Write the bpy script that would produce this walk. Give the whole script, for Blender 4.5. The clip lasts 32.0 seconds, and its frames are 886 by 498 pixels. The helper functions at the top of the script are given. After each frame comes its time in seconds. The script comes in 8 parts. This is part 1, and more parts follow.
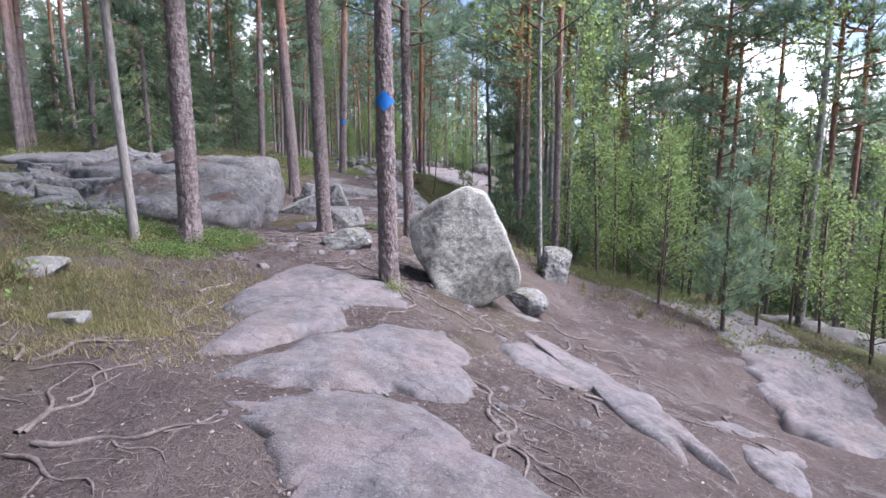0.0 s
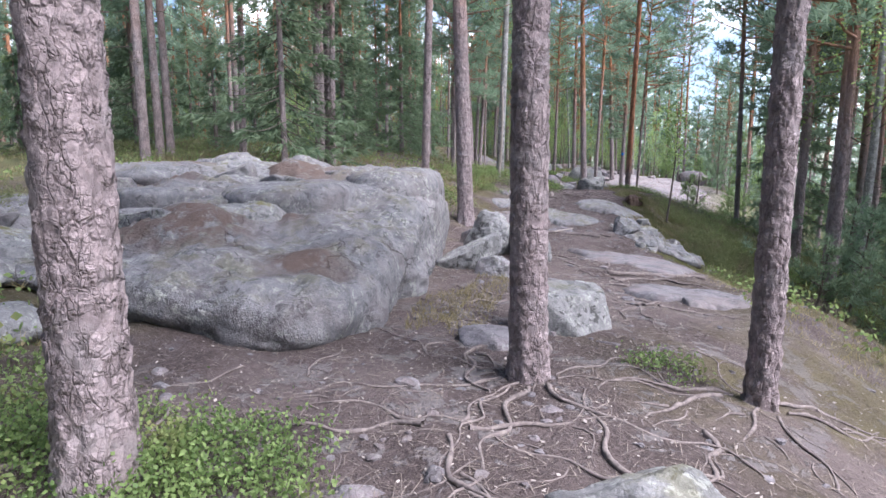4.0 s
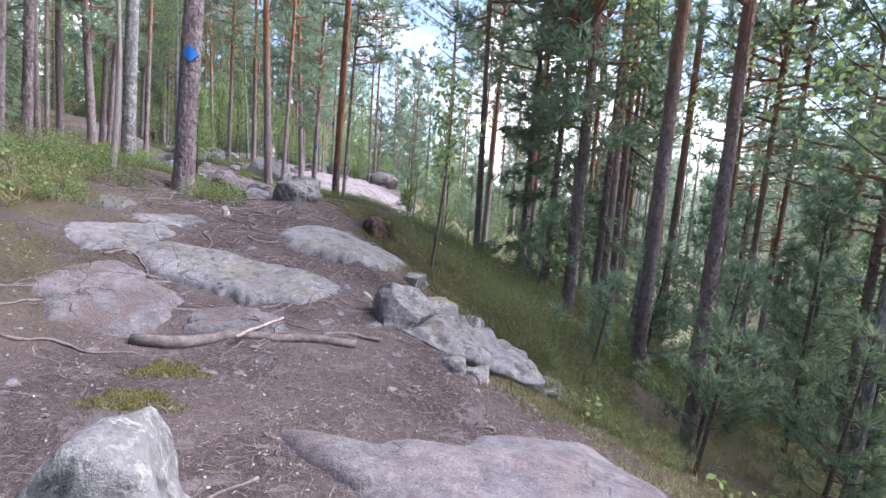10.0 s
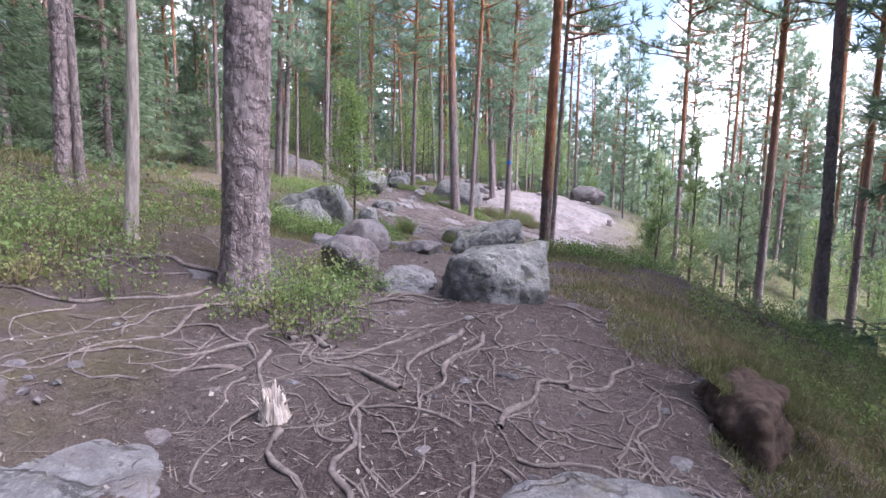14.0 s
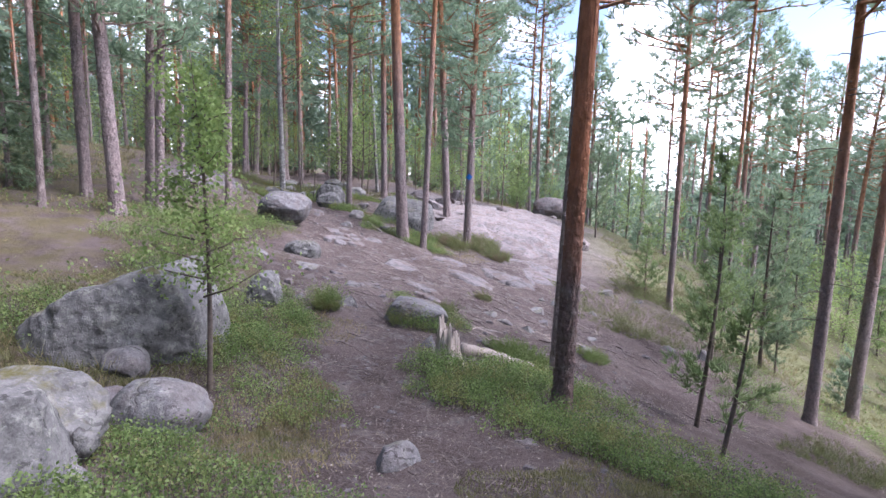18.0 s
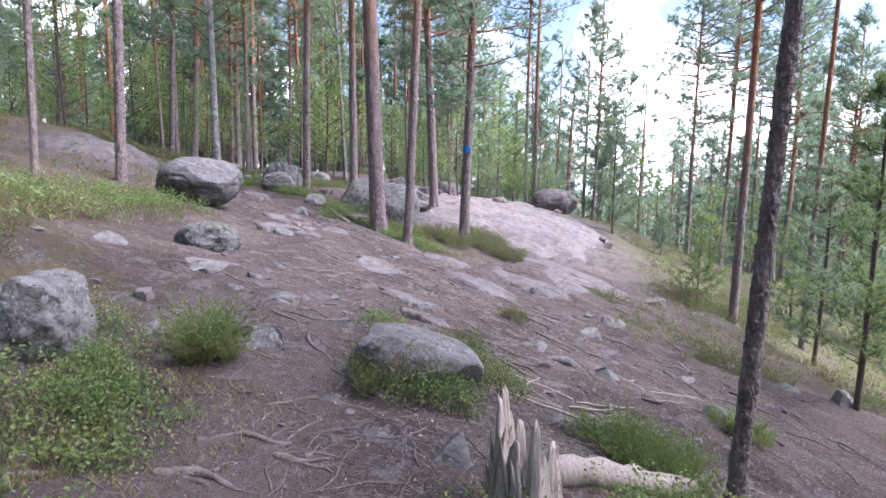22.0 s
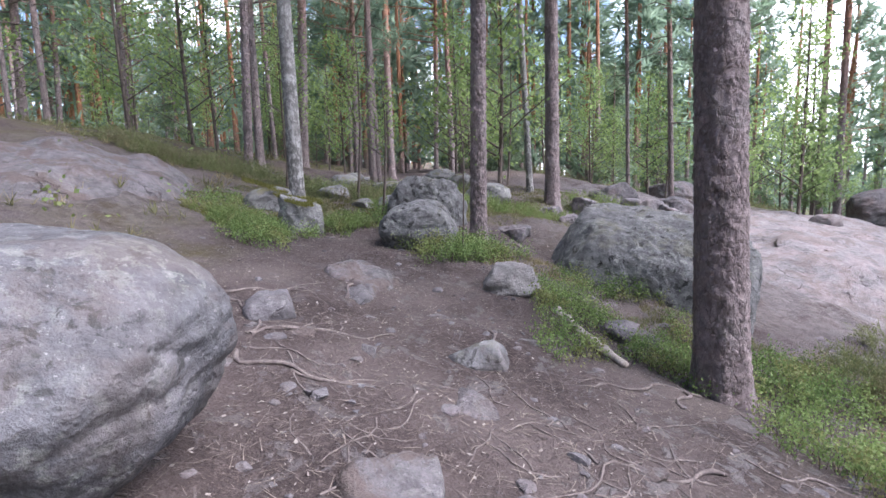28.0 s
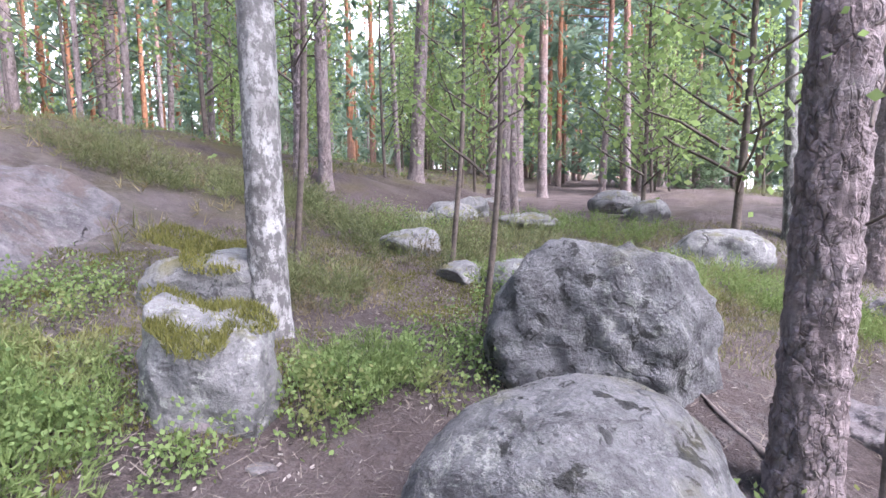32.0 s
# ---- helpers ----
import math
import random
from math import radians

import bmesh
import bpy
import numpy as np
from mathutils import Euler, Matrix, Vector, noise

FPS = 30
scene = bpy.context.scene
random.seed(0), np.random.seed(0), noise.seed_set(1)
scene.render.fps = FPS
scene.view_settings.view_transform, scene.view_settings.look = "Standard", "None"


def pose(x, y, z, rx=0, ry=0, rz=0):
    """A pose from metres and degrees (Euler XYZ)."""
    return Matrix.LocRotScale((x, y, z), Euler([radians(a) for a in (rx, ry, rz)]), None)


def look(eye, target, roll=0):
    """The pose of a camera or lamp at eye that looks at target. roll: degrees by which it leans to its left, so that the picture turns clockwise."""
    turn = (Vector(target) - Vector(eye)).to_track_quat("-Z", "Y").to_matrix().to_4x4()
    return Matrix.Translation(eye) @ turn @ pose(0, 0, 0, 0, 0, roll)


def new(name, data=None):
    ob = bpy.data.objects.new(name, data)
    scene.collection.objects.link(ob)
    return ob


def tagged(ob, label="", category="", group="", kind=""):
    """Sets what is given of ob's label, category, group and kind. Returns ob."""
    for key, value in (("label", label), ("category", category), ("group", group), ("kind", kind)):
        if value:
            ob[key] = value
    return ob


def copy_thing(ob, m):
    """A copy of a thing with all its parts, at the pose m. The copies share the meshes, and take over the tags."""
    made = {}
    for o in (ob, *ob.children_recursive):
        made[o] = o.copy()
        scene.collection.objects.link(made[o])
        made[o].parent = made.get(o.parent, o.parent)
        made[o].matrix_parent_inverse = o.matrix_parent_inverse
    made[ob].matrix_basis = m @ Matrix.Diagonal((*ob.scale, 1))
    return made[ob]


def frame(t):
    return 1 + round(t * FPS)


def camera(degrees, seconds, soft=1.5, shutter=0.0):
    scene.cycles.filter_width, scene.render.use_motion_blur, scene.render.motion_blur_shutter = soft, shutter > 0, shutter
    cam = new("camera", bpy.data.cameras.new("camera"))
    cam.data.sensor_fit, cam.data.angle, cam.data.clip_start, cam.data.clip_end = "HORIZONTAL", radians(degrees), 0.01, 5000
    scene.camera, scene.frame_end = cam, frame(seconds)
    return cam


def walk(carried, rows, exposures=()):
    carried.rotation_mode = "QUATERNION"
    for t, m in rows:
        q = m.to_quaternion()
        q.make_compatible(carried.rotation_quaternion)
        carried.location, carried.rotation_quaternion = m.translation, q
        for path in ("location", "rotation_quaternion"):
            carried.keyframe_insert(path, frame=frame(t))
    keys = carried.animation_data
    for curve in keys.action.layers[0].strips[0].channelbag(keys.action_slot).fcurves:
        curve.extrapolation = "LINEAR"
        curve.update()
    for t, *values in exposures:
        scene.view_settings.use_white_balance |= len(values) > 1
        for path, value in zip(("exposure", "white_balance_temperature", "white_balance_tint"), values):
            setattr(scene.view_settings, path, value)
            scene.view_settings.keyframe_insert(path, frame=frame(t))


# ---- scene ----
# ---------------------------------------------------------------- the camera and its walk
cam = camera(79.0, 32.0)
PATH = [
    (0.0, -0.000, 0.000, 1.728, 0.04, -8.32, 0.57),
    (0.5, -0.112, 0.847, 1.757, 3.80, -8.16, 0.37),
    (1.0, -0.245, 1.665, 1.804, 6.46, -8.12, 0.71),
    (1.5, -0.360, 2.472, 1.868, 10.01, -8.05, 0.74),
    (2.0, -0.562, 3.160, 1.902, 12.48, -7.85, 0.59),
    (2.5, -0.753, 3.818, 1.914, 12.78, -7.96, 0.19),
    (3.0, -0.965, 4.472, 1.947, 15.63, -7.90, 0.11),
    (3.5, -1.254, 5.157, 1.977, 17.96, -7.78, 0.36),
    (5.5, -2.139, 7.428, 2.103, 17.44, -7.74, -0.98),
    (6.0, -2.342, 8.028, 2.183, 14.42, -7.63, -1.00),
    (6.5, -2.464, 8.613, 2.235, 9.88, -7.19, -0.76),
    (7.0, -2.553, 9.207, 2.171, 5.64, -7.28, -1.17),
    (7.5, -2.665, 9.799, 2.066, 1.29, -7.13, -1.88),
    (8.0, -2.707, 10.397, 2.000, -6.20, -7.11, -2.69),
    (8.5, -2.721, 10.958, 2.005, -12.92, -7.10, -3.84),
    (9.0, -2.639, 11.464, 2.054, -17.15, -6.80, -4.24),
    (9.5, -2.468, 12.060, 2.106, -17.91, -7.10, -4.32),
    (10.0, -2.361, 12.773, 2.109, -15.08, -7.31, -4.10),
    (10.5, -2.253, 13.565, 2.097, -12.74, -7.47, -3.74),
    (11.0, -2.165, 14.387, 2.088, -9.21, -7.44, -3.36),
    (11.5, -2.221, 15.223, 2.065, -3.87, -7.42, -2.75),
    (12.0, -2.210, 15.870, 2.054, -1.93, -7.39, -2.23),
    (12.5, -2.228, 16.539, 2.064, 0.31, -6.91, -1.73),
    (13.0, -2.277, 17.163, 2.094, 2.63, -6.78, -1.86),
    (13.5, -2.342, 17.763, 2.179, 4.43, -7.62, -1.58),
    (14.0, -2.426, 18.284, 2.370, 4.60, -6.92, -0.72),
    (14.5, -2.427, 18.681, 2.488, 2.64, -6.77, -1.31),
    (16.5, -2.414, 21.287, 3.137, 2.42, -7.23, -0.78),
    (17.0, -2.497, 22.031, 3.165, 4.98, -7.03, -0.26),
    (17.5, -2.667, 22.684, 3.233, 2.88, -7.07, -0.12),
    (18.0, -2.794, 23.226, 3.250, -1.23, -7.44, -0.99),
    (18.5, -2.868, 23.823, 3.255, -2.69, -7.12, -1.19),
    (19.0, -2.947, 24.390, 3.188, -3.79, -7.26, -1.27),
    (19.5, -2.933, 24.951, 3.143, -5.45, -7.18, -1.39),
    (20.0, -2.900, 25.540, 3.088, -3.83, -7.02, -1.06),
    (20.5, -2.973, 26.082, 2.947, -3.63, -6.73, -1.01),
    (21.0, -3.041, 26.629, 2.679, -3.23, -6.59, -0.81),
    (21.5, -3.064, 27.277, 2.440, -1.31, -7.11, -0.42),
    (22.0, -3.086, 27.991, 2.345, -4.03, -6.60, -0.78),
    (22.5, -3.080, 28.700, 2.251, -4.84, -6.83, -1.06),
    (23.0, -3.146, 29.394, 2.212, -3.85, -6.90, -0.91),
    (23.5, -3.268, 30.080, 2.267, -4.42, -6.86, -0.86),
    (24.0, -3.380, 30.782, 2.303, -6.64, -6.65, -1.05),
    (24.5, -3.506, 31.436, 2.304, -9.50, -6.75, -1.34),
    (26.5, -4.252, 34.722, 2.754, -0.00, -7.28, -0.18),
    (27.0, -4.432, 35.416, 2.851, 1.79, -7.40, -0.08),
    (27.5, -4.739, 36.159, 2.919, 7.32, -7.38, 0.93),
    (28.0, -5.029, 36.848, 2.963, 10.84, -7.72, 1.55),
    (28.5, -5.143, 37.458, 3.048, 11.78, -7.41, 1.39),
    (29.0, -5.205, 38.004, 3.106, 12.75, -7.20, 0.96),
    (29.5, -5.364, 38.515, 3.116, 16.88, -7.32, 1.46),
    (30.0, -5.454, 39.069, 3.157, 17.26, -7.01, 1.07),
    (30.5, -5.593, 39.677, 3.191, 19.57, -6.82, 1.00),
    (31.0, -5.826, 40.302, 3.215, 21.34, -6.74, 0.90),
    (31.5, -5.965, 40.939, 3.224, 22.50, -7.01, 0.54),
    (32.0, -6.192, 41.583, 3.236, 27.35, -6.67, 0.32),
]
walk(cam, [(t, pose(x, y, z, 90 + pitch, roll, yaw)) for t, x, y, z, yaw, pitch, roll in PATH],
     [(t, stops, 5950, tint) for t, stops, tint in ((0.0, 1.92, 21), (3.0, 2.15, 20), (7.0, 2.25, 18), (9.0, 2.3, 20), (11.0, 2.4, 26), (13.0, 2.4, 26), (17.0, 2.25, 26), (20.0, 2.25, 26), (23.0, 2.35, 26), (24.0, 2.2, 25), (27.0, 2.1, 21), (29.0, 2.5, 21), (31.0, 2.88, 25), (32.0, 3.05, 26))])

# ---------------------------------------------------------------- daylight
SUN_UP, SUN_ROUND = radians(54), radians(100)  # height, and bearing clockwise from y
world = bpy.data.worlds.new("sky")
scene.world = world
world.use_nodes = True
wn, wl = world.node_tree.nodes, world.node_tree.links
wn.clear()
sky = wn.new("ShaderNodeTexSky")
sky.sky_type, sky.sun_disc, sky.sun_elevation, sky.sun_rotation = "NISHITA", False, SUN_UP, SUN_ROUND
sky.air_density, sky.dust_density, sky.ozone_density = 1.0, 1.5, 1.5
blue = wn.new("ShaderNodeBackground")
blue.inputs["Strength"].default_value = 0.075
wl.new(sky.outputs[0], blue.inputs["Color"])
cloud = wn.new("ShaderNodeBackground")
cloud.inputs["Color"].default_value = (0.93, 0.97, 1.0, 1)
cloud.inputs["Strength"].default_value = 1.05
tex = wn.new("ShaderNodeTexCoord")
puff = wn.new("ShaderNodeTexNoise")
puff.inputs["Scale"].default_value, puff.inputs["Detail"].default_value = 3.2, 6.0
wl.new(tex.outputs["Generated"], puff.inputs["Vector"])
band = wn.new("ShaderNodeMapRange")
band.inputs["From Min"].default_value, band.inputs["From Max"].default_value = 0.45, 0.57
high = wn.new("ShaderNodeSeparateXYZ")
wl.new(tex.outputs["Generated"], high.inputs[0])
thin = wn.new("ShaderNodeMath")  # fewer clouds towards the zenith
thin.operation, thin.inputs[1].default_value = "MULTIPLY_ADD", -0.22
wl.new(high.outputs[2], thin.inputs[0])
wl.new(puff.outputs["Fac"], thin.inputs[2])
wl.new(thin.outputs[0], band.inputs["Value"])
both = wn.new("ShaderNodeMixShader")
wl.new(band.outputs[0], both.inputs[0])
wl.new(blue.outputs[0], both.inputs[1])
wl.new(cloud.outputs[0], both.inputs[2])
wout = wn.new("ShaderNodeOutputWorld")
wl.new(both.outputs[0], wout.inputs["Surface"])

sun = new("sun", bpy.data.lights.new("sun", "SUN"))
sun.data.energy, sun.data.angle, sun.data.color = 3.0, radians(50), (1.0, 0.98, 0.95)
away = Vector((math.sin(SUN_ROUND) * math.cos(SUN_UP), math.cos(SUN_ROUND) * math.cos(SUN_UP), math.sin(SUN_UP)))
sun.matrix_world = look(away * 60, (0, 0, 0))

# ---------------------------------------------------------------- lie of the land
def lattice(ix, iy, iz, seed):
    h = (ix * 374761393 + iy * 668265263 + iz * 2147483647 + seed * 1274126177) & 0xFFFFFFFF
    h = ((h ^ (h >> 13)) * 1274126177) & 0xFFFFFFFF
    return ((h ^ (h >> 16)) & 0xFFFF) / 32767.5 - 1.0


def grain(x, y, z=0.0, seed=0):
    """Smooth value noise in -1..1 for arrays."""
    x, y, z = np.broadcast_arrays(np.asarray(x, float), np.asarray(y, float), np.asarray(z, float))
    fx, fy, fz = np.floor(x), np.floor(y), np.floor(z)
    ix, iy, iz = fx.astype(np.int64), fy.astype(np.int64), fz.astype(np.int64)
    u, v, w = x - fx, y - fy, z - fz
    u, v, w = (a * a * (3 - 2 * a) for a in (u, v, w))
    out = 0.0
    for a in (0, 1):
        for b in (0, 1):
            for c in (0, 1):
                out = out + lattice(ix + a, iy + b, iz + c, seed) * (u if a else 1 - u) * (v if b else 1 - v) * (w if c else 1 - w)
    return out


def fractal(x, y, z=0.0, octaves=4, seed=0, gain=0.5):
    total, amp, k = 0.0, 1.0, 1.0
    for o in range(octaves):
        total = total + amp * grain(x * k + 13.7 * o, y * k - 7.1 * o, z * k + 3.3 * o, seed + o)
        amp, k = amp * gain, k * 2.03
    return total


# the trodden line, the height of the ground under it, and how the land leaves it to either side
TRAIL_Y = (-12, 0, 3.2, 5.2, 7.4, 9.8, 12, 15.2, 17.8, 22, 24.4, 26.6, 29.4, 34.7, 37.5, 39.7, 42.5, 46, 55, 80)
TRAIL_X = (0.3, 0.0, -0.56, -1.25, -2.14, -2.67, -2.47, -2.22, -2.34, -2.5, -2.95, -3.04, -3.15, -4.25, -5.14, -5.6, -6.5, -8, -10, -14)
LEVEL_Y = (-12, 0, 5, 8, 9.5, 13, 16, 17.5, 19, 21, 23.5, 25.5, 27, 29, 31, 34, 38, 41, 43, 46, 52, 70, 120)
LEVEL_Z = (-0.1, 0.27, 0.5, 0.72, 0.68, 0.6, 0.66, 0.85, 1.25, 1.5, 1.66, 1.5, 1.0, 0.8, 0.88, 1.2, 1.6, 1.85, 2.12, 2.4, 2.75, 3.3, 4.0)
RIGHT_Y = (-12, 0, 3, 5, 6.3, 7, 9, 11, 13, 14.5, 16, 18, 20, 22, 26, 31, 34, 38, 41, 44, 46, 52, 60, 90)
RIGHT_E = (1.2, 0.7, 0.3, 0.2, 0.8, 0.9, 1.6, 2.4, 2.7, 1.9, 1.4, 1.0, 0.9, 1.2, 2.0, 0.8, 0.0, -0.1, 0.2, 1.0, 2.0, 4.0, 5.0, 6.0)
RIGHT_S = (0.3, 0.34, 0.36, 0.38, 0.5, 0.5, 0.44, 0.44, 0.5, 0.54, 0.58, 0.62, 0.6, 0.5, 0.34, 0.33, 0.31, 0.28, 0.27, 0.24, 0.2, 0.17, 0.2, 0.3)
REACH_Y, REACH = (0, 11, 16, 20, 25), (8.0, 7.0, 5.0, 6.0, 26.0)  # how far the right bank falls before it eases
LEFT_Y = (-12, 0, 5, 8, 10, 14, 17, 20, 24, 28, 32, 36, 40, 44, 50, 80)
LEFT_S = (0.1, 0.12, 0.12, 0.14, 0.17, 0.2, 0.22, 0.16, 0.2, 0.28, 0.26, 0.24, 0.22, 0.28, 0.2, 0.1)
SET_Y, SET_E = (0, 24, 29, 33, 41, 45), (1.2, 1.2, 0.8, 0.35, 0.35, 1.2)  # how far off the path the left bank sets in


def ramp(v, k):
    """A slope that sets in softly at zero."""
    return np.logaddexp(0.0, np.clip(v * k, -40, 400)) / k


def swell(x, y, cx, cy, rx, ry, h):
    return h * np.exp(-(((x - cx) / rx) ** 2 + ((y - cy) / ry) ** 2))


def land(x, y):
    """The ground's broad height."""
    x, y = np.asarray(x, float), np.asarray(y, float)
    d = x - np.interp(y, TRAIL_Y, TRAIL_X)
    z = np.interp(y, LEVEL_Y, LEVEL_Z)
    for k in (-0.5, 0.5):
        z = z + 0.5 * (np.interp(y + k, LEVEL_Y, LEVEL_Z) - np.interp(y, LEVEL_Y, LEVEL_Z))
    left = ramp(-d - np.interp(y, SET_Y, SET_E), 2.0)
    z = z + np.interp(y, LEFT_Y, LEFT_S) * 7.0 * np.tanh(left / 7.0) + 0.03 * left * np.exp(-left / 60)
    e = np.interp(y, RIGHT_Y, RIGHT_E)
    right = ramp(d - e, 2.5)
    far = np.interp(y, REACH_Y, REACH)
    z = z - np.interp(y, RIGHT_Y, RIGHT_S) * far * np.tanh(right / far)
    z = z - 0.22 * 20.0 * np.tanh(ramp(x - np.interp(y, (12, 18), (8.5, 5.5)), 1.0) / 20.0)
    z = z + swell(x, y, -7.6, 13.5, 2.4, 4.5, 0.45) + swell(x, y, -13.0, 47.0, 4.5, 5.0, 0.5)
    return z


def lumps(x, y):
    """Hummocks and worn hollows."""
    d = np.abs(x - np.interp(y, TRAIL_Y, TRAIL_X))
    wild = np.clip((d - 0.6) / 2.5, 0.0, 1.0)
    z = 0.05 * grain(x * 0.9, y * 0.9, 0, 5) + 0.16 * wild * fractal(x * 0.45, y * 0.45, 0, 3, 9)
    return z + 0.03 * fractal(x * 2.6, y * 2.6, 0, 3, 21) + 0.05 * wild * np.abs(fractal(x * 1.3, y * 1.3, 0, 2, 27))


def ground(x, y):
    return land(x, y) + lumps(x, y)


def at(x, y):
    return float(ground(x, y))


# ---------------------------------------------------------------- materials
class Paint:
    """A small builder of node materials on world-space noise."""

    def __init__(self, name):
        self.mat = bpy.data.materials.new(name)
        self.mat.use_nodes = True
        self.tree = self.mat.node_tree
        self.tree.nodes.clear()
        self.out = self.node("ShaderNodeOutputMaterial")
        self.bsdf = self.node("ShaderNodeBsdfPrincipled")
        self.link(self.bsdf.outputs[0], self.out.inputs["Surface"])
        self.where = self.node("ShaderNodeNewGeometry").outputs["Position"]

    def node(self, kind):
        return self.tree.nodes.new(kind)

    def link(self, a, b):
        self.tree.links.new(a, b)

    def own(self):
        self.where = self.node("ShaderNodeTexCoord").outputs["Object"]

    def stretch(self, x, y, z):
        m = self.node("ShaderNodeVectorMath")
        m.operation = "MULTIPLY"
        self.link(self.where, m.inputs[0])
        m.inputs[1].default_value = (x, y, z)
        return m.outputs[0]

    def noise(self, scale, detail=4.0, rough=0.55, vec=None, warp=0.0):
        n = self.node("ShaderNodeTexNoise")
        n.inputs["Scale"].default_value, n.inputs["Detail"].default_value = scale, detail
        n.inputs["Roughness"].default_value, n.inputs["Distortion"].default_value = rough, warp
        self.link(vec or self.where, n.inputs["Vector"])
        return n.outputs["Fac"]

    def cells(self, scale, vec=None, feature="F1", out="Distance"):
        n = self.node("ShaderNodeTexVoronoi")
        n.feature = feature
        n.inputs["Scale"].default_value = scale
        self.link(vec or self.where, n.inputs["Vector"])
        return n.outputs[out]

    def band(self, fac, lo, hi, a=0.0, b=1.0):
        n = self.node("ShaderNodeMapRange")
        for k, v in zip(("From Min", "From Max", "To Min", "To Max"), (lo, hi, a, b)):
            n.inputs[k].default_value = v
        self.link(fac, n.inputs["Value"])
        return n.outputs[0]

    def times(self, a, b, op="MULTIPLY"):
        n = self.node("ShaderNodeMath")
        n.operation = op
        for k, v in ((0, a), (1, b)):
            if isinstance(v, (int, float)):
                n.inputs[k].default_value = v
            else:
                self.link(v, n.inputs[k])
        return n.outputs[0]

    def mix(self, fac, a, b, how="MIX"):
        n = self.node("ShaderNodeMix")
        n.data_type, n.blend_type = "RGBA", how
        for s, v in ((n.inputs[0], fac), (n.inputs[6], a), (n.inputs[7], b)):
            if isinstance(v, (int, float)):
                s.default_value = v
            elif isinstance(v, tuple):
                s.default_value = (*v, 1)
            else:
                self.link(v, s)
        return n.outputs[2]

    def warped(self, by, scale):
        """Places pushed about by noise, so that straight cell edges turn ragged."""
        n, a = self.node("ShaderNodeTexNoise"), self.node("ShaderNodeVectorMath")
        n.inputs["Scale"].default_value, n.inputs["Detail"].default_value = scale, 5.0
        self.link(self.where, n.inputs["Vector"])
        a.operation, a.inputs[1].default_value = "MULTIPLY_ADD", (by, by, by)
        self.link(n.outputs["Color"], a.inputs[0])
        self.link(self.where, a.inputs[2])
        return a.outputs[0]

    def attr(self, name):
        n = self.node("ShaderNodeAttribute")
        n.attribute_name = name
        return n.outputs["Fac"]

    def done(self, colour, rough=0.85, bump=None, depth=0.01, strength=0.6, spec=0.3):
        if isinstance(colour, tuple):
            self.bsdf.inputs["Base Color"].default_value = (*colour, 1)
        else:
            self.link(colour, self.bsdf.inputs["Base Color"])
        if isinstance(rough, (int, float)):
            self.bsdf.inputs["Roughness"].default_value = rough
        else:
            self.link(rough, self.bsdf.inputs["Roughness"])
        self.bsdf.inputs["Specular IOR Level"].default_value = spec
        if bump is not None:
            b = self.node("ShaderNodeBump")
            b.inputs["Distance"].default_value, b.inputs["Strength"].default_value = depth, strength
            self.link(bump, b.inputs["Height"])
            self.link(b.outputs[0], self.bsdf.inputs["Normal"])
        return self.mat


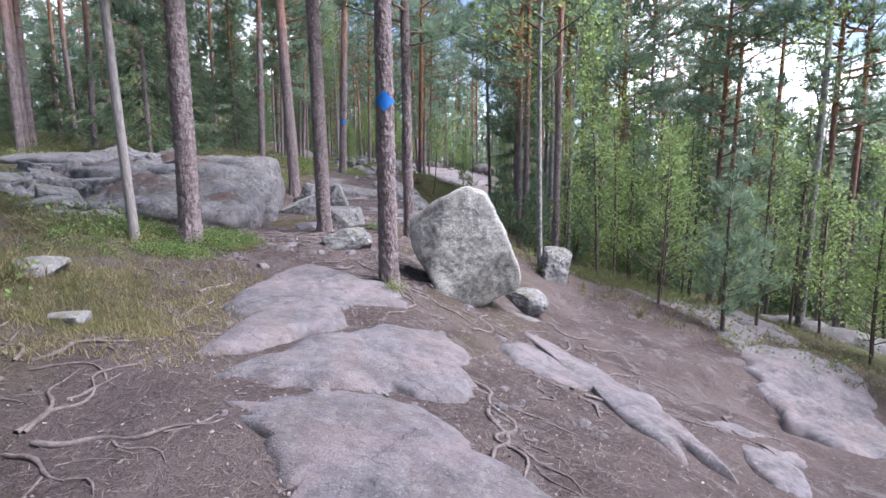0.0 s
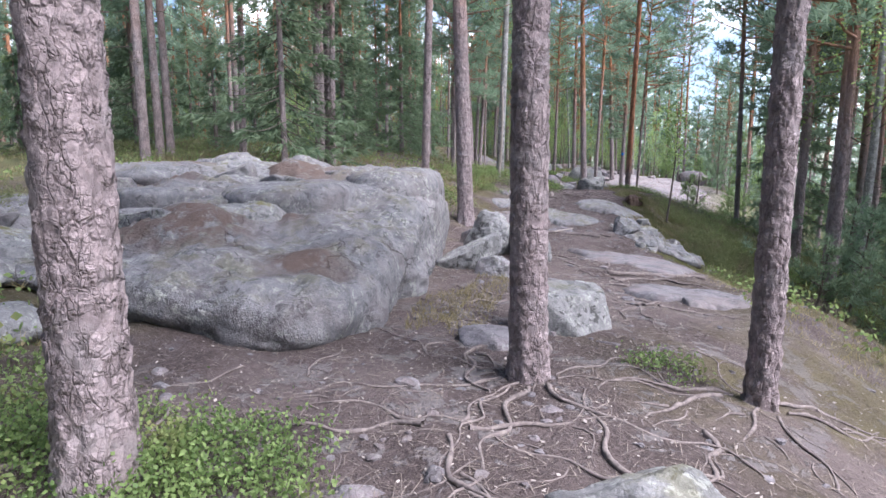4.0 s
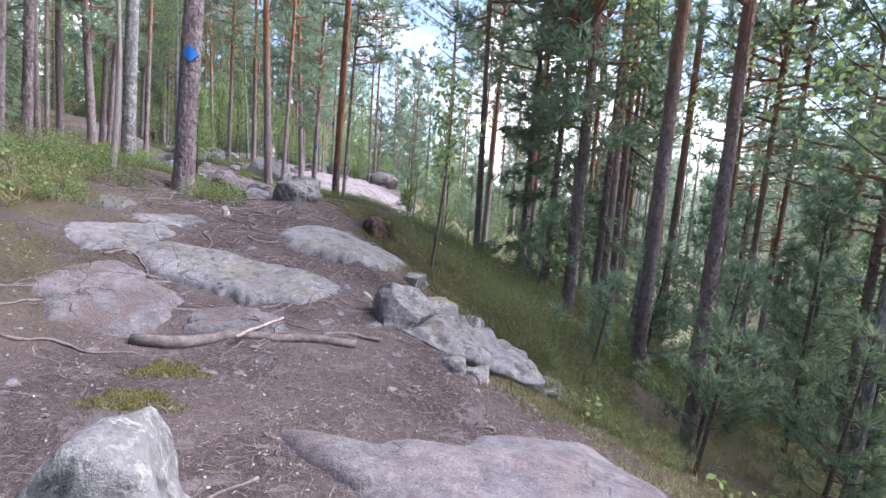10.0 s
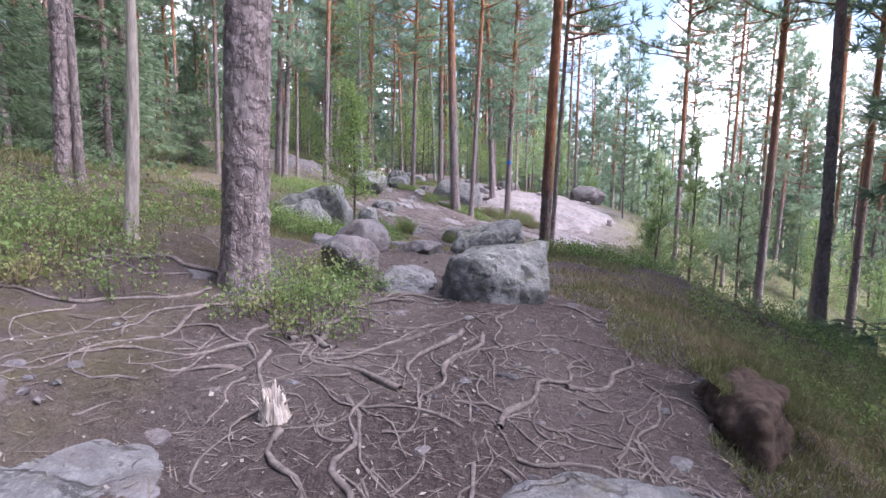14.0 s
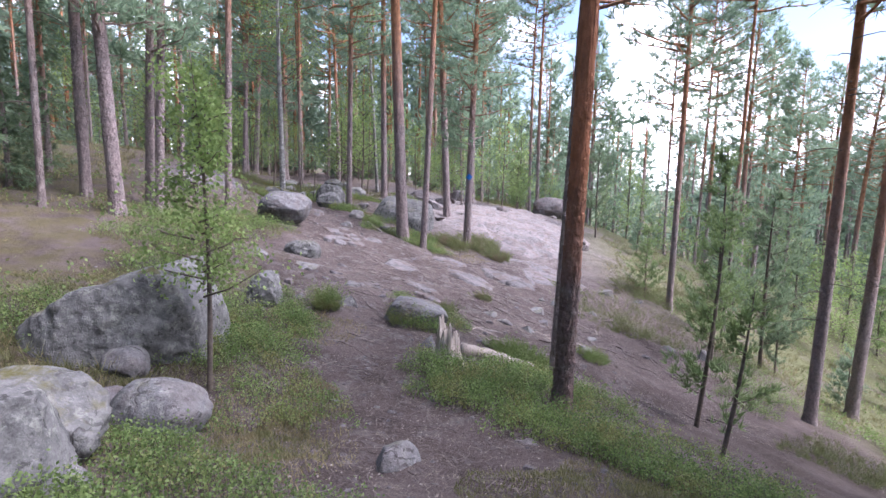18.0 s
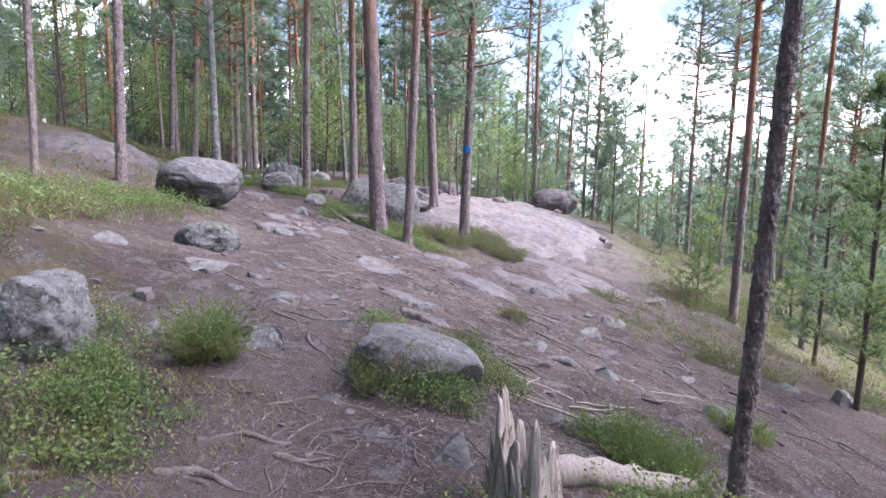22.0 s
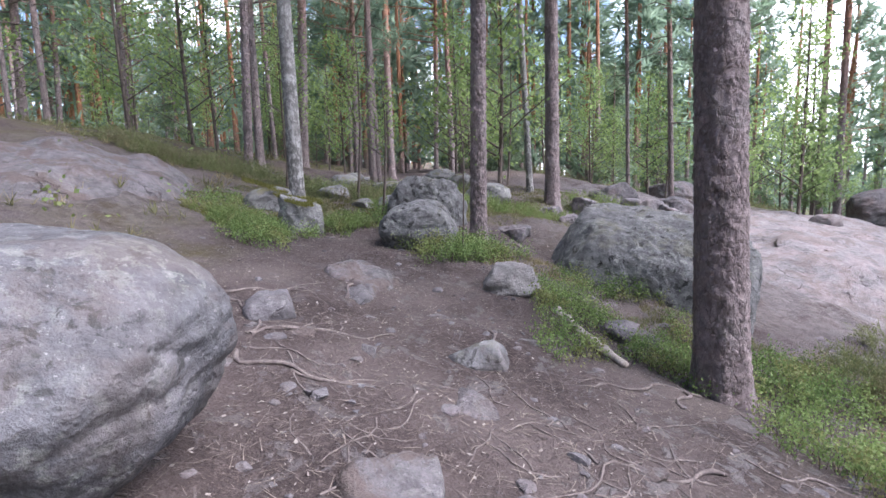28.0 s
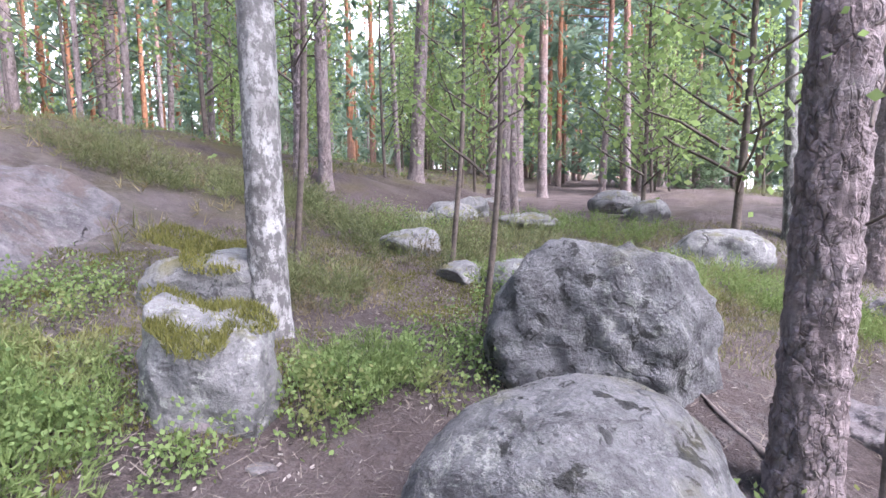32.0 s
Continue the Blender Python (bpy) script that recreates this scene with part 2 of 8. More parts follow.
def granite(name, dark, light, lichen, black, moss=0.0, pink=0.0, relief=0.028, split=0.6, soiled=0.0):
    p = Paint(name)
    big, mid, fine = p.noise(1.7, 5), p.noise(9, 6, 0.7), p.noise(70, 4, 0.75)
    c = p.mix(p.band(big, 0.35, 0.65), dark, light)
    c = p.mix(p.times(p.band(mid, 0.42, 0.62), 0.6), c, tuple(v * 1.35 for v in light))
    c = p.mix(p.times(p.band(p.noise(4.2, 6, 0.75, warp=0.6), 0.50, 0.64), 0.65), c, tuple(v * 0.55 for v in dark))
    if pink:
        c = p.mix(p.times(p.band(p.noise(2.6, 4), 0.48, 0.62), pink), c, (0.29, 0.225, 0.215))
    c = p.mix(p.times(p.band(fine, 0.38, 0.66), 0.6), c, p.mix(0.55, c, (0.05, 0.05, 0.053)))
    c = p.mix(p.times(p.band(p.noise(42, 3, 0.8), 0.60, 0.70), 0.5), c, (0.36, 0.35, 0.345))
    if lichen:
        spots = p.times(p.band(p.noise(14, 6, 0.75, warp=0.4), 0.53, 0.58), p.band(p.noise(2.2, 4), 0.40, 0.58))
        c = p.mix(p.times(spots, lichen), c, p.mix(p.noise(55, 3), (0.27, 0.285, 0.24), (0.44, 0.45, 0.40)))
    if black:
        blot = p.times(p.band(p.noise(11, 6, 0.65, warp=0.5), 0.56, 0.60), p.band(p.noise(3.1, 3), 0.43, 0.55))
        c = p.mix(p.times(blot, black), c, (0.03, 0.03, 0.027))
    if black > 0.7:
        c = p.mix(p.times(p.band(p.noise(4.6, 7, 0.75, warp=0.8), 0.53, 0.60), 0.45), c, (0.07, 0.069, 0.066))
    if lichen > 0.85:
        c = p.mix(p.times(p.band(p.noise(38, 5, 0.8), 0.49, 0.58), 0.5), c, (0.12, 0.115, 0.10))
    streak = p.band(p.noise(1.0, 5, 0.65, vec=p.stretch(7, 7, 0.9)), 0.50, 0.70)
    c = p.mix(p.times(streak, 0.5), c, tuple(v * 0.6 for v in dark))
    crack = p.band(p.cells(1.3, p.warped(0.5, 2.4), "DISTANCE_TO_EDGE"), 0.003, 0.010, 1.0, 0.0)
    crack = p.times(p.times(crack, p.band(p.noise(1.9, 3), 0.52, 0.58)), split)
    c = p.mix(p.times(crack, 0.85), c, (0.035, 0.03, 0.028))
    if moss:
        up = p.node("ShaderNodeSeparateXYZ")
        p.link(p.node("ShaderNodeNewGeometry").outputs["Normal"], up.inputs[0])
        grow_ = p.times(p.band(p.noise(3.0, 6, 0.7), 0.5, 0.60), p.band(up.outputs[2], 0.55, 0.9))
        c = p.mix(p.times(grow_, moss), c, p.mix(p.noise(30, 4), (0.07, 0.075, 0.025), (0.17, 0.145, 0.06)))
    if soiled:
        lodged = p.band(p.noise(2.3, 6, 0.7, warp=0.5), 0.50, 0.57)
        c = p.mix(p.times(lodged, soiled), c, p.mix(p.noise(26, 5, 0.75), (0.075, 0.056, 0.051), (0.19, 0.15, 0.132)))
    h = p.times(p.times(mid, 0.8), p.times(fine, 0.4), "ADD")
    h = p.times(h, p.times(p.band(p.cells(28), 0.0, 0.35), 0.22), "ADD")
    h = p.times(h, p.times(crack, -0.8), "ADD")
    c = p.mix(p.times(p.attr("dirt"), p.band(p.noise(5, 5, 0.7), 0.36, 0.48)), c, p.mix(p.noise(22, 5, 0.7), (0.06, 0.042, 0.036), (0.15, 0.11, 0.09)))
    return p.done(c, 0.85, h, relief, 0.9, 0.25)


def soil():
    p = Paint("forest_floor")
    litter = p.noise(24, 5, 0.75, warp=0.6)
    c = p.mix(p.band(p.noise(1.1, 5), 0.35, 0.65), (0.062, 0.047, 0.045), (0.122, 0.096, 0.091))
    c = p.mix(p.times(p.band(litter, 0.48, 0.68), 0.6), c, (0.18, 0.147, 0.135))
    needles = p.band(p.noise(46, 4, 0.8, vec=p.stretch(1.0, 3.2, 1.0)), 0.56, 0.66)
    needles2 = p.band(p.noise(46, 4, 0.8, vec=p.stretch(3.2, 1.0, 1.0)), 0.56, 0.66)
    c = p.mix(p.times(needles, 0.55), c, (0.22, 0.178, 0.152))
    c = p.mix(p.times(needles2, 0.55), c, (0.045, 0.033, 0.029))
    dust = p.band(p.noise(0.55, 4), 0.5, 0.68)
    c = p.mix(p.times(dust, 0.35), c, (0.19, 0.155, 0.142))
    flecks = p.band(p.noise(34, 5, 0.8, warp=0.8), 0.60, 0.66)
    c = p.mix(p.times(flecks, 0.55), c, (0.30, 0.262, 0.24))
    patch = p.band(p.noise(1.6, 5, 0.6), 0.40, 0.58)
    wild = p.times(p.attr("wild"), patch)
    green = p.mix(p.noise(16, 4, 0.7), (0.055, 0.056, 0.024), (0.16, 0.135, 0.06))
    c = p.mix(p.times(wild, 0.75), c, green)
    bare = p.times(p.attr("bare"), p.band(p.noise(2.4, 5, 0.65), 0.36, 0.5))
    stone = p.mix(p.band(p.noise(8, 5, 0.7), 0.4, 0.62), (0.15, 0.136, 0.136), (0.27, 0.243, 0.238))
    c = p.mix(bare, c, stone)
    deep = p.times(p.attr("deep"), p.band(p.noise(0.9, 5, 0.6), 0.3, 0.5))
    c = p.mix(p.times(deep, 0.9), c, p.mix(p.noise(5, 5, 0.7), (0.065, 0.075, 0.034), (0.14, 0.145, 0.065)))
    rubble = p.times(p.attr("stony"), p.band(p.noise(3.4, 6, 0.72, warp=0.4), 0.545, 0.58))
    c = p.mix(p.times(rubble, 0.8), c, p.mix(p.noise(18, 5, 0.7), (0.12, 0.108, 0.108), (0.25, 0.225, 0.22)))
    h = p.times(p.times(litter, 0.8), p.times(p.noise(90, 3, 0.7), 0.5), "ADD")
    h = p.times(h, p.times(p.noise(7, 6, 0.72, warp=0.5), 2.2), "ADD")
    h = p.times(h, p.times(rubble, 0.5), "ADD")
    return p.done(c, 0.95, h, 0.05, 0.9, 0.15)


def bark(name, low, high, from_z, to_z, scale=1.0, deep=0.7):
    """Plated pine bark that turns thin and reddish higher up the trunk."""
    p = Paint(name)
    p.own()
    place = p.warped(0.05, 9.0)
    keep, p.where = p.where, place
    plate, small = p.stretch(1.0, 1.0, 0.36), p.stretch(1.0, 1.0, 0.55)
    p.where = keep
    edge, edge2 = p.cells(19 * scale, plate, "DISTANCE_TO_EDGE"), p.cells(46 * scale, small, "DISTANCE_TO_EDGE")
    tint, tint2 = p.node("ShaderNodeSeparateColor"), p.node("ShaderNodeSeparateColor")
    p.link(p.cells(19 * scale, plate, "F1", "Color"), tint.inputs[0])
    p.link(p.cells(46 * scale, small, "F1", "Color"), tint2.inputs[0])
    fine = p.noise(90, 4, 0.75)
    c = p.mix(tint.outputs[0], tuple(v * 0.75 for v in low), tuple(min(1, v * 1.35) for v in low))
    c = p.mix(p.times(p.band(tint2.outputs[1], 0.35, 0.9), 0.7), c, tuple(min(1, v * 1.6) for v in low))
    c = p.mix(p.times(p.band(fine, 0.42, 0.66), 0.5), c, tuple(v * 0.6 for v in low))
    c = p.mix(p.times(p.band(p.noise(4, 4), 0.50, 0.66), 0.45), c, (0.27, 0.25, 0.245))
    z = p.node("ShaderNodeSeparateXYZ")
    p.link(p.where, z.inputs[0])
    up = p.band(p.times(z.outputs[2], p.times(p.noise(1.1, 4), 3.0), "ADD"), from_z, to_z)
    c = p.mix(up, c, p.mix(p.band(p.noise(9, 5, vec=p.stretch(1, 1, 0.5)), 0.4, 0.62), high, tuple(v * 0.6 for v in high)))
    ease = p.band(up, 0.0, 1.0, 1.0, 0.3)
    some = p.times(ease, p.band(p.noise(13, 3), 0.42, 0.58, 0.15, 1.0))
    c = p.mix(p.times(p.band(edge, 0.0, 0.04, deep, 0.0), some), c, (0.07, 0.05, 0.047))
    c = p.mix(p.times(p.band(edge2, 0.0, 0.06, 0.4 * deep, 0.0), some), c, (0.09, 0.065, 0.06))
    c = p.mix(p.times(p.attr("crack"), 0.3), c, (0.08, 0.058, 0.054))
    h = p.times(p.times(p.band(edge, 0.0, 0.07), p.times(some, 0.5)), p.times(tint.outputs[1], 1.0), "ADD")
    h = p.times(h, p.times(p.times(p.band(edge2, 0.0, 0.08), p.times(some, 0.3)), p.times(tint2.outputs[0], 0.6), "ADD"), "ADD")
    h = p.times(h, p.times(fine, 0.3), "ADD")
    return p.done(c, 0.9, h, 0.02, 1.0, 0.2)


def birch_bark():
    p = Paint("birch_bark")
    p.own()
    c = p.mix(p.band(p.noise(7, 5), 0.38, 0.62), (0.40, 0.39, 0.375), (0.23, 0.22, 0.21))
    bars = p.band(p.noise(9, 5, 0.7, vec=p.stretch(1.5, 1.5, 4), warp=0.3), 0.58, 0.68)
    c = p.mix(p.times(bars, 0.6), c, (0.05, 0.045, 0.04))
    z = p.node("ShaderNodeSeparateXYZ")
    p.link(p.where, z.inputs[0])
    rough = p.times(p.band(p.noise(20, 6, 0.75, vec=p.stretch(1.0, 1.0, 0.6)), 0.45, 0.53), p.band(z.outputs[2], 0.2, 4.5, 1.0, 0.4))
    c = p.mix(p.times(rough, 0.85), c, (0.075, 0.07, 0.066))
    return p.done(c, 0.75, p.noise(26, 4), 0.012, 0.7)


def wood(name, a, b, along=(1, 1, 1)):
    p = Paint(name)
    p.own()
    c = p.mix(p.band(p.noise(16, 5, 0.65, vec=p.stretch(*along)), 0.35, 0.65), a, b)
    c = p.mix(p.times(p.band(p.noise(60, 3, vec=p.stretch(*along)), 0.5, 0.7), 0.5), c, tuple(v * 0.45 for v in a))
    return p.done(c, 0.88, p.noise(40, 4, vec=p.stretch(*along)), 0.01, 0.7, 0.2)


def foliage(name, dark, light, through_light=0.35, dry=None):
    p = Paint(name)
    isle = p.node("ShaderNodeNewGeometry").outputs["Random Per Island"]
    each = p.node("ShaderNodeObjectInfo").outputs["Random"]
    c = p.mix(isle, dark, light)
    c = p.mix(p.times(each, 0.35), c, tuple(v * 0.7 for v in dark))
    c = p.mix(p.times(p.band(p.noise(0.8, 3), 0.42, 0.62), 0.5), c, light)
    if dry:
        c = p.mix(p.times(p.band(p.noise(2.3, 4), 0.52, 0.64), 0.7), c, dry)
    p.done(c, 0.62, spec=0.25)
    t = p.node("ShaderNodeBsdfTranslucent")
    p.link(c, t.inputs["Color"])
    m = p.node("ShaderNodeMixShader")
    m.inputs[0].default_value = through_light
    p.link(p.bsdf.outputs[0], m.inputs[1])
    p.link(t.outputs[0], m.inputs[2])
    p.link(m.outputs[0], p.out.inputs["Surface"])
    return p.mat


def plain(name, colour, rough, grainy=20):
    p = Paint(name)
    p.own()
    c = p.mix(p.band(p.noise(grainy, 4), 0.35, 0.7), tuple(v * 0.8 for v in colour), colour)
    return p.done(c, rough, p.noise(grainy * 3, 3), 0.002, 0.4)


SOIL = soil()
ROCK = granite("grey_granite", (0.135, 0.135, 0.14), (0.205, 0.20, 0.204), 0.5, 0.75, 0.35, 0.15, 0.028, 0.6, 0.25)
ROCK_LICHEN = granite("lichen_granite", (0.34, 0.335, 0.31), (0.46, 0.45, 0.41), 0.9, 0.4, 0.1, 0.0, 0.05, 0.0)
ROCK_BLACK = granite("black_spotted_granite", (0.145, 0.144, 0.142), (0.215, 0.21, 0.206), 0.65, 0.8, 0.4, 0.0, 0.028, 0.15)
ROCK_SLAB = granite("worn_granite", (0.11, 0.102, 0.109), (0.168, 0.155, 0.162), 0.2, 0.3, 0.0, 0.35, 0.03, 0.35, 0.3)
ROCK_BROKEN = granite("broken_granite", (0.125, 0.115, 0.118), (0.19, 0.175, 0.18), 0.25, 0.2, 0.0, 0.35, 0.06, 1.0, 0.85)
ROCK_PALE = granite("bleached_granite", (0.135, 0.123, 0.126), (0.215, 0.196, 0.196), 0.2, 0.2, 0.0, 0.5, 0.06, 0.9, 0.6)
ROCK_DARK = granite("dark_spotted_granite", (0.115, 0.114, 0.115), (0.18, 0.177, 0.175), 0.55, 0.95, 0.35, 0.0, 0.05, 0.3)
ROCK_DOME = granite("smooth_dark_granite", (0.085, 0.085, 0.092), (0.13, 0.128, 0.136), 0.3, 0.7, 0.15, 0.1, 0.03, 0.0, 0.3)
ROCK_SPLIT = granite("pale_split_granite", (0.22, 0.205, 0.20), (0.33, 0.305, 0.295), 0.2, 0.2, 0.0, 0.3, 0.06, 1.0)
ROCK_OUTCROP = granite("outcrop_granite", (0.13, 0.13, 0.136), (0.205, 0.20, 0.204), 0.7, 0.6, 0.4, 0.15, 0.05, 0.9, 0.2)
ROCK_MOSSY = granite("mossy_granite", (0.15, 0.148, 0.145), (0.225, 0.22, 0.215), 0.6, 0.6, 0.95)
BARK = bark("pine_bark", (0.225, 0.183, 0.18), (0.42, 0.20, 0.10), 5.0, 8.5, 1.0, 0.55)
BARK_RED = bark("red_pine_bark", (0.16, 0.115, 0.107), (0.38, 0.165, 0.09), 2.6, 4.2, 1.2, 0.45)
BARK_FAR = bark("thin_pine_bark", (0.23, 0.187, 0.18), (0.38, 0.18, 0.10), 4.5, 8.0, 0.8, 0.5)
BIRCH = birch_bark()
STUMPWOOD = wood("splintered_wood", (0.29, 0.245, 0.215), (0.50, 0.44, 0.395), (2.2, 2.2, 0.35))
DEADWOOD = wood("bleached_wood", (0.24, 0.205, 0.18), (0.42, 0.37, 0.33), (3, 3, 0.3))
GREYBARK = wood("smooth_grey_bark", (0.19, 0.17, 0.165), (0.33, 0.305, 0.29), (3, 3, 0.4))
TWIG = wood("dark_twig_bark", (0.085, 0.068, 0.058), (0.16, 0.13, 0.11))
ROOT = wood("root_bark", (0.10, 0.082, 0.077), (0.195, 0.163, 0.15))
EARTH = wood("raw_earth", (0.045, 0.03, 0.024), (0.10, 0.068, 0.052))
NEEDLE = foliage("pine_needles", (0.13, 0.20, 0.13), (0.29, 0.39, 0.26), 0.52)
SPRUCE = foliage("spruce_needles", (0.12, 0.18, 0.11), (0.26, 0.34, 0.20), 0.52)
LEAF = foliage("birch_leaves", (0.17, 0.26, 0.085), (0.37, 0.48, 0.18), 0.6)
BERRY = foliage("bilberry_leaves", (0.10, 0.165, 0.055), (0.26, 0.35, 0.125), 0.5, (0.27, 0.25, 0.105))
SPRIG = foliage("green_sprigs", (0.115, 0.165, 0.05), (0.26, 0.34, 0.125), 0.45, (0.24, 0.22, 0.10))
HEATHER = foliage("heather_sprigs", (0.10, 0.125, 0.055), (0.23, 0.25, 0.11), 0.4, (0.19, 0.14, 0.10))
GREEN = foliage("green_grass", (0.10, 0.108, 0.045), (0.24, 0.235, 0.11), 0.4, (0.25, 0.20, 0.125))
GRASS = foliage("dry_grass", (0.15, 0.13, 0.06), (0.34, 0.29, 0.16), 0.35)
MOSS = foliage("moss_tips", (0.075, 0.085, 0.02), (0.22, 0.21, 0.06), 0.3)
FARWOOD = foliage("far_crowns", (0.14, 0.21, 0.15), (0.29, 0.38, 0.26), 0.55)
JUNIPER = foliage("juniper_needles", (0.13, 0.20, 0.08), (0.28, 0.37, 0.16), 0.5)
BLUE = plain("blue_paint", (0.02, 0.16, 0.50), 0.45)
LITTER = wood("fallen_twigs", (0.13, 0.105, 0.092), (0.27, 0.225, 0.19))

FLAKE = foliage("dry_flakes", (0.12, 0.10, 0.088), (0.38, 0.335, 0.30), 0.1)

# ---------------------------------------------------------------- builders
def fabric(name, verts, faces, material, smooth=True, sides=None):
    """A mesh from arrays. faces: an array of n-gons of one size, or several such arrays."""
    me = bpy.data.meshes.new(name)
    verts = np.asarray(verts, np.float32).reshape(-1, 3)
    sets = [np.asarray(f, np.int32) for f in (faces if isinstance(faces, (list, tuple)) else [faces])]
    sets = [f for f in sets if f.size]
    loops = np.concatenate([f.ravel() for f in sets])
    sizes = np.concatenate([np.full(len(f), f.shape[1], np.int32) for f in sets])
    starts = np.concatenate([[0], np.cumsum(sizes)[:-1]]).astype(np.int32)
    me.vertices.add(len(verts))
    me.vertices.foreach_set("co", verts.ravel())
    me.loops.add(len(loops))
    me.loops.foreach_set("vertex_index", loops)
    me.polygons.add(len(sizes))
    me.polygons.foreach_set("loop_start", starts)
    me.polygons.foreach_set("use_smooth", np.full(len(sizes), smooth))
    me.materials.append(material)
    me.update(calc_edges=True)
    return me


def note(me, name, values):
    me.attributes.new(name, "FLOAT", "POINT").data.foreach_set("value", np.asarray(values, np.float32))


def part(name, me, parent, m=None, label=""):
    ob = new(name, me)
    ob.parent = parent
    if m is not None:
        ob.matrix_basis = m
    return tagged(ob, label) if label else ob


class Heap:
    """Collects pieces of geometry into one mesh."""

    def __init__(self):
        self.v, self.f, self.n = [], {}, 0

    def add(self, v, f):
        v, f = np.asarray(v, float).reshape(-1, 3), np.asarray(f, int)
        self.v.append(v)
        self.f.setdefault(f.shape[1], []).append(f + self.n)
        self.n += len(v)

    def mesh(self, name, material, smooth=True):
        return fabric(name, np.concatenate(self.v), [np.concatenate(a) for a in self.f.values()], material, smooth)


def tube(points, radii, sides=6, cap=True):
    """A round bar along a line of points."""
    p, r = np.asarray(points, float), np.asarray(radii, float)
    d = np.gradient(p, axis=0)
    d /= np.linalg.norm(d, axis=1)[:, None] + 1e-9
    ref = np.where(np.abs(d[:, 2:3]) > 0.9, [[1.0, 0, 0]], [[0, 0, 1.0]])
    a = np.cross(d, ref)
    a /= np.linalg.norm(a, axis=1)[:, None] + 1e-9
    b = np.cross(d, a)
    th = np.arange(sides) * 2 * np.pi / sides
    v = p[:, None] + r[:, None, None] * (a[:, None] * np.cos(th)[None, :, None] + b[:, None] * np.sin(th)[None, :, None])
    n = len(p)
    i, j = np.meshgrid(np.arange(n - 1), np.arange(sides), indexing="ij")
    k = (j + 1) % sides
    f = np.stack([i * sides + j, i * sides + k, (i + 1) * sides + k, (i + 1) * sides + j], -1).reshape(-1, 4)
    return v.reshape(-1, 3), f


def sprays(rng, at_, way, count, length, width, spread=0.9):
    """Thin three-cornered needles or leaves that stand out from each point."""
    n = len(at_)
    d = way[:, None] + rng.normal(0, spread, (n, count, 3))
    d /= np.linalg.norm(d, axis=2)[..., None] + 1e-9
    s = np.cross(d, rng.normal(0, 1, (n, count, 3)))
    s /= np.linalg.norm(s, axis=2)[..., None] + 1e-9
    ln = length * rng.uniform(0.6, 1.25, (n, count, 1))
    base = at_[:, None] + d * ln * 0.08
    v = np.stack([base - s * width / 2, base + s * width / 2, base + d * ln], 2).reshape(-1, 3)
    return v, np.arange(len(v)).reshape(-1, 3)


def blades(rng, at_, way, length, width):
    """Folded leaf blades of four corners."""
    n = len(at_)
    d = way / (np.linalg.norm(way, axis=1)[:, None] + 1e-9)
    s = np.cross(d, rng.normal(0, 1, (n, 3)))
    s /= np.linalg.norm(s, axis=1)[:, None] + 1e-9
    ln = length * rng.uniform(0.65, 1.2, (n, 1))
    w = width * rng.uniform(0.7, 1.2, (n, 1))
    v = np.stack([at_, at_ + d * ln * 0.45 + s * w / 2, at_ + d * ln, at_ + d * ln * 0.45 - s * w / 2], 1).reshape(-1, 3)
    return v, np.arange(len(v)).reshape(-1, 4)


# ---------------------------------------------------------------- stones
def ball(level):
    bm = bmesh.new()
    bmesh.ops.create_icosphere(bm, subdivisions=level, radius=1.0)
    v = np.array([p.co[:] for p in bm.verts])
    f = np.array([[q.index for q in g.verts] for g in bm.faces])
    bm.free()
    return v, f


BALLS = {k: ball(k) for k in (3, 4, 5, 6)}


def stone_mesh(name, sx, sy, sz, seed, material, level=4, cuts=9, rough=0.06, keep=0.62, square=2.6):
    """A boulder: a ball split along random planes, then weathered."""
    rng = np.random.default_rng(seed)
    v, f = BALLS[level]
    v = v / ((np.abs(v) ** square).sum(1) ** (1 / square))[:, None]
    v = v @ np.array(Euler(rng.uniform(-0.35, 0.35, 3)).to_matrix()).T
    for _ in range(cuts):
        n = rng.normal(0, 1, 3) * (1, 1, 0.8)
        n /= np.linalg.norm(n)
        d = rng.uniform(keep, 1.0)
        over = v @ n - d
        v = v - np.clip(over, 0, None)[:, None] * n * 0.98
    v = v - 0.05 * np.clip(np.abs(grain(v[:, 0] * 1.7 + seed, v[:, 1] * 1.7, v[:, 2] * 3.0, seed + 2)) ** 0.4 - 0.75, -1, 0)[:, None] * -v
    v /= np.abs(v).max(0)
    out = v / (np.linalg.norm(v, axis=1)[:, None] + 1e-9)
    k = seed * 3.7
    bump = rough * fractal(v[:, 0] * 2.2 + k, v[:, 1] * 2.2, v[:, 2] * 2.2, 4, seed) + rough * 0.45 * fractal(v[:, 0] * 9 + k, v[:, 1] * 11, v[:, 2] * 11, 3, seed + 5)
    v = (v + out * bump[:, None]) * (sx / 2, sy / 2, sz / 2)
    return fabric(name, v, f, material)


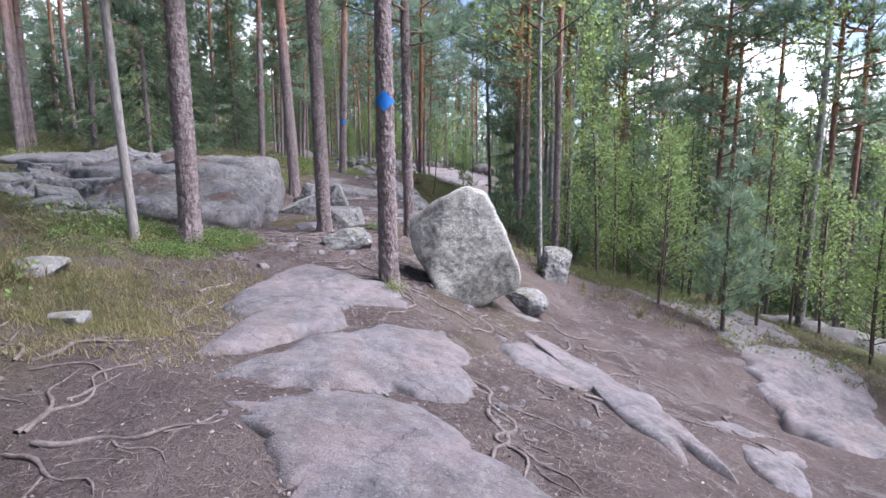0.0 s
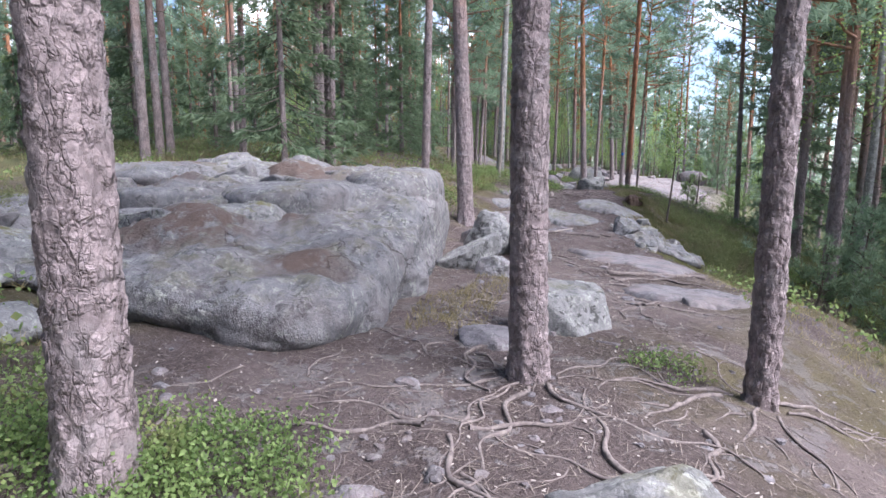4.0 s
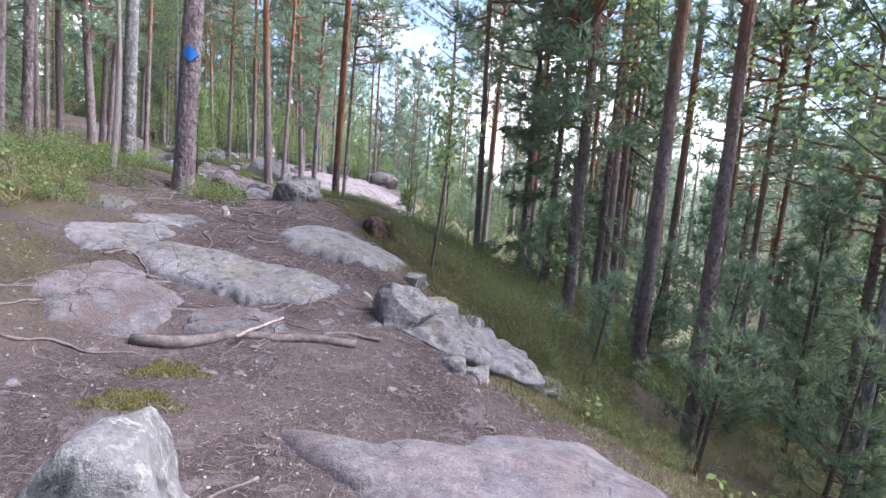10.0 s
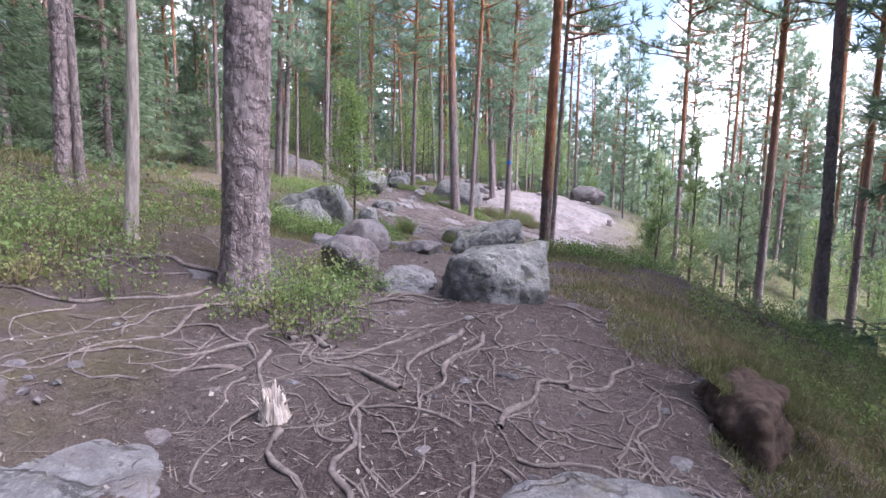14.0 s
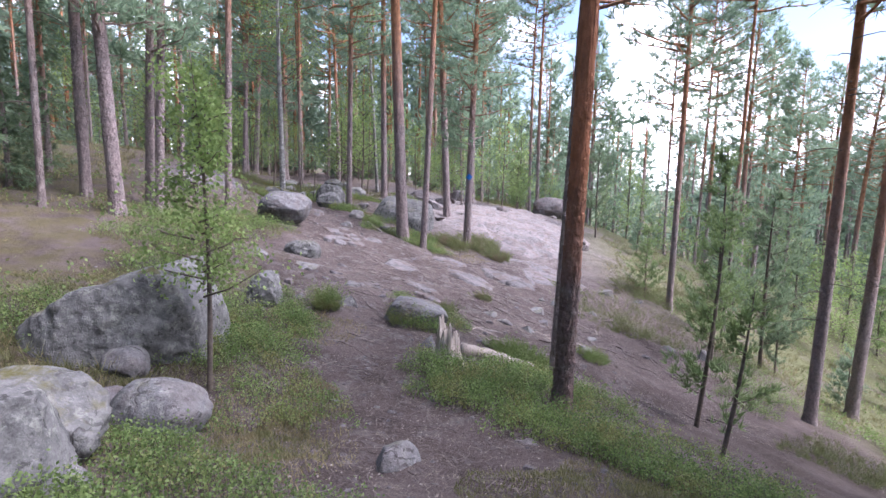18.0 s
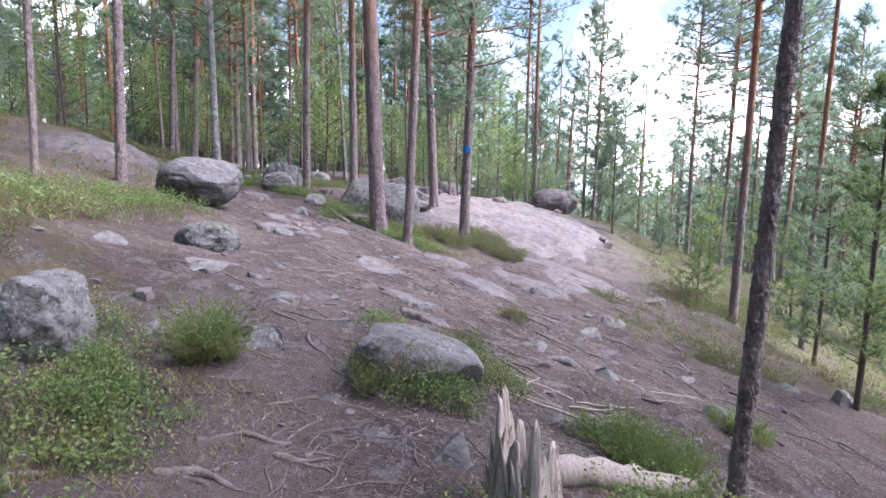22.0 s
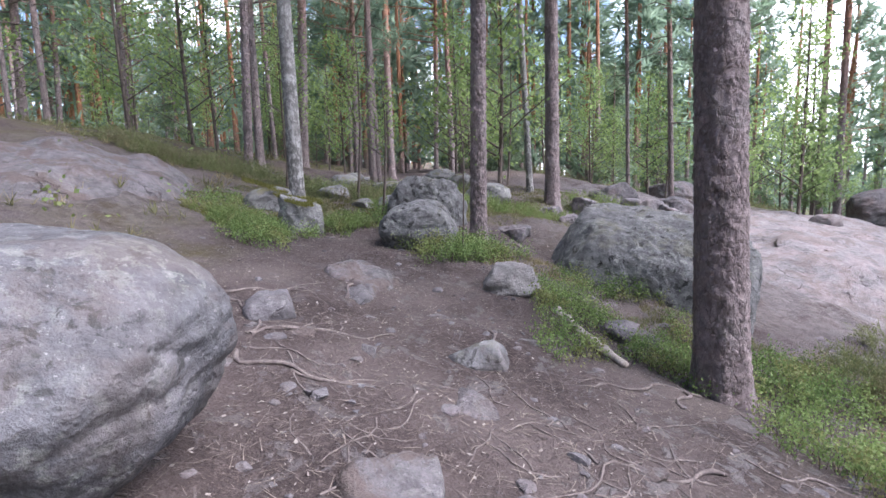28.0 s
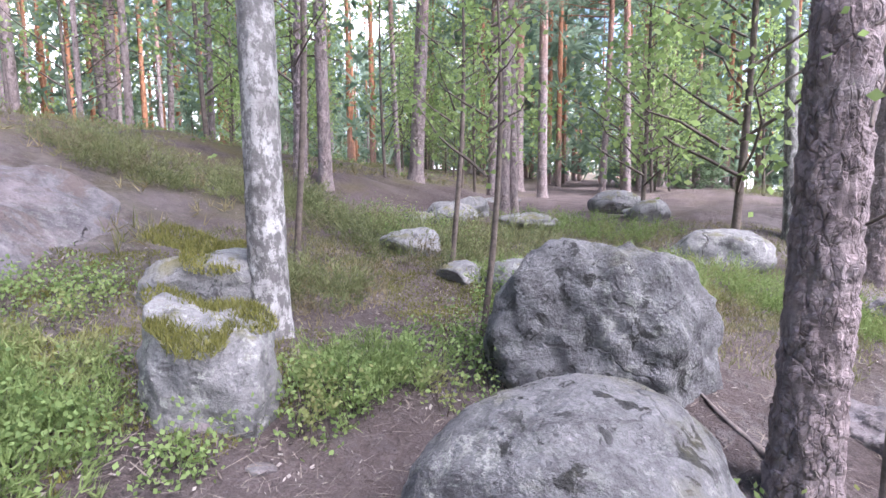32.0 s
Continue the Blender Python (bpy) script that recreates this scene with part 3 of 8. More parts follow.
def boulder(name, x, y, wide, high, material, label, turn=0.0, deep=None, sink=0.3, tip=(0, 0), level=4, cuts=9, rough=0.07, keep=0.62, seed=None, category="boulder", group="", lift=0.0, square=2.6):
    """A stone set into the ground: wide x deep metres, standing high metres proud of it."""
    deep = deep or wide * 0.85
    if name == "stone":
        cuts, keep, square, rough = 16, 0.42, 3.2, 0.05
        high, sink = high * 0.55, min(0.72, sink + 0.28)
    seed = seed if seed is not None else int(abs(x * 131 + y * 57) * 10) % 9973
    tall = high / (1 - sink)
    ob = new(name, stone_mesh(name, wide, deep, tall, seed, material, level, cuts, rough, keep, square))
    ob.matrix_world = pose(x, y, at(x, y) + high - tall / 2 + lift, tip[0], tip[1], turn)
    return tagged(ob, label, category, group)


def ledge(name, outline, rise, material, label, power=5.0, tilt=(0, 0), rings=18, spokes=180, rough=0.02, seed=1, kind="structure", ragged=0.11, category="rock", level=None):
    """Bedrock that breaks through the ground inside a worn outline."""
    o = np.array(outline, float)
    c = o.mean(0)
    a = np.arctan2(o[:, 1] - c[1], o[:, 0] - c[0])
    r = np.hypot(*(o - c).T)
    q = np.argsort(a)
    a, r = a[q], r[q]
    th = np.linspace(-np.pi, np.pi, spokes, endpoint=False)
    rr = np.interp(th, np.concatenate([a - 2 * np.pi, a, a + 2 * np.pi]), np.tile(r, 3))
    rr = rr * (1 + ragged * fractal(np.cos(th) * 3 + seed, np.sin(th) * 3, 0, 4, seed) + 0.03 * fractal(np.cos(th) * 9 + seed, np.sin(th) * 9, 0, 3, seed + 3))
    rho = np.linspace(0, 1, rings + 1)[1:] ** 0.7
    x = np.concatenate([[c[0]], (c[0] + rho[:, None] * rr * np.cos(th)).ravel()])
    y = np.concatenate([[c[1]], (c[1] + rho[:, None] * rr * np.sin(th)).ravel()])
    edge = np.concatenate([[0], np.repeat(rho, spokes)])
    base = 0.6 * land(x, y) + 0.4 * ground(x, y)
    top = (rise + 0.012 if level is None else level - base) + tilt[0] * (x - c[0]) + tilt[1] * (y - c[1])
    top = top * (1 + 0.25 * fractal(x * 0.9, y * 0.9, 0, 2, seed + 8))
    z = base + top * (1 - edge ** power) + rough * fractal(x * 2.5, y * 2.5, seed, 4, seed) * (1 - edge ** 8) - 0.07 * edge ** 10
    v = np.stack([x, y, z], 1)
    i, j = np.meshgrid(np.arange(rings - 1), np.arange(spokes), indexing="ij")
    k = (j + 1) % spokes
    quads = np.stack([1 + i * spokes + j, 1 + (i + 1) * spokes + j, 1 + (i + 1) * spokes + k, 1 + i * spokes + k], -1).reshape(-1, 4)
    j = np.arange(spokes)
    fan = np.stack([np.zeros(spokes, int), 1 + j, 1 + (j + 1) % spokes], -1)
    ob = new(name, fabric(name, v, [fan, quads], material))
    return tagged(ob, label, category, "bare bedrock", kind)


def crag(name, outline, height, material, label, waist=0.45, tuck=0.14, full=4.0, dirt=(), spokes=200, rough=0.05, seed=1, category="rock", kind="structure", ragged=0.03):
    """A steep rock that bulges over its own foot. height(x, y) gives its top; dirt lists patches of lodged earth (x, y, rx, ry)."""
    o = np.array(outline, float)
    c = o.mean(0)
    a, r = np.arctan2(o[:, 1] - c[1], o[:, 0] - c[0]), np.hypot(*(o - c).T)
    q = np.argsort(a)
    th = np.linspace(-np.pi, np.pi, spokes, endpoint=False)
    rr = np.interp(th, np.concatenate([a[q] - 2 * np.pi, a[q], a[q] + 2 * np.pi]), np.tile(r[q], 3))
    rr = np.convolve(np.concatenate([rr[-4:], rr, rr[:4]]), np.ones(9) / 9, "valid")
    rr = rr * (1 + ragged * fractal(np.cos(th) * 3 + seed, np.sin(th) * 3, 0, 4, seed))
    phi = np.concatenate([np.linspace(0, 0.62, 22)[1:], np.linspace(0.62, 1.0, 26)[1:]])
    rho = np.sin(phi * np.pi / 2) ** (2 / full)
    lift = waist + (1 - waist) * np.clip(np.cos(phi * np.pi / 2), 0, 1) ** (2 / full)
    k = np.linspace(0, 1, 14)[1:]
    rho, lift = np.concatenate([rho, 1 - tuck * k ** 1.6]), np.concatenate([lift, waist * (1 - k) - 0.06 * k])
    rings = len(rho)
    x = np.concatenate([[c[0]], (c[0] + rho[:, None] * rr * np.cos(th)).ravel()])
    y = np.concatenate([[c[1]], (c[1] + rho[:, None] * rr * np.sin(th)).ravel()])
    up = np.concatenate([[1.0], np.repeat(lift, spokes)])
    base = 0.6 * land(x, y) + 0.4 * ground(x, y)
    z = base + (height(x, y) - base) * up
    lump = rough * (fractal(x * 1.5, y * 1.5, z * 1.5, 4, seed) + 0.5 * np.abs(fractal(x * 4, y * 4, z * 4, 3, seed + 4)))
    out = np.stack([x - c[0], y - c[1]], 1) / (np.hypot(x - c[0], y - c[1])[:, None] + 1e-6)
    side = np.clip(1.3 - up * 1.2, 0, 1)
    x, y, z = x + out[:, 0] * lump * side, y + out[:, 1] * lump * side, z + lump * np.clip(up, 0, 1)
    i, j = np.meshgrid(np.arange(rings - 1), np.arange(spokes), indexing="ij")
    n = (j + 1) % spokes
    quads = np.stack([1 + i * spokes + j, 1 + (i + 1) * spokes + j, 1 + (i + 1) * spokes + n, 1 + i * spokes + n], -1).reshape(-1, 4)
    j = np.arange(spokes)
    fan = np.stack([np.zeros(spokes, int), 1 + j, 1 + (j + 1) % spokes], -1)
    me = fabric(name, np.stack([x, y, z], 1), [fan, quads], material)
    soil_ = np.zeros(len(x))
    for px, py, rx, ry in dirt:
        soil_ = np.maximum(soil_, np.clip(1.6 - 1.6 * np.hypot((x - px) / rx, (y - py) / ry) + 0.4 * grain(x * 5, y * 5, 0, 7), 0, 1))
    note(me, "dirt", soil_ * (up > 0.8))
    return tagged(new(name, me), label, category, "bare bedrock", kind)


def split_stone(name, x, y, planes, material, label, seed=1, rough=0.02, turn=0.0, sink=0.03, centre=0.5, soft=18.0, group="", category="boulder", z=None):
    """An angular stone bounded by planes: each a direction (x, y, z) and its distance from the centre."""
    v, f = BALLS[6]
    rate = np.zeros(len(v))
    for nx, ny, nz, d in planes:
        n = np.array((nx, ny, nz)) / math.sqrt(nx * nx + ny * ny + nz * nz)
        rate += np.clip(v @ n / d, 0, None) ** soft
    v = v / (rate ** (1 / soft))[:, None]
    out = v / np.linalg.norm(v, axis=1)[:, None]
    bump = rough * (fractal(v[:, 0] * 4 + seed, v[:, 1] * 4, v[:, 2] * 4, 4, seed) + 0.4 * fractal(v[:, 0] * 16, v[:, 1] * 16, v[:, 2] * 16, 3, seed + 3))
    ob = new(name, fabric(name, v + out * bump[:, None], f, material))
    ob.matrix_world = pose(x, y, (at(x, y) if z is None else z) + centre - sink, 0, 0, turn)
    return tagged(ob, label, category, group)


def hewn(name, x, y, profile, depth, material, label, seed, turn, centre, group, z=None, rough=0.02, soft=34.0):
    """A block whose outline, seen along its depth, is the many-sided profile of (across, up)."""
    rng = np.random.default_rng(seed)
    planes = [(0.1, -1, 0.22, depth / 2), (-0.1, 1, 0.1, depth / 2), (0.5, -0.8, -0.35, depth * 0.6), (-0.5, -0.8, 0.3, depth * 0.62)]
    for (a, b), (c, d) in zip(profile, profile[1:] + profile[:1]):
        nx, nz = b - d, c - a
        q = math.hypot(nx, nz)
        nx, nz = nx / q, nz / q
        reach = nx * a + nz * b
        if reach < 0:
            nx, nz, reach = -nx, -nz, -reach
        planes.append((nx, rng.uniform(-0.12, 0.12), nz, reach))
    return split_stone(name, x, y, planes, material, label, seed, rough, turn, 0.0, centre, soft, group, z=z)


def faces_of(seed, w, d, h, lean=0.0, chips=5):
    """Planes of a split block, w wide, d deep and h high, leaning to one side, with its corners knocked off."""
    rng = np.random.default_rng(seed)
    s, c = math.sin(lean), math.cos(lean)
    flat = [(1, 0, rng.uniform(-0.1, 0.25), w / 2), (-1, 0, rng.uniform(-0.1, 0.25), w / 2), (rng.normal(0, 0.15), -1, rng.uniform(0, 0.3), d / 2), (0, 1, rng.uniform(0, 0.3), d / 2), (rng.normal(0, 0.2), rng.normal(0, 0.15), 1, h / 2), (0, 0, -1, h / 2)]
    for _ in range(chips):
        n = rng.normal(0, 1, 3) * (1, 1, 0.7)
        n /= np.linalg.norm(n)
        reach = math.sqrt((n[0] * w) ** 2 + (n[1] * d) ** 2 + (n[2] * h) ** 2) / 2
        flat.append((*n, reach * rng.uniform(0.86, 1.05)))
    return [(x * c + z * s, y, z * c - x * s, q) for x, y, z, q in flat]


# ---------------------------------------------------------------- trees
def trunk_mesh(name, r, h, material, seed, fine=False, flare=0.7, top=0.25, bend=0.0, rugged=1.0):
    """A tapered bole about its foot at the origin, with plated bark when it is seen close."""
    if fine:
        zs = np.concatenate([np.arange(-0.25, 3.6, 0.02), np.linspace(3.6, h, 40)[1:]])
        seg = 84
    else:
        zs = np.concatenate([np.linspace(-0.3, 0.6, 7), np.linspace(0.9, h, 16)])
        seg = 14
    th = np.arange(seg) * 2 * np.pi / seg
    z, t = np.meshgrid(zs, th, indexing="ij")
    taper = np.interp(zs, [-0.3, h * 0.5, h], [1.0, 0.68, top])[:, None]
    foot = flare * np.exp(-np.clip(z + 0.05, 0, None) / (1.1 * r + 0.05)) * (0.55 + 0.45 * np.sin(t * 4 + seed) * np.sin(t * 3 + seed * 2.1))
    rad = r * taper * (1 + foot) * (1 + 0.035 * fractal(np.cos(t) * 1.5, np.sin(t) * 1.5, z * 0.9, 2, seed))
    crack, tone = np.zeros_like(z), np.zeros_like(z)
    if fine:
        kx, kz = 19.0, 10.5
        px, py, pz = np.cos(t) * r * kx + seed, np.sin(t) * r * kx, z * kz
        warp = 0.35 * fractal(px, py, pz, 2, seed)
        px, pz = px + warp, pz + warp
        f1, f2 = np.full(z.shape, 9.0), np.full(z.shape, 9.0)
        lift = np.zeros_like(z)
        for a in (-1, 0, 1):
            for b in (-1, 0, 1):
                for c in (-1, 0, 1):
                    ix, iy, iz = (np.floor(w).astype(np.int64) + o for w, o in ((px, a), (py, b), (pz, c)))
                    jx = ix + 0.5 + 0.45 * lattice(ix, iy, iz, seed)
                    jy = iy + 0.5 + 0.45 * lattice(ix, iy, iz, seed + 1)
                    jz = iz + 0.5 + 0.45 * lattice(ix, iy, iz, seed + 2)
                    d = np.sqrt((px - jx) ** 2 + (py - jy) ** 2 + (pz - jz) ** 2)
                    tone, lift = np.where(d < f1, lattice(ix, iy, iz, seed + 5), tone), np.where(d < f1, pz - jz, lift)
                    f2 = np.minimum(f2, np.maximum(f1, d))
                    f1 = np.minimum(f1, d)
        gap = np.clip((f2 - f1) / 0.16, 0, 1)
        crack = (1 - gap) ** 1.4
        flake = fractal(px * 2.6, py * 2.6, pz * 1.8, 2, seed + 9)
        rad = rad + rugged * (0.007 * (gap - 0.7) + 0.0035 * tone + 0.012 * np.clip(lift, -0.5, 0.5) * gap + 0.004 * np.floor(flake * 3) / 3)
    sway = bend * np.sin(z / h * 3.0)
    v = np.stack([rad * np.cos(t) + sway, rad * np.sin(t) + 0.5 * sway, z], -1).reshape(-1, 3)
    n = len(zs)
    i, j = np.meshgrid(np.arange(n - 1), np.arange(seg), indexing="ij")
    k = (j + 1) % seg
    f = np.stack([i * seg + j, i * seg + k, (i + 1) * seg + k, (i + 1) * seg + j], -1).reshape(-1, 4)
    cap = np.arange((n - 1) * seg, n * seg)[None]
    me = fabric(name, v, [f, cap], material)
    note(me, "crack", crack.ravel())
    note(me, "tone", tone.ravel())
    return me


def pine_crown(seed, h, start, limbs=46, reach=1.9, tufts=12):
    """Limbs, and the needle tufts on their outer ends."""
    rng = np.random.default_rng(seed)
    wood_, spots, ways = Heap(), [], []
    for i in range(limbs):
        k = i / limbs
        z = h * (start + (0.985 - start) * k ** 0.9)
        length = reach * (0.35 + 0.95 * math.sin(math.pi * min(1.0, 0.18 + 0.82 * k) ** 0.8)) * rng.uniform(0.6, 1.15)
        a = rng.uniform(0, 2 * np.pi)
        out = np.array([math.cos(a), math.sin(a), 0])
        lift = rng.uniform(-0.15, 0.35) + 0.5 * k
        s = np.linspace(0, 1, 6)[:, None]
        line = np.array([0, 0, z]) + out * s * length + np.array([0, 0, 1.0]) * (lift * s * length * 0.6 + 0.25 * length * s ** 2 * (0.3 + k))
        line += rng.normal(0, 0.05, line.shape) * s
        wood_.add(*tube(line, np.interp(s[:, 0], [0, 1], [0.012 + 0.014 * length, 0.006]), 5))
        m = int(tufts * (0.6 + 0.5 * length / reach))
        u = rng.uniform(0.32, 1.0, m)[:, None]
        side = np.cross(out, [0, 0, 1.0])
        pos = np.stack([np.interp(u[:, 0], s[:, 0], line[:, c]) for c in range(3)], 1)
        swing = rng.normal(0, 0.26, (m, 1)) * length * (1.15 - u * 0.7)
        pos = pos + side * swing + np.array([0, 0, 1.0]) * (np.abs(swing) * 0.25 + rng.normal(0.03, 0.07, (m, 1)))
        spots.append(pos)
        ways.append(np.tile(out * 0.7 + [0, 0, 0.6], (m, 1)) + side * np.sign(swing) * 0.5)
    needles = Heap()
    needles.add(*sprays(rng, np.concatenate(spots), np.concatenate(ways), 13, 0.26, 0.034, 0.75))
    return wood_.mesh("branch_wood", BARK_FAR), needles.mesh("crown", NEEDLE, False)


def dead_limbs(seed, h, lo, hi, count=12):
    rng = np.random.default_rng(seed)
    heap = Heap()
    for i in range(count):
        z, a = h * rng.uniform(lo, hi), rng.uniform(0, 2 * np.pi)
        length = rng.uniform(0.3, 1.3)
        s = np.linspace(0, 1, 6)[:, None]
        line = np.array([0, 0, z]) + np.array([math.cos(a), math.sin(a), 0]) * s * length + [0, 0, 1.0] * (0.2 * s - 0.45 * s ** 2) * length
        line += rng.normal(0, 0.03, line.shape) * s
        heap.add(*tube(line, np.linspace(0.013, 0.003, 6), 4))
        for _ in range(2):
            k = rng.integers(2, 5)
            way = rng.normal(0, 1, 3)
            way[2] -= 0.4
            s2 = np.linspace(0, 1, 3)[:, None]
            heap.add(*tube(line[k] + way * s2 * length * 0.16, np.linspace(0.005, 0.002, 3), 3))
    return heap.mesh("dead_branches", TWIG)


def spruce_crown(seed, h, reach, start=0.06):
    rng = np.random.default_rng(seed)
    wood_, spots, ways = Heap(), [], []
    count = int(11 * h)
    for i in range(count):
        k = i / count
        z = h * (start + (0.99 - start) * k)
        length = reach * (1 - k) ** 0.85 * rng.uniform(0.65, 1.15) + 0.12
        a = rng.uniform(0, 2 * np.pi)
        out = np.array([math.cos(a), math.sin(a), 0])
        s = np.linspace(0, 1, 5)[:, None]
        line = np.array([0, 0, z]) + out * s * length + [0, 0, 1.0] * (-0.55 * s + 0.32 * s ** 2) * length
        wood_.add(*tube(line, np.linspace(0.014, 0.003, 5), 4))
        m = int(5 + 11 * length)
        u = rng.uniform(0.12, 1.0, m)[:, None]
        side = np.cross(out, [0, 0, 1.0])
        pos = np.stack([np.interp(u[:, 0], s[:, 0], line[:, c]) for c in range(3)], 1)
        swing = rng.normal(0, 0.16, (m, 1)) * length * (1.2 - u)
        spots.append(pos + side * swing - [0, 0, 1.0] * np.abs(rng.normal(0, 0.08, (m, 1))))
        ways.append(np.tile(out * 0.9 - [0, 0, 0.55], (m, 1)) + side * np.sign(swing) * 0.6)
    needles = Heap()
    needles.add(*sprays(rng, np.concatenate(spots), np.concatenate(ways), 8, 0.24, 0.036, 0.5))
    return wood_.mesh("branch_wood", TWIG), needles.mesh("crown", SPRUCE, False)


def leafy_crown(seed, h, start, reach, leaves=2200, size=0.055, material=None, limbs=26, narrow=0.6, thin=1.0):
    rng = np.random.default_rng(seed)
    wood_, spots = Heap(), []
    for i in range(limbs):
        k = i / limbs
        z = h * (start + (0.97 - start) * k)
        length = reach * (1.05 - k * 0.75) * rng.uniform(0.5, 1.15)
        a = rng.uniform(0, 2 * np.pi)
        out = np.array([math.cos(a), math.sin(a), 0])
        s = np.linspace(0, 1, 6)[:, None]
        line = np.array([0, 0, z]) + out * s * length + [0, 0, 1.0] * (narrow * s + 0.1 * s ** 2) * length
        line += rng.normal(0, 0.04 * length, line.shape) * s
        wood_.add(*tube(line, np.linspace(0.006 + 0.007 * length, 0.0025, 6) * thin, 4))
        m = leaves // limbs
        u = rng.uniform(0.25, 1.05, m)
        pos = np.stack([np.interp(u, s[:, 0], line[:, c]) for c in range(3)], 1)
        spots.append(pos + rng.normal(0, 0.13 * length + 0.05, (m, 3)))
    spots = np.concatenate(spots)
    way = rng.normal(0, 1, spots.shape) + [0, 0, -0.5]
    heap = Heap()
    heap.add(*blades(rng, spots, way, size, size * 0.8))
    return wood_.mesh("branch_wood", TWIG), heap.mesh("crown", material or LEAF, False)


PINES = []
for i, (h, start, reach) in enumerate(((15.5, 0.52, 1.9), (17.5, 0.6, 1.7), (13.0, 0.42, 1.6), (16.0, 0.5, 2.2), (11.0, 0.3, 1.35))):
    limbs_me, crown_me = pine_crown(40 + i, h, start, 54, reach, 13)
    PINES.append((h, trunk_mesh("trunk", 0.12, h, BARK_FAR, 60 + i, bend=0.12), limbs_me, crown_me, dead_limbs(80 + i, h, 0.12, start + 0.05, 16)))
FIRS = []
for i, (h, reach) in enumerate(((12.0, 1.7), (9.0, 1.5), (5.0, 1.1))):
    limbs_me, crown_me = spruce_crown(140 + i, h, reach)
    FIRS.append((h, trunk_mesh("trunk", 0.1, h, BARK_FAR, 160 + i, top=0.1), limbs_me, crown_me))
BIRCHES = []
for i, (h, start) in enumerate(((10.0, 0.38), (12.0, 0.45))):
    limbs_me, crown_me = leafy_crown(180 + i, h, start, 2.0, 2800, 0.085)
    BIRCHES.append((h, trunk_mesh("trunk", 0.1, h, BIRCH, 190 + i, top=0.12, bend=0.15), limbs_me, crown_me))
PLANTED = []


def stand(name, x, y, lean=(0, 0), turn=0.0, sink=0.04):
    """An empty at a tree's foot that leans as the tree does."""
    foot = new(name)
    foot.empty_display_size = 0.3
    up = Vector((lean[0], lean[1], 1.0)).normalized()
    q = Vector((0, 0, 1)).rotation_difference(up).to_matrix().to_4x4()
    foot.matrix_world = Matrix.Translation((x, y, at(x, y) - sink)) @ q @ pose(0, 0, 0, 0, 0, turn)
    PLANTED.append((x, y))
    return foot


def grow(kind, x, y, r, lean=(0, 0), which=0, tall=1.0, fine=False, red=False, label="", group="", bare=False):
    turn = (x * 77 + y * 31) % 360
    if kind == "pine":
        h, trunk_me, limbs_me, crown_me, dead_me = PINES[which % len(PINES)]
        foot = stand("pine_tree", x, y, lean, turn)
        wide = Matrix.Diagonal((r / 0.12, r / 0.12, tall, 1))
        whole = Matrix.Diagonal((tall, tall, tall, 1))
        if fine or red:
            me = trunk_mesh("trunk", r, h * tall, BARK_RED if red else BARK, int(x * 13 + y * 7) % 97 + 3, True, top=0.3, flare=0.55)
            part("trunk", me, foot)
        else:
            part("trunk", trunk_me, foot, wide)
        tagged(part("branch_wood", limbs_me, foot, whole), kind="stuff")
        part("crown", crown_me, foot, whole, "blue-green pine needles")
        if not bare:
            tagged(part("dead_wood", dead_me, foot, whole, "thin bare dead branches"), kind="stuff")
        words = label or "tall pine with plated grey-brown bark and a high crown"
        return tagged(foot, words, "pine tree", group or "pines of the wood")
    if kind == "spruce":
        h, trunk_me, limbs_me, crown_me = FIRS[which % len(FIRS)]
        foot = stand("spruce_tree", x, y, lean, turn)
        whole = Matrix.Diagonal((tall, tall, tall, 1))
        for n, me in (("trunk", trunk_me), ("branch_wood", limbs_me), ("crown", crown_me)):
            part(n, me, foot, Matrix.Diagonal((r / 0.1, r / 0.1, tall, 1)) if n == "trunk" else whole)
        return tagged(foot, label or "dark green spruce with drooping branches to the ground", "spruce tree", group or "spruces of the wood")
    h, trunk_me, limbs_me, crown_me = BIRCHES[which % len(BIRCHES)]
    foot = stand("birch_tree", x, y, lean, turn)
    whole = Matrix.Diagonal((tall, tall, tall, 1))
    if fine:
        part("trunk", trunk_mesh("trunk", r, h * tall, BIRCH, int(x * 13 + y * 7) % 97 + 3, True, top=0.2, flare=0.45, rugged=0.35), foot)
    else:
        part("trunk", trunk_me, foot, Matrix.Diagonal((r / 0.1, r / 0.1, tall, 1)))
    tagged(part("branch_wood", limbs_me, foot, whole), kind="stuff")
    part("crown", crown_me, foot, whole, "light green small leaves")
    return tagged(foot, label or "slender birch with pale scarred bark", "birch tree", group or "birches of the wood")


def sapling(x, y, h, reach, seed, lean=(0, 0), material=None, leaves=900, size=0.05, label="", name="birch_sapling", category="sapling", limbs=18, start=0.25, narrow=0.6, thin=1.0):
    foot = stand(name, x, y, lean)
    part("stem", trunk_mesh("stem", (0.012 + 0.005 * h) * thin, h, TWIG, seed, top=0.15, flare=0.3, bend=0.06), foot)
    limbs_me, crown_me = leafy_crown(seed, h, start, reach, leaves, size, material, limbs, narrow, thin)
    tagged(part("branch_wood", limbs_me, foot), kind="stuff")
    part("crown", crown_me, foot)
    return tagged(foot, label or "young birch sapling with thin stem and green leaves", category)


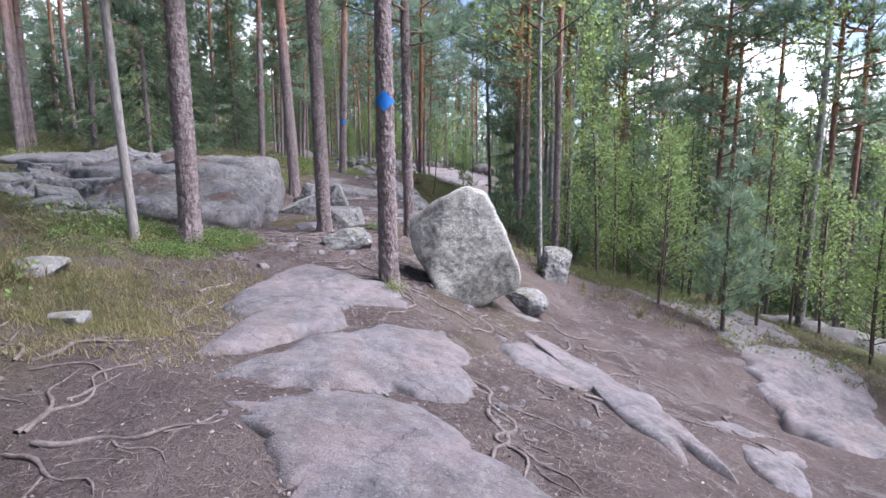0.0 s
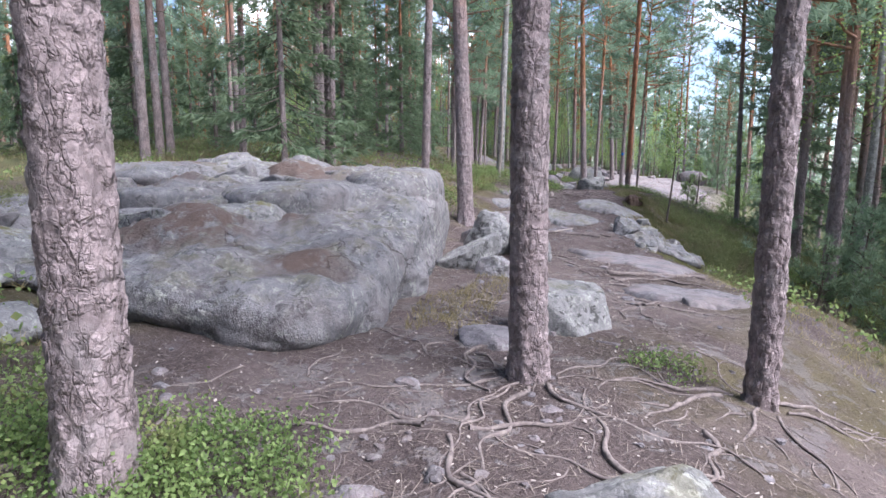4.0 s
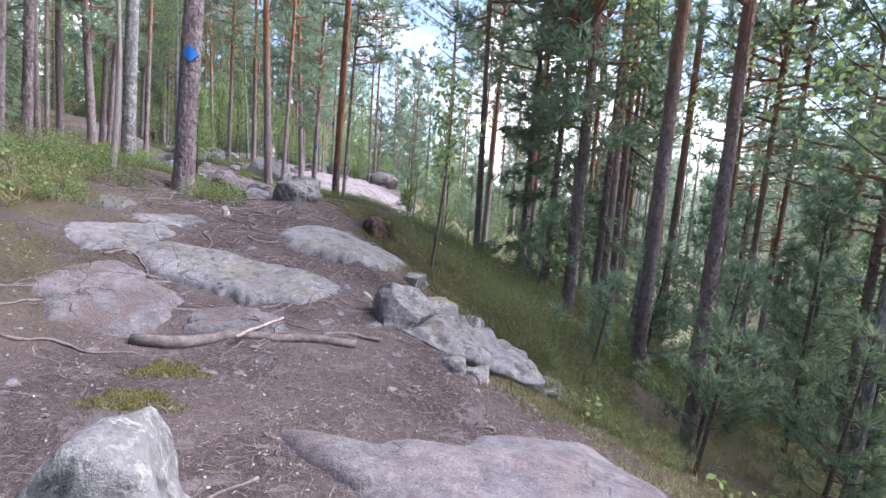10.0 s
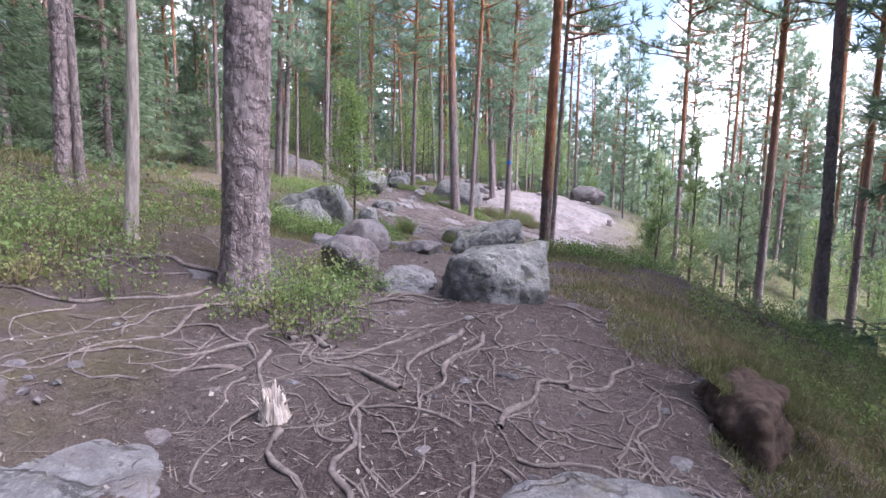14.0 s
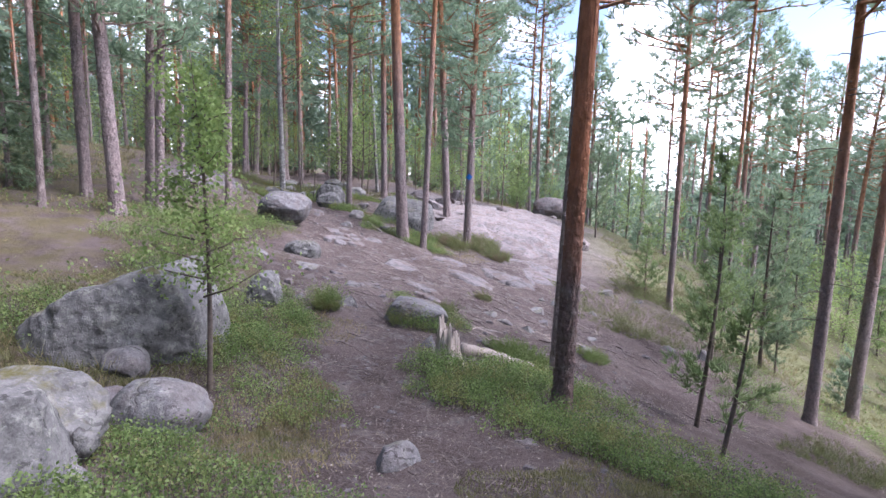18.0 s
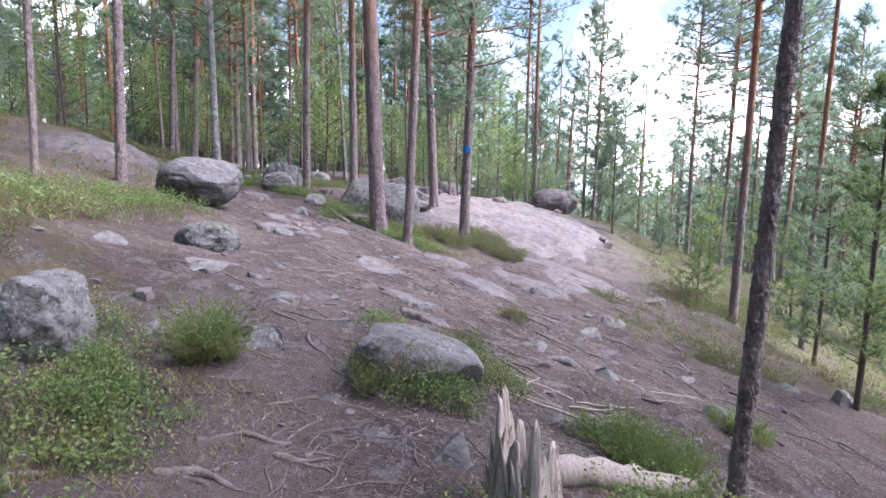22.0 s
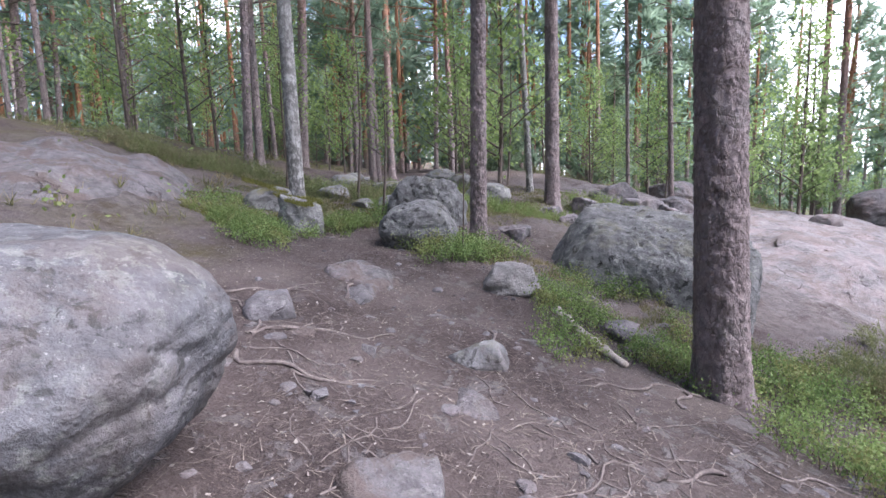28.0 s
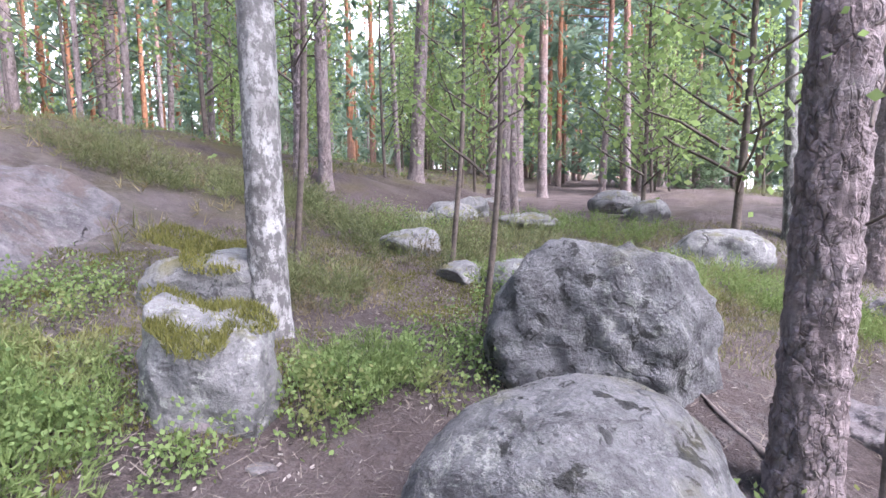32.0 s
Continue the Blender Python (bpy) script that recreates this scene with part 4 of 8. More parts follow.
def young_conifer(x, y, h, reach, seed, lean=(0, 0), label="", name="juniper", dense=1.0, material=None, start=0.12):
    """A small bushy conifer with upright needle sprays from the foot up."""
    rng = np.random.default_rng(seed)
    foot = stand(name, x, y, lean)
    part("stem", trunk_mesh("stem", 0.02 + 0.006 * h, h, TWIG, seed, top=0.15, flare=0.3, bend=0.05), foot)
    wood_, spots, ways = Heap(), [], []
    for i in range(int(16 * h * dense)):
        k = rng.uniform(start, 0.97)
        length = reach * (1.08 - k) ** 0.7 * rng.uniform(0.5, 1.1)
        a = rng.uniform(0, 2 * np.pi)
        out = np.array([math.cos(a), math.sin(a), 0])
        s = np.linspace(0, 1, 5)[:, None]
        line = np.array([0, 0, h * k]) + out * s * length + [0, 0, 1.0] * (0.25 * s + 0.45 * s ** 2) * length
        wood_.add(*tube(line, np.linspace(0.008, 0.002, 5), 4))
        m = int(6 + 12 * length)
        u = rng.uniform(0.2, 1.0, m)
        pos = np.stack([np.interp(u, s[:, 0], line[:, c]) for c in range(3)], 1) + rng.normal(0, 0.05, (m, 3))
        spots.append(pos)
        ways.append(np.tile(out * 0.6 + [0, 0, 0.8], (m, 1)))
    tagged(part("branch_wood", wood_.mesh("branch_wood", TWIG), foot), kind="stuff")
    heap = Heap()
    heap.add(*sprays(rng, np.concatenate(spots), np.concatenate(ways), 9, 0.14, 0.02, 0.6))
    part("crown", heap.mesh("crown", material or NEEDLE, False), foot)
    return tagged(foot, label or "bushy young juniper with light green needles", "juniper")


# ---------------------------------------------------------------- low growth
def underfoot(rng, x, y, rx, ry, count, turn=0.0):
    a, q = rng.uniform(0, 2 * np.pi, count), np.sqrt(rng.uniform(0, 1, count))
    q = q * (1 + 0.25 * np.sin(3 * a + x) + 0.15 * np.sin(5 * a + y))
    u, v = rx * q * np.cos(a), ry * q * np.sin(a)
    c, s = math.cos(radians(turn)), math.sin(radians(turn))
    px, py = x + u * c - v * s, y + u * s + v * c
    return np.stack([px, py, ground(px, py)], 1), q


def bilberry(x, y, rx, ry, h, count, turn=0.0, label="", material=None, leaf=0.026):
    """A patch of low leafy shrub."""
    rng = np.random.default_rng(int(abs(x * 71 + y * 37) * 10) % 99991)
    count = int(count * 0.72)
    foot, q = underfoot(rng, x, y, rx * 1.1, ry * 1.1, count, turn)
    tall = h * rng.uniform(0.3, 1.1, (count, 1)) * (1.1 - 0.45 * np.clip(q, 0, 1.2)[:, None])
    lean = rng.normal(0, 0.28, (count, 3)) * (1, 1, 0)
    stems = Heap()
    tip = foot + [0, 0, 1.0] * tall + lean * tall
    w = np.array([0.003, 0, 0])
    stems.add(np.stack([foot - w, foot + w, tip], 1).reshape(-1, 3), np.arange(count * 3).reshape(-1, 3))
    n = 16
    k = rng.uniform(0.3, 1.08, (count, n, 1))
    pos = foot[:, None] + (tip - foot)[:, None] * k + rng.normal(0, 0.035, (count, n, 3))
    pos = pos.reshape(-1, 3)
    way = rng.normal(0, 1, pos.shape) + [0, 0, 0.35]
    heap = Heap()
    heap.add(*blades(rng, pos, way, leaf, leaf * 0.68))
    ob = new("bilberry_patch", heap.mesh("bilberry_patch", material or BERRY, False))
    tagged(ob, label or "patch of low green bilberry shrub on the ground", "shrub", "bilberry patches", "stuff")
    tagged(part("stem_wood", stems.mesh("stem_wood", TWIG, False), ob), kind="stuff")
    return ob


def heather(x, y, rx, ry, h, count, turn=0.0, label="", material=None):
    """A tussock of fine upright sprigs."""
    rng = np.random.default_rng(int(abs(x * 91 + y * 47) * 10) % 99991)
    count = int(count * 0.62)
    foot, q = underfoot(rng, x, y, rx * 1.08, ry * 1.08, count, turn)
    mid = np.array([x, y, 0])
    tall = h * rng.uniform(0.25, 1.15, (count, 1)) * (1.1 - 0.5 * np.clip(q, 0, 1.2)[:, None])
    lean = (foot - mid) * (1, 1, 0) * 0.5 / max(rx, ry) + rng.normal(0, 0.32, (count, 3)) * (1, 1, 0)
    tip = foot + [0, 0, 1.0] * tall + lean * tall
    n = 12
    k = rng.uniform(0.15, 1.05, (count, n, 1))
    pos = (foot[:, None] + (tip - foot)[:, None] * k + rng.normal(0, 0.014, (count, n, 3))).reshape(-1, 3)
    way = np.repeat(tip - foot, n, 0) / np.repeat(tall, n, 0) + rng.normal(0, 0.5, pos.shape)
    heap = Heap()
    heap.add(*sprays(rng, pos, way, 2, 0.055, 0.007, 0.5))
    ob = new("heather_tussock", heap.mesh("heather_tussock", material or HEATHER, False))
    return tagged(ob, label or "tussock of fine green heather on the slope", "heather", "heather tussocks", "stuff")


def turf(name, x, y, rx, ry, count, h, material, label, turn=0.0, width=0.004, lift=0.0):
    rng = np.random.default_rng(int(abs(x * 31 + y * 17) * 10) % 99991)
    foot, q = underfoot(rng, x, y, rx, ry, count, turn)
    foot[:, 2] += lift
    way = rng.normal(0, 0.55, (count, 3)) + [0, 0, 0.8]
    way /= np.linalg.norm(way, axis=1)[:, None]
    ln = h * rng.uniform(0.4, 1.2, (count, 1))
    s = rng.normal(0, 1, (count, 3)) * (1, 1, 0)
    s *= width / (np.linalg.norm(s, axis=1)[:, None] + 1e-9)
    heap = Heap()
    heap.add(np.stack([foot - s, foot + s, foot + way * ln], 1).reshape(-1, 3), np.arange(count * 3).reshape(-1, 3))
    return tagged(new(name, heap.mesh(name, material, False)), label, "ground cover", "", "stuff")


# ---------------------------------------------------------------- roots and dead wood
def root_line(rng, x, y, heading, length, wander=0.35, steps=None):
    n = steps or max(6, int(length / 0.06))
    a = radians(heading) + np.cumsum(rng.normal(0, wander, n)) * 0.5 + 0.5 * np.sin(np.arange(n) * rng.uniform(0.5, 1.1) + rng.uniform(0, 6))
    step = length / n
    px, py = x + np.cumsum(np.cos(a) * step), y + np.cumsum(np.sin(a) * step)
    return px, py


def root(x, y, heading, length, r, seed, wander=0.35, proud=0.35, label="", fork=True, name="exposed_root", into=None):
    """A bare root that creeps half buried over the ground."""
    rng = np.random.default_rng(seed)
    heap = into or Heap()

    def creep(x0, y0, head, ln, r0, depth):
        px, py = root_line(rng, x0, y0, head, ln, wander)
        n = len(px)
        s = np.linspace(0, 1, n)
        rad = r0 * (1 - 0.75 * s) * (1 + 0.18 * rng.normal(0, 1, n))
        z = ground(px, py) + rad * proud + 0.4 * r0 * np.sin(s * 9 + seed) - r0 * 1.2 * (s > 0.97)
        heap.add(*tube(np.stack([px, py, z], 1), np.clip(rad, 0.003, None), 7))
        if depth and fork:
            for _ in range(2):
                k = rng.integers(n // 4, max(n // 4 + 1, 3 * n // 4))
                creep(px[k], py[k], head + rng.choice((-1, 1)) * rng.uniform(25, 60), ln * rng.uniform(0.3, 0.6), rad[k] * 0.7, depth - 1)

    creep(x, y, heading, length, r, 1)
    if into:
        return None
    ob = new(name, heap.mesh(name, ROOT))
    return tagged(ob, label or "bare brown root creeping over trodden soil", "root", "exposed roots")


def log(name, a, b, r, material, label, seed=1, sag=0.0, lift=0.6):
    rng = np.random.default_rng(seed)
    s = np.linspace(0, 1, 14)
    px, py = a[0] + (b[0] - a[0]) * s, a[1] + (b[1] - a[1]) * s
    sway = (0.035 * np.sin(s * 7 + seed) + 0.02 * np.sin(s * 15 + 2 * seed)) * (1 if material is ROOT else 0.35)
    px, py = px - sway * (b[1] - a[1]), py + sway * (b[0] - a[0])
    g = ground(px, py)
    z = np.interp(s, [0, 1], [g[0], g[-1]]) * 0.6 + g * 0.4 + r * lift
    rad = r * (1 - 0.35 * s) * (1 + 0.07 * rng.normal(0, 1, 14))
    v, f = tube(np.stack([px, py, z], 1), rad, 14)
    ends = [np.arange(14)[None, ::-1], (np.arange(14) + 13 * 14)[None]]
    v = v + 0.12 * r * fractal(v[:, 0] * 9, v[:, 1] * 9, v[:, 2] * 9, 2, seed)[:, None]
    ob = new(name, fabric(name, v, [f, np.concatenate(ends)], material))
    return tagged(ob, label, "dead wood")


def splinter_stump(x, y, r, h, label, seed=3):
    """A rotten stump that ends in upright splinters."""
    rng = np.random.default_rng(seed)
    foot = new("tree_stump")
    foot.matrix_world = pose(x, y, at(x, y) - 0.05)
    seg = 96
    th = np.arange(seg) * 2 * np.pi / seg
    broad, fine = fractal(np.cos(th) * 1.3, np.sin(th) * 1.3, 0, 2, seed), fractal(np.cos(th) * 9, np.sin(th) * 9, 0, 3, seed + 4)
    chunk = np.round(3 * fractal(np.cos(th) * 3.2, np.sin(th) * 3.2, 0, 2, seed + 9)) / 3
    crown = h * np.clip(0.66 - 0.2 * np.cos(th) + 0.12 * broad + 0.2 * chunk + 0.1 * fine, 0.25, 1.0)
    v = []
    for k in np.linspace(0, 1, 14):
        ribs = 1 + 0.13 * fractal(np.cos(th) * 6, np.sin(th) * 6, k * 0.6, 3, seed)
        rad = r * (1 + 0.8 * np.exp(-k * h / 0.13) * (0.6 + 0.4 * np.sin(5 * th + seed))) * (1 - 0.22 * k) * ribs
        v.append(np.stack([rad * np.cos(th), rad * np.sin(th), k * crown], 1))
    for k, q in ((0.96, 0.68), (0.7, 0.6), (0.3, 0.5), (0.28, 0.02)):
        v.append(np.stack([r * q * np.cos(th), r * q * np.sin(th), k * crown], 1))
    n = len(v)
    i, j = np.meshgrid(np.arange(n - 1), np.arange(seg), indexing="ij")
    k = (j + 1) % seg
    f = np.stack([i * seg + j, i * seg + k, (i + 1) * seg + k, (i + 1) * seg + j], -1).reshape(-1, 4)
    part("shell", fabric("shell", np.concatenate(v), f, STUMPWOOD), foot)
    heap = Heap()
    for q in range(34):
        a = rng.uniform(0.3, 1.7) * np.pi
        p0 = np.array([r * 0.85 * math.cos(a), r * 0.85 * math.sin(a), h * rng.uniform(0.1, 0.5)])
        p1 = p0 + [rng.normal(0, 0.04), rng.normal(0, 0.04), h * rng.uniform(0.1, 0.4)]
        heap.add(*tube(np.linspace(p0, p1, 4), np.array([0.016, 0.014, 0.009, 0.002]) * rng.uniform(0.6, 1.2) * r / 0.15, 5))
    tagged(part("splintered_rim", heap.mesh("splintered_rim", STUMPWOOD), foot), kind="stuff")
    return tagged(foot, label, "stump")


def trail_mark(tree_x, tree_y, r, z, eye, size=0.15):
    """A blue diamond on the bark, towards whoever comes up the path."""
    way = Vector((eye[0] - tree_x, eye[1] - tree_y, 0)).normalized()
    side = Vector((-way.y, way.x, 0))
    n, th = 9, 0.006
    v, f = [], []
    for layer in (0.004, -0.004):
        for i in range(n):
            for j in range(n):
                a, b = (i / (n - 1) - 0.5), (j / (n - 1) - 0.5)
                u, w = (a - b) * size, (a + b) * size
                wrap = math.sqrt(max(0.0, (r + 0.012) ** 2 - u * u)) if abs(u) < r else 0.0
                p = side * u + way * (wrap + layer) + Vector((0, 0, w))
                v.append((tree_x + p.x, tree_y + p.y, z + p.z))
    for k in (0, 1):
        for i in range(n - 1):
            for j in range(n - 1):
                q = [k * n * n + i * n + j, k * n * n + (i + 1) * n + j, k * n * n + (i + 1) * n + j + 1, k * n * n + i * n + j + 1]
                f.append(q if k == 0 else q[::-1])
    ob = new("trail_marker", fabric("trail_marker", v, np.array(f), BLUE))
    return tagged(ob, "blue painted diamond trail marker on a pine trunk", "trail marker", "trail markers")


# ---------------------------------------------------------------- the ground, out to the horizon
def lines(lo, hi, step, far):
    """Grid lines, close together from lo to hi and ever wider out to far."""
    mid = list(np.arange(lo, hi, step))
    out, s = [], step
    while (out[-1] if out else 0) < far:
        s *= 1.22
        out.append((out[-1] if out else 0) + s)
    return np.array([lo - d for d in reversed(out)] + mid + [hi + d for d in out])


gx, gy = lines(-9.5, 4.5, 0.075, 700), lines(-1.0, 50.0, 0.085, 700)
X, Y = np.meshgrid(gx, gy, indexing="ij")
Z = ground(X, Y)
trail_d = np.abs(X - np.interp(Y, TRAIL_Y, TRAIL_X))
wild = np.clip((trail_d - 1.3 + 0.7 * fractal(X * 0.7, Y * 0.7, 0, 3, 33)) / 1.2, 0, 1)
hill = np.exp(-(((X - 0.5) / 4.2) ** 2 + ((Y - 49.0) / 6.0) ** 2)) + 0.45 * np.exp(-(((X + 10.5) / 2.0) ** 2 + ((Y - 42.5) / 2.2) ** 2))
hill = hill + 0.9 * np.exp(-(((X + 3.0) / 1.8) ** 2 + ((Y - 49.0) / 3.6) ** 2))
bare = np.clip(hill * 1.5, 0, 1)
tread = np.exp(-((X - 0.5) / 4.8) ** 2 - ((Y - 36.0) / 6.5) ** 2) + np.exp(-((X - 1.8) / 1.8) ** 2 - ((Y - 3.0) / 2.6) ** 2) + np.exp(-((X - 4.2) / 3.2) ** 4 - ((Y - 7.5) / 4.5) ** 4) + np.exp(-((X + 2.2) / 1.8) ** 2 - ((Y - 14.5) / 4.0) ** 2)
wild = wild * (1 - np.clip(tread * 1.3, 0, 1)) * (1 - bare)
n, m = X.shape
i, j = np.meshgrid(np.arange(n - 1), np.arange(m - 1), indexing="ij")
gf = np.stack([i * m + j, (i + 1) * m + j, (i + 1) * m + j + 1, i * m + j + 1], -1).reshape(-1, 4)
ground_me = fabric("ground", np.stack([X, Y, Z], -1).reshape(-1, 3), gf, SOIL)
wild = wild * np.where((Y > 26) & (X > np.interp(Y, TRAIL_Y, TRAIL_X)), 0.3, 1.0)
note(ground_me, "wild", wild.ravel())
note(ground_me, "bare", bare.ravel())
stony = np.exp(-(((X + 3.0) / 4.0) ** 4) - ((Y - 37.0) / 9.5) ** 4) + np.exp(-(((X + 2.2) / 2.0) ** 4) - ((Y - 11.5) / 6.0) ** 4) + 0.9 * np.exp(-(((X - 3.5) / 4.0) ** 4) - ((Y - 6.5) / 5.0) ** 4)
note(ground_me, "stony", np.clip(stony, 0, 1).ravel())
note(ground_me, "deep", np.clip((trail_d - np.where(X < np.interp(Y, TRAIL_Y, TRAIL_X), 7.0, np.interp(Y, (0, 10, 14, 22, 28, 60), (10.0, 9.0, 4.5, 3.0, 9.0, 9.0)))) / 4.0, 0, 1).ravel() * (1 - bare.ravel()))
tagged(new("ground", ground_me), "brown trodden forest soil with needles, moss and roots", "ground", "", "structure")

# ---------------------------------------------------------------- bedrock worn bare on the path
WORN = "smooth grey-pink granite worn bare by feet"
ledge("bedrock", ((-1.74, 6.73), (-0.98, 6.18), (-0.59, 6.33), (-0.2, 5.67), (-0.83, 5.19), (-0.98, 4.99), (-0.88, 4.56), (-1.16, 4.3), (-1.3, 3.86), (-1.76, 3.55), (-1.68, 4.46), (-2.02, 5.66), (-1.94, 6.33)), 0.035, ROCK_SLAB, WORN, 16, seed=2, rough=0.02, ragged=0.06)
ledge("bedrock", ((-1.49, 3.29), (-1.24, 3.69), (-0.84, 4.34), (-0.45, 4.78), (0.04, 5.07), (0.21, 4.05), (0.23, 3.39), (0.0, 3.24), (-0.33, 3.33), (-0.94, 3.16)), 0.05, ROCK_SLAB, WORN, 16, seed=3, rough=0.02, ragged=0.06)
ledge("bedrock", ((-1.46, 3.0), (-1.14, 2.96), (-0.91, 3.08), (-0.53, 3.21), (-0.24, 3.18), (0.0, 3.12), (0.18, 2.64), (0.49, 2.52), (0.57, 2.4), (0.5, 1.4), (0.1, 0.6), (-0.5, 0.9), (-0.66, 2.07), (-0.81, 2.25), (-0.91, 2.53), (-1.07, 2.76), (-1.22, 2.78)), 0.045, ROCK_SLAB, WORN, 16, seed=4, rough=0.02, ragged=0.06)
ledge("bedrock", ((0.88, 7.54), (1.33, 7.9), (1.59, 6.88), (1.84, 6.18), (1.88, 5.47), (1.93, 4.44), (2.09, 3.7), (2.02, 3.29), (1.66, 3.19), (1.77, 3.84), (1.43, 3.7), (1.35, 3.98), (1.37, 4.75), (1.25, 5.37), (0.8, 4.6), (0.6, 5.0), (0.76, 5.95)), 0.07, ROCK_SLAB, WORN, 16, seed=5, rough=0.025, ragged=0.06)
ledge("bedrock", ((2.68, 5.0), (3.14, 5.0), (2.91, 4.15), (2.38, 3.55), (2.39, 4.08)), 0.04, ROCK_SLAB, WORN, 14, seed=32, rough=0.02)
ledge("bedrock", ((3.7, 10.2), (5.5, 13.5), (7.2, 15.5), (8.6, 15.0), (8.2, 12.5), (6.3, 10.4), (5.0, 9.2), (5.3, 10.5), (4.6, 10.8)), 0.08, ROCK_SLAB, "low dome of grey granite at the edge of the path", 6, seed=6, rough=0.05)
ledge("bedrock", ((8.6, 13.0), (9.5, 15.6), (12.5, 15.6), (12.4, 12.5), (10.0, 11.5)), 0.3, ROCK, "grey granite ridge with dark seams", 8, seed=7, rough=0.06)
ledge("bedrock", ((4.8, 7.9), (6.0, 9.6), (7.0, 9.3), (6.8, 8.2), (6.3, 7.4), (5.55, 6.4), (4.74, 5.9), (4.7, 6.6)), 0.14, ROCK_SLAB, "angular grey granite hump beside trodden soil", 14, seed=8, rough=0.05, ragged=0.16)
ledge("bedrock", ((-2.55, 15.85), (-1.98, 15.64), (-1.41, 15.57), (-0.73, 15.82), (-0.32, 15.86), (-0.3, 14.9), (-0.46, 14.3), (-0.64, 13.82), (-0.93, 13.59), (-1.09, 13.85), (-1.25, 14.08), (-1.43, 14.36), (-1.63, 14.36), (-1.9, 14.5), (-2.09, 15.2)), 0.04, ROCK_SLAB, WORN, 16, seed=9, rough=0.02, ragged=0.05)
ledge("bedrock", ((-1.26, 13.13), (-1.02, 13.09), (-0.6, 12.87), (0.1, 12.6), (-0.2, 12.1), (-0.75, 11.91), (-0.81, 12.21), (-1.31, 12.22)), 0.03, ROCK_SLAB, WORN, 16, seed=10, rough=0.02, ragged=0.06)
ledge("bedrock", ((-2.41, 12.26), (-2.02, 12.74), (-1.68, 12.57), (-1.71, 12.18), (-2.24, 11.89), (-2.58, 11.77)), 0.05, ROCK_SLAB, WORN, 14, seed=33, rough=0.02, ragged=0.06)
ledge("bedrock", ((-2.61, 12.95), (-2.36, 12.9), (-2.2, 12.75), (-2.45, 12.66), (-2.62, 12.72)), 0.04, ROCK_SLAB, WORN, 14, seed=34, rough=0.02)
ledge("bedrock", ((-4.53, 18.65), (-4.18, 19.08), (-3.77, 19.27), (-3.48, 18.87), (-3.70, 18.67), (-3.79, 18.33), (-4.00, 18.36), (-4.25, 18.29)), 0.035, ROCK, "grey granite step worn smooth on the path", 20, (0, 0.0), seed=11, ragged=0.1)
ledge("bedrock", ((-3.80, 18.30), (-3.70, 18.65), (-3.26, 18.78), (-2.9, 18.55), (-2.59, 18.4), (-2.31, 18.33), (-2.05, 18.2), (-1.86, 18.03), (-2.07, 17.74), (-2.40, 17.6), (-2.95, 17.76), (-3.30, 17.96)), 0.05, ROCK, "long grey granite step across the path", 24, (0, 0.0), seed=12, ragged=0.1)
ledge("bedrock", ((-2.52, 19.68), (-2.01, 20.15), (-1.59, 20.14), (-1.31, 19.72), (-0.85, 19.8), (-1.02, 19.15), (-1.37, 18.66), (-1.71, 18.77), (-2.09, 18.92), (-2.39, 18.96)), 0.06, ROCK, "broad grey granite slab with lichen at the brink", 24, (0, 0.0), seed=13, ragged=0.1)
ledge("bedrock", ((-4.22, 19.55), (-3.92, 19.80), (-3.58, 20.07), (-3.42, 19.4), (-3.67, 19.15)), 0.033, ROCK, WORN, 12, seed=14, rough=0.014)
ledge("bedrock", ((-4.57, 19.90), (-4.61, 20.23), (-4.39, 20.27), (-4.22, 19.9), (-4.39, 19.64)), 0.028, ROCK_BROKEN, WORN, 12, seed=15, rough=0.014)
ledge("bedrock", ((-4.1, 18.1), (-3.86, 18.22), (-3.49, 17.9), (-3.20, 17.5), (-3.3, 17.0), (-3.9, 16.9), (-4.3, 17.5)), 0.028, ROCK_BROKEN, WORN, 12, seed=16, rough=0.014)
ledge("bedrock", ((-3.2, 17.3), (-2.6, 17.5), (-2.35, 17.2), (-2.7, 16.98), (-3.1, 17.0)), 0.028, ROCK_BROKEN, WORN, 12, seed=17, rough=0.014)
ledge("bedrock", ((-5.9, 38.74), (-5.75, 39.04), (-5.53, 39.16), (-5.44, 38.78), (-5.21, 38.74), (-5.04, 38.64), (-5.07, 38.41), (-5.27, 38.43), (-5.54, 38.43), (-5.72, 38.56)), 0.040, ROCK_BROKEN, "cracked pale granite slab flush with the path", 14, seed=18, rough=0.03, ragged=0.08)
ledge("bedrock", ((-5.83, 37.9), (-5.75, 38.08), (-5.6, 38.23), (-5.42, 38.27), (-5.23, 38.17), (-5.02, 38.15), (-4.91, 38.09), (-4.97, 37.93), (-5.2, 37.94), (-5.3, 37.9), (-5.47, 37.82), (-5.63, 37.82)), 0.035, ROCK_BROKEN, "cracked pale granite slab flush with the path", 14, seed=19, rough=0.03, ragged=0.08)
ledge("bedrock", ((-4.77, 38.78), (-4.56, 39.06), (-4.28, 39.18), (-4.19, 38.88), (-4.26, 38.62), (-4.51, 38.48), (-4.69, 38.66)), 0.050, ROCK_BROKEN, "cracked pale granite slab flush with the path", 14, seed=20, rough=0.03, ragged=0.08)
ledge("bedrock", ((-5.35, 37.6), (-5.23, 37.68), (-5.07, 37.66), (-5.03, 37.5), (-5.1, 37.3), (-5.3, 37.4)), 0.030, ROCK_BROKEN, "cracked pale granite slab flush with the path", 14, seed=35, rough=0.03, ragged=0.08)
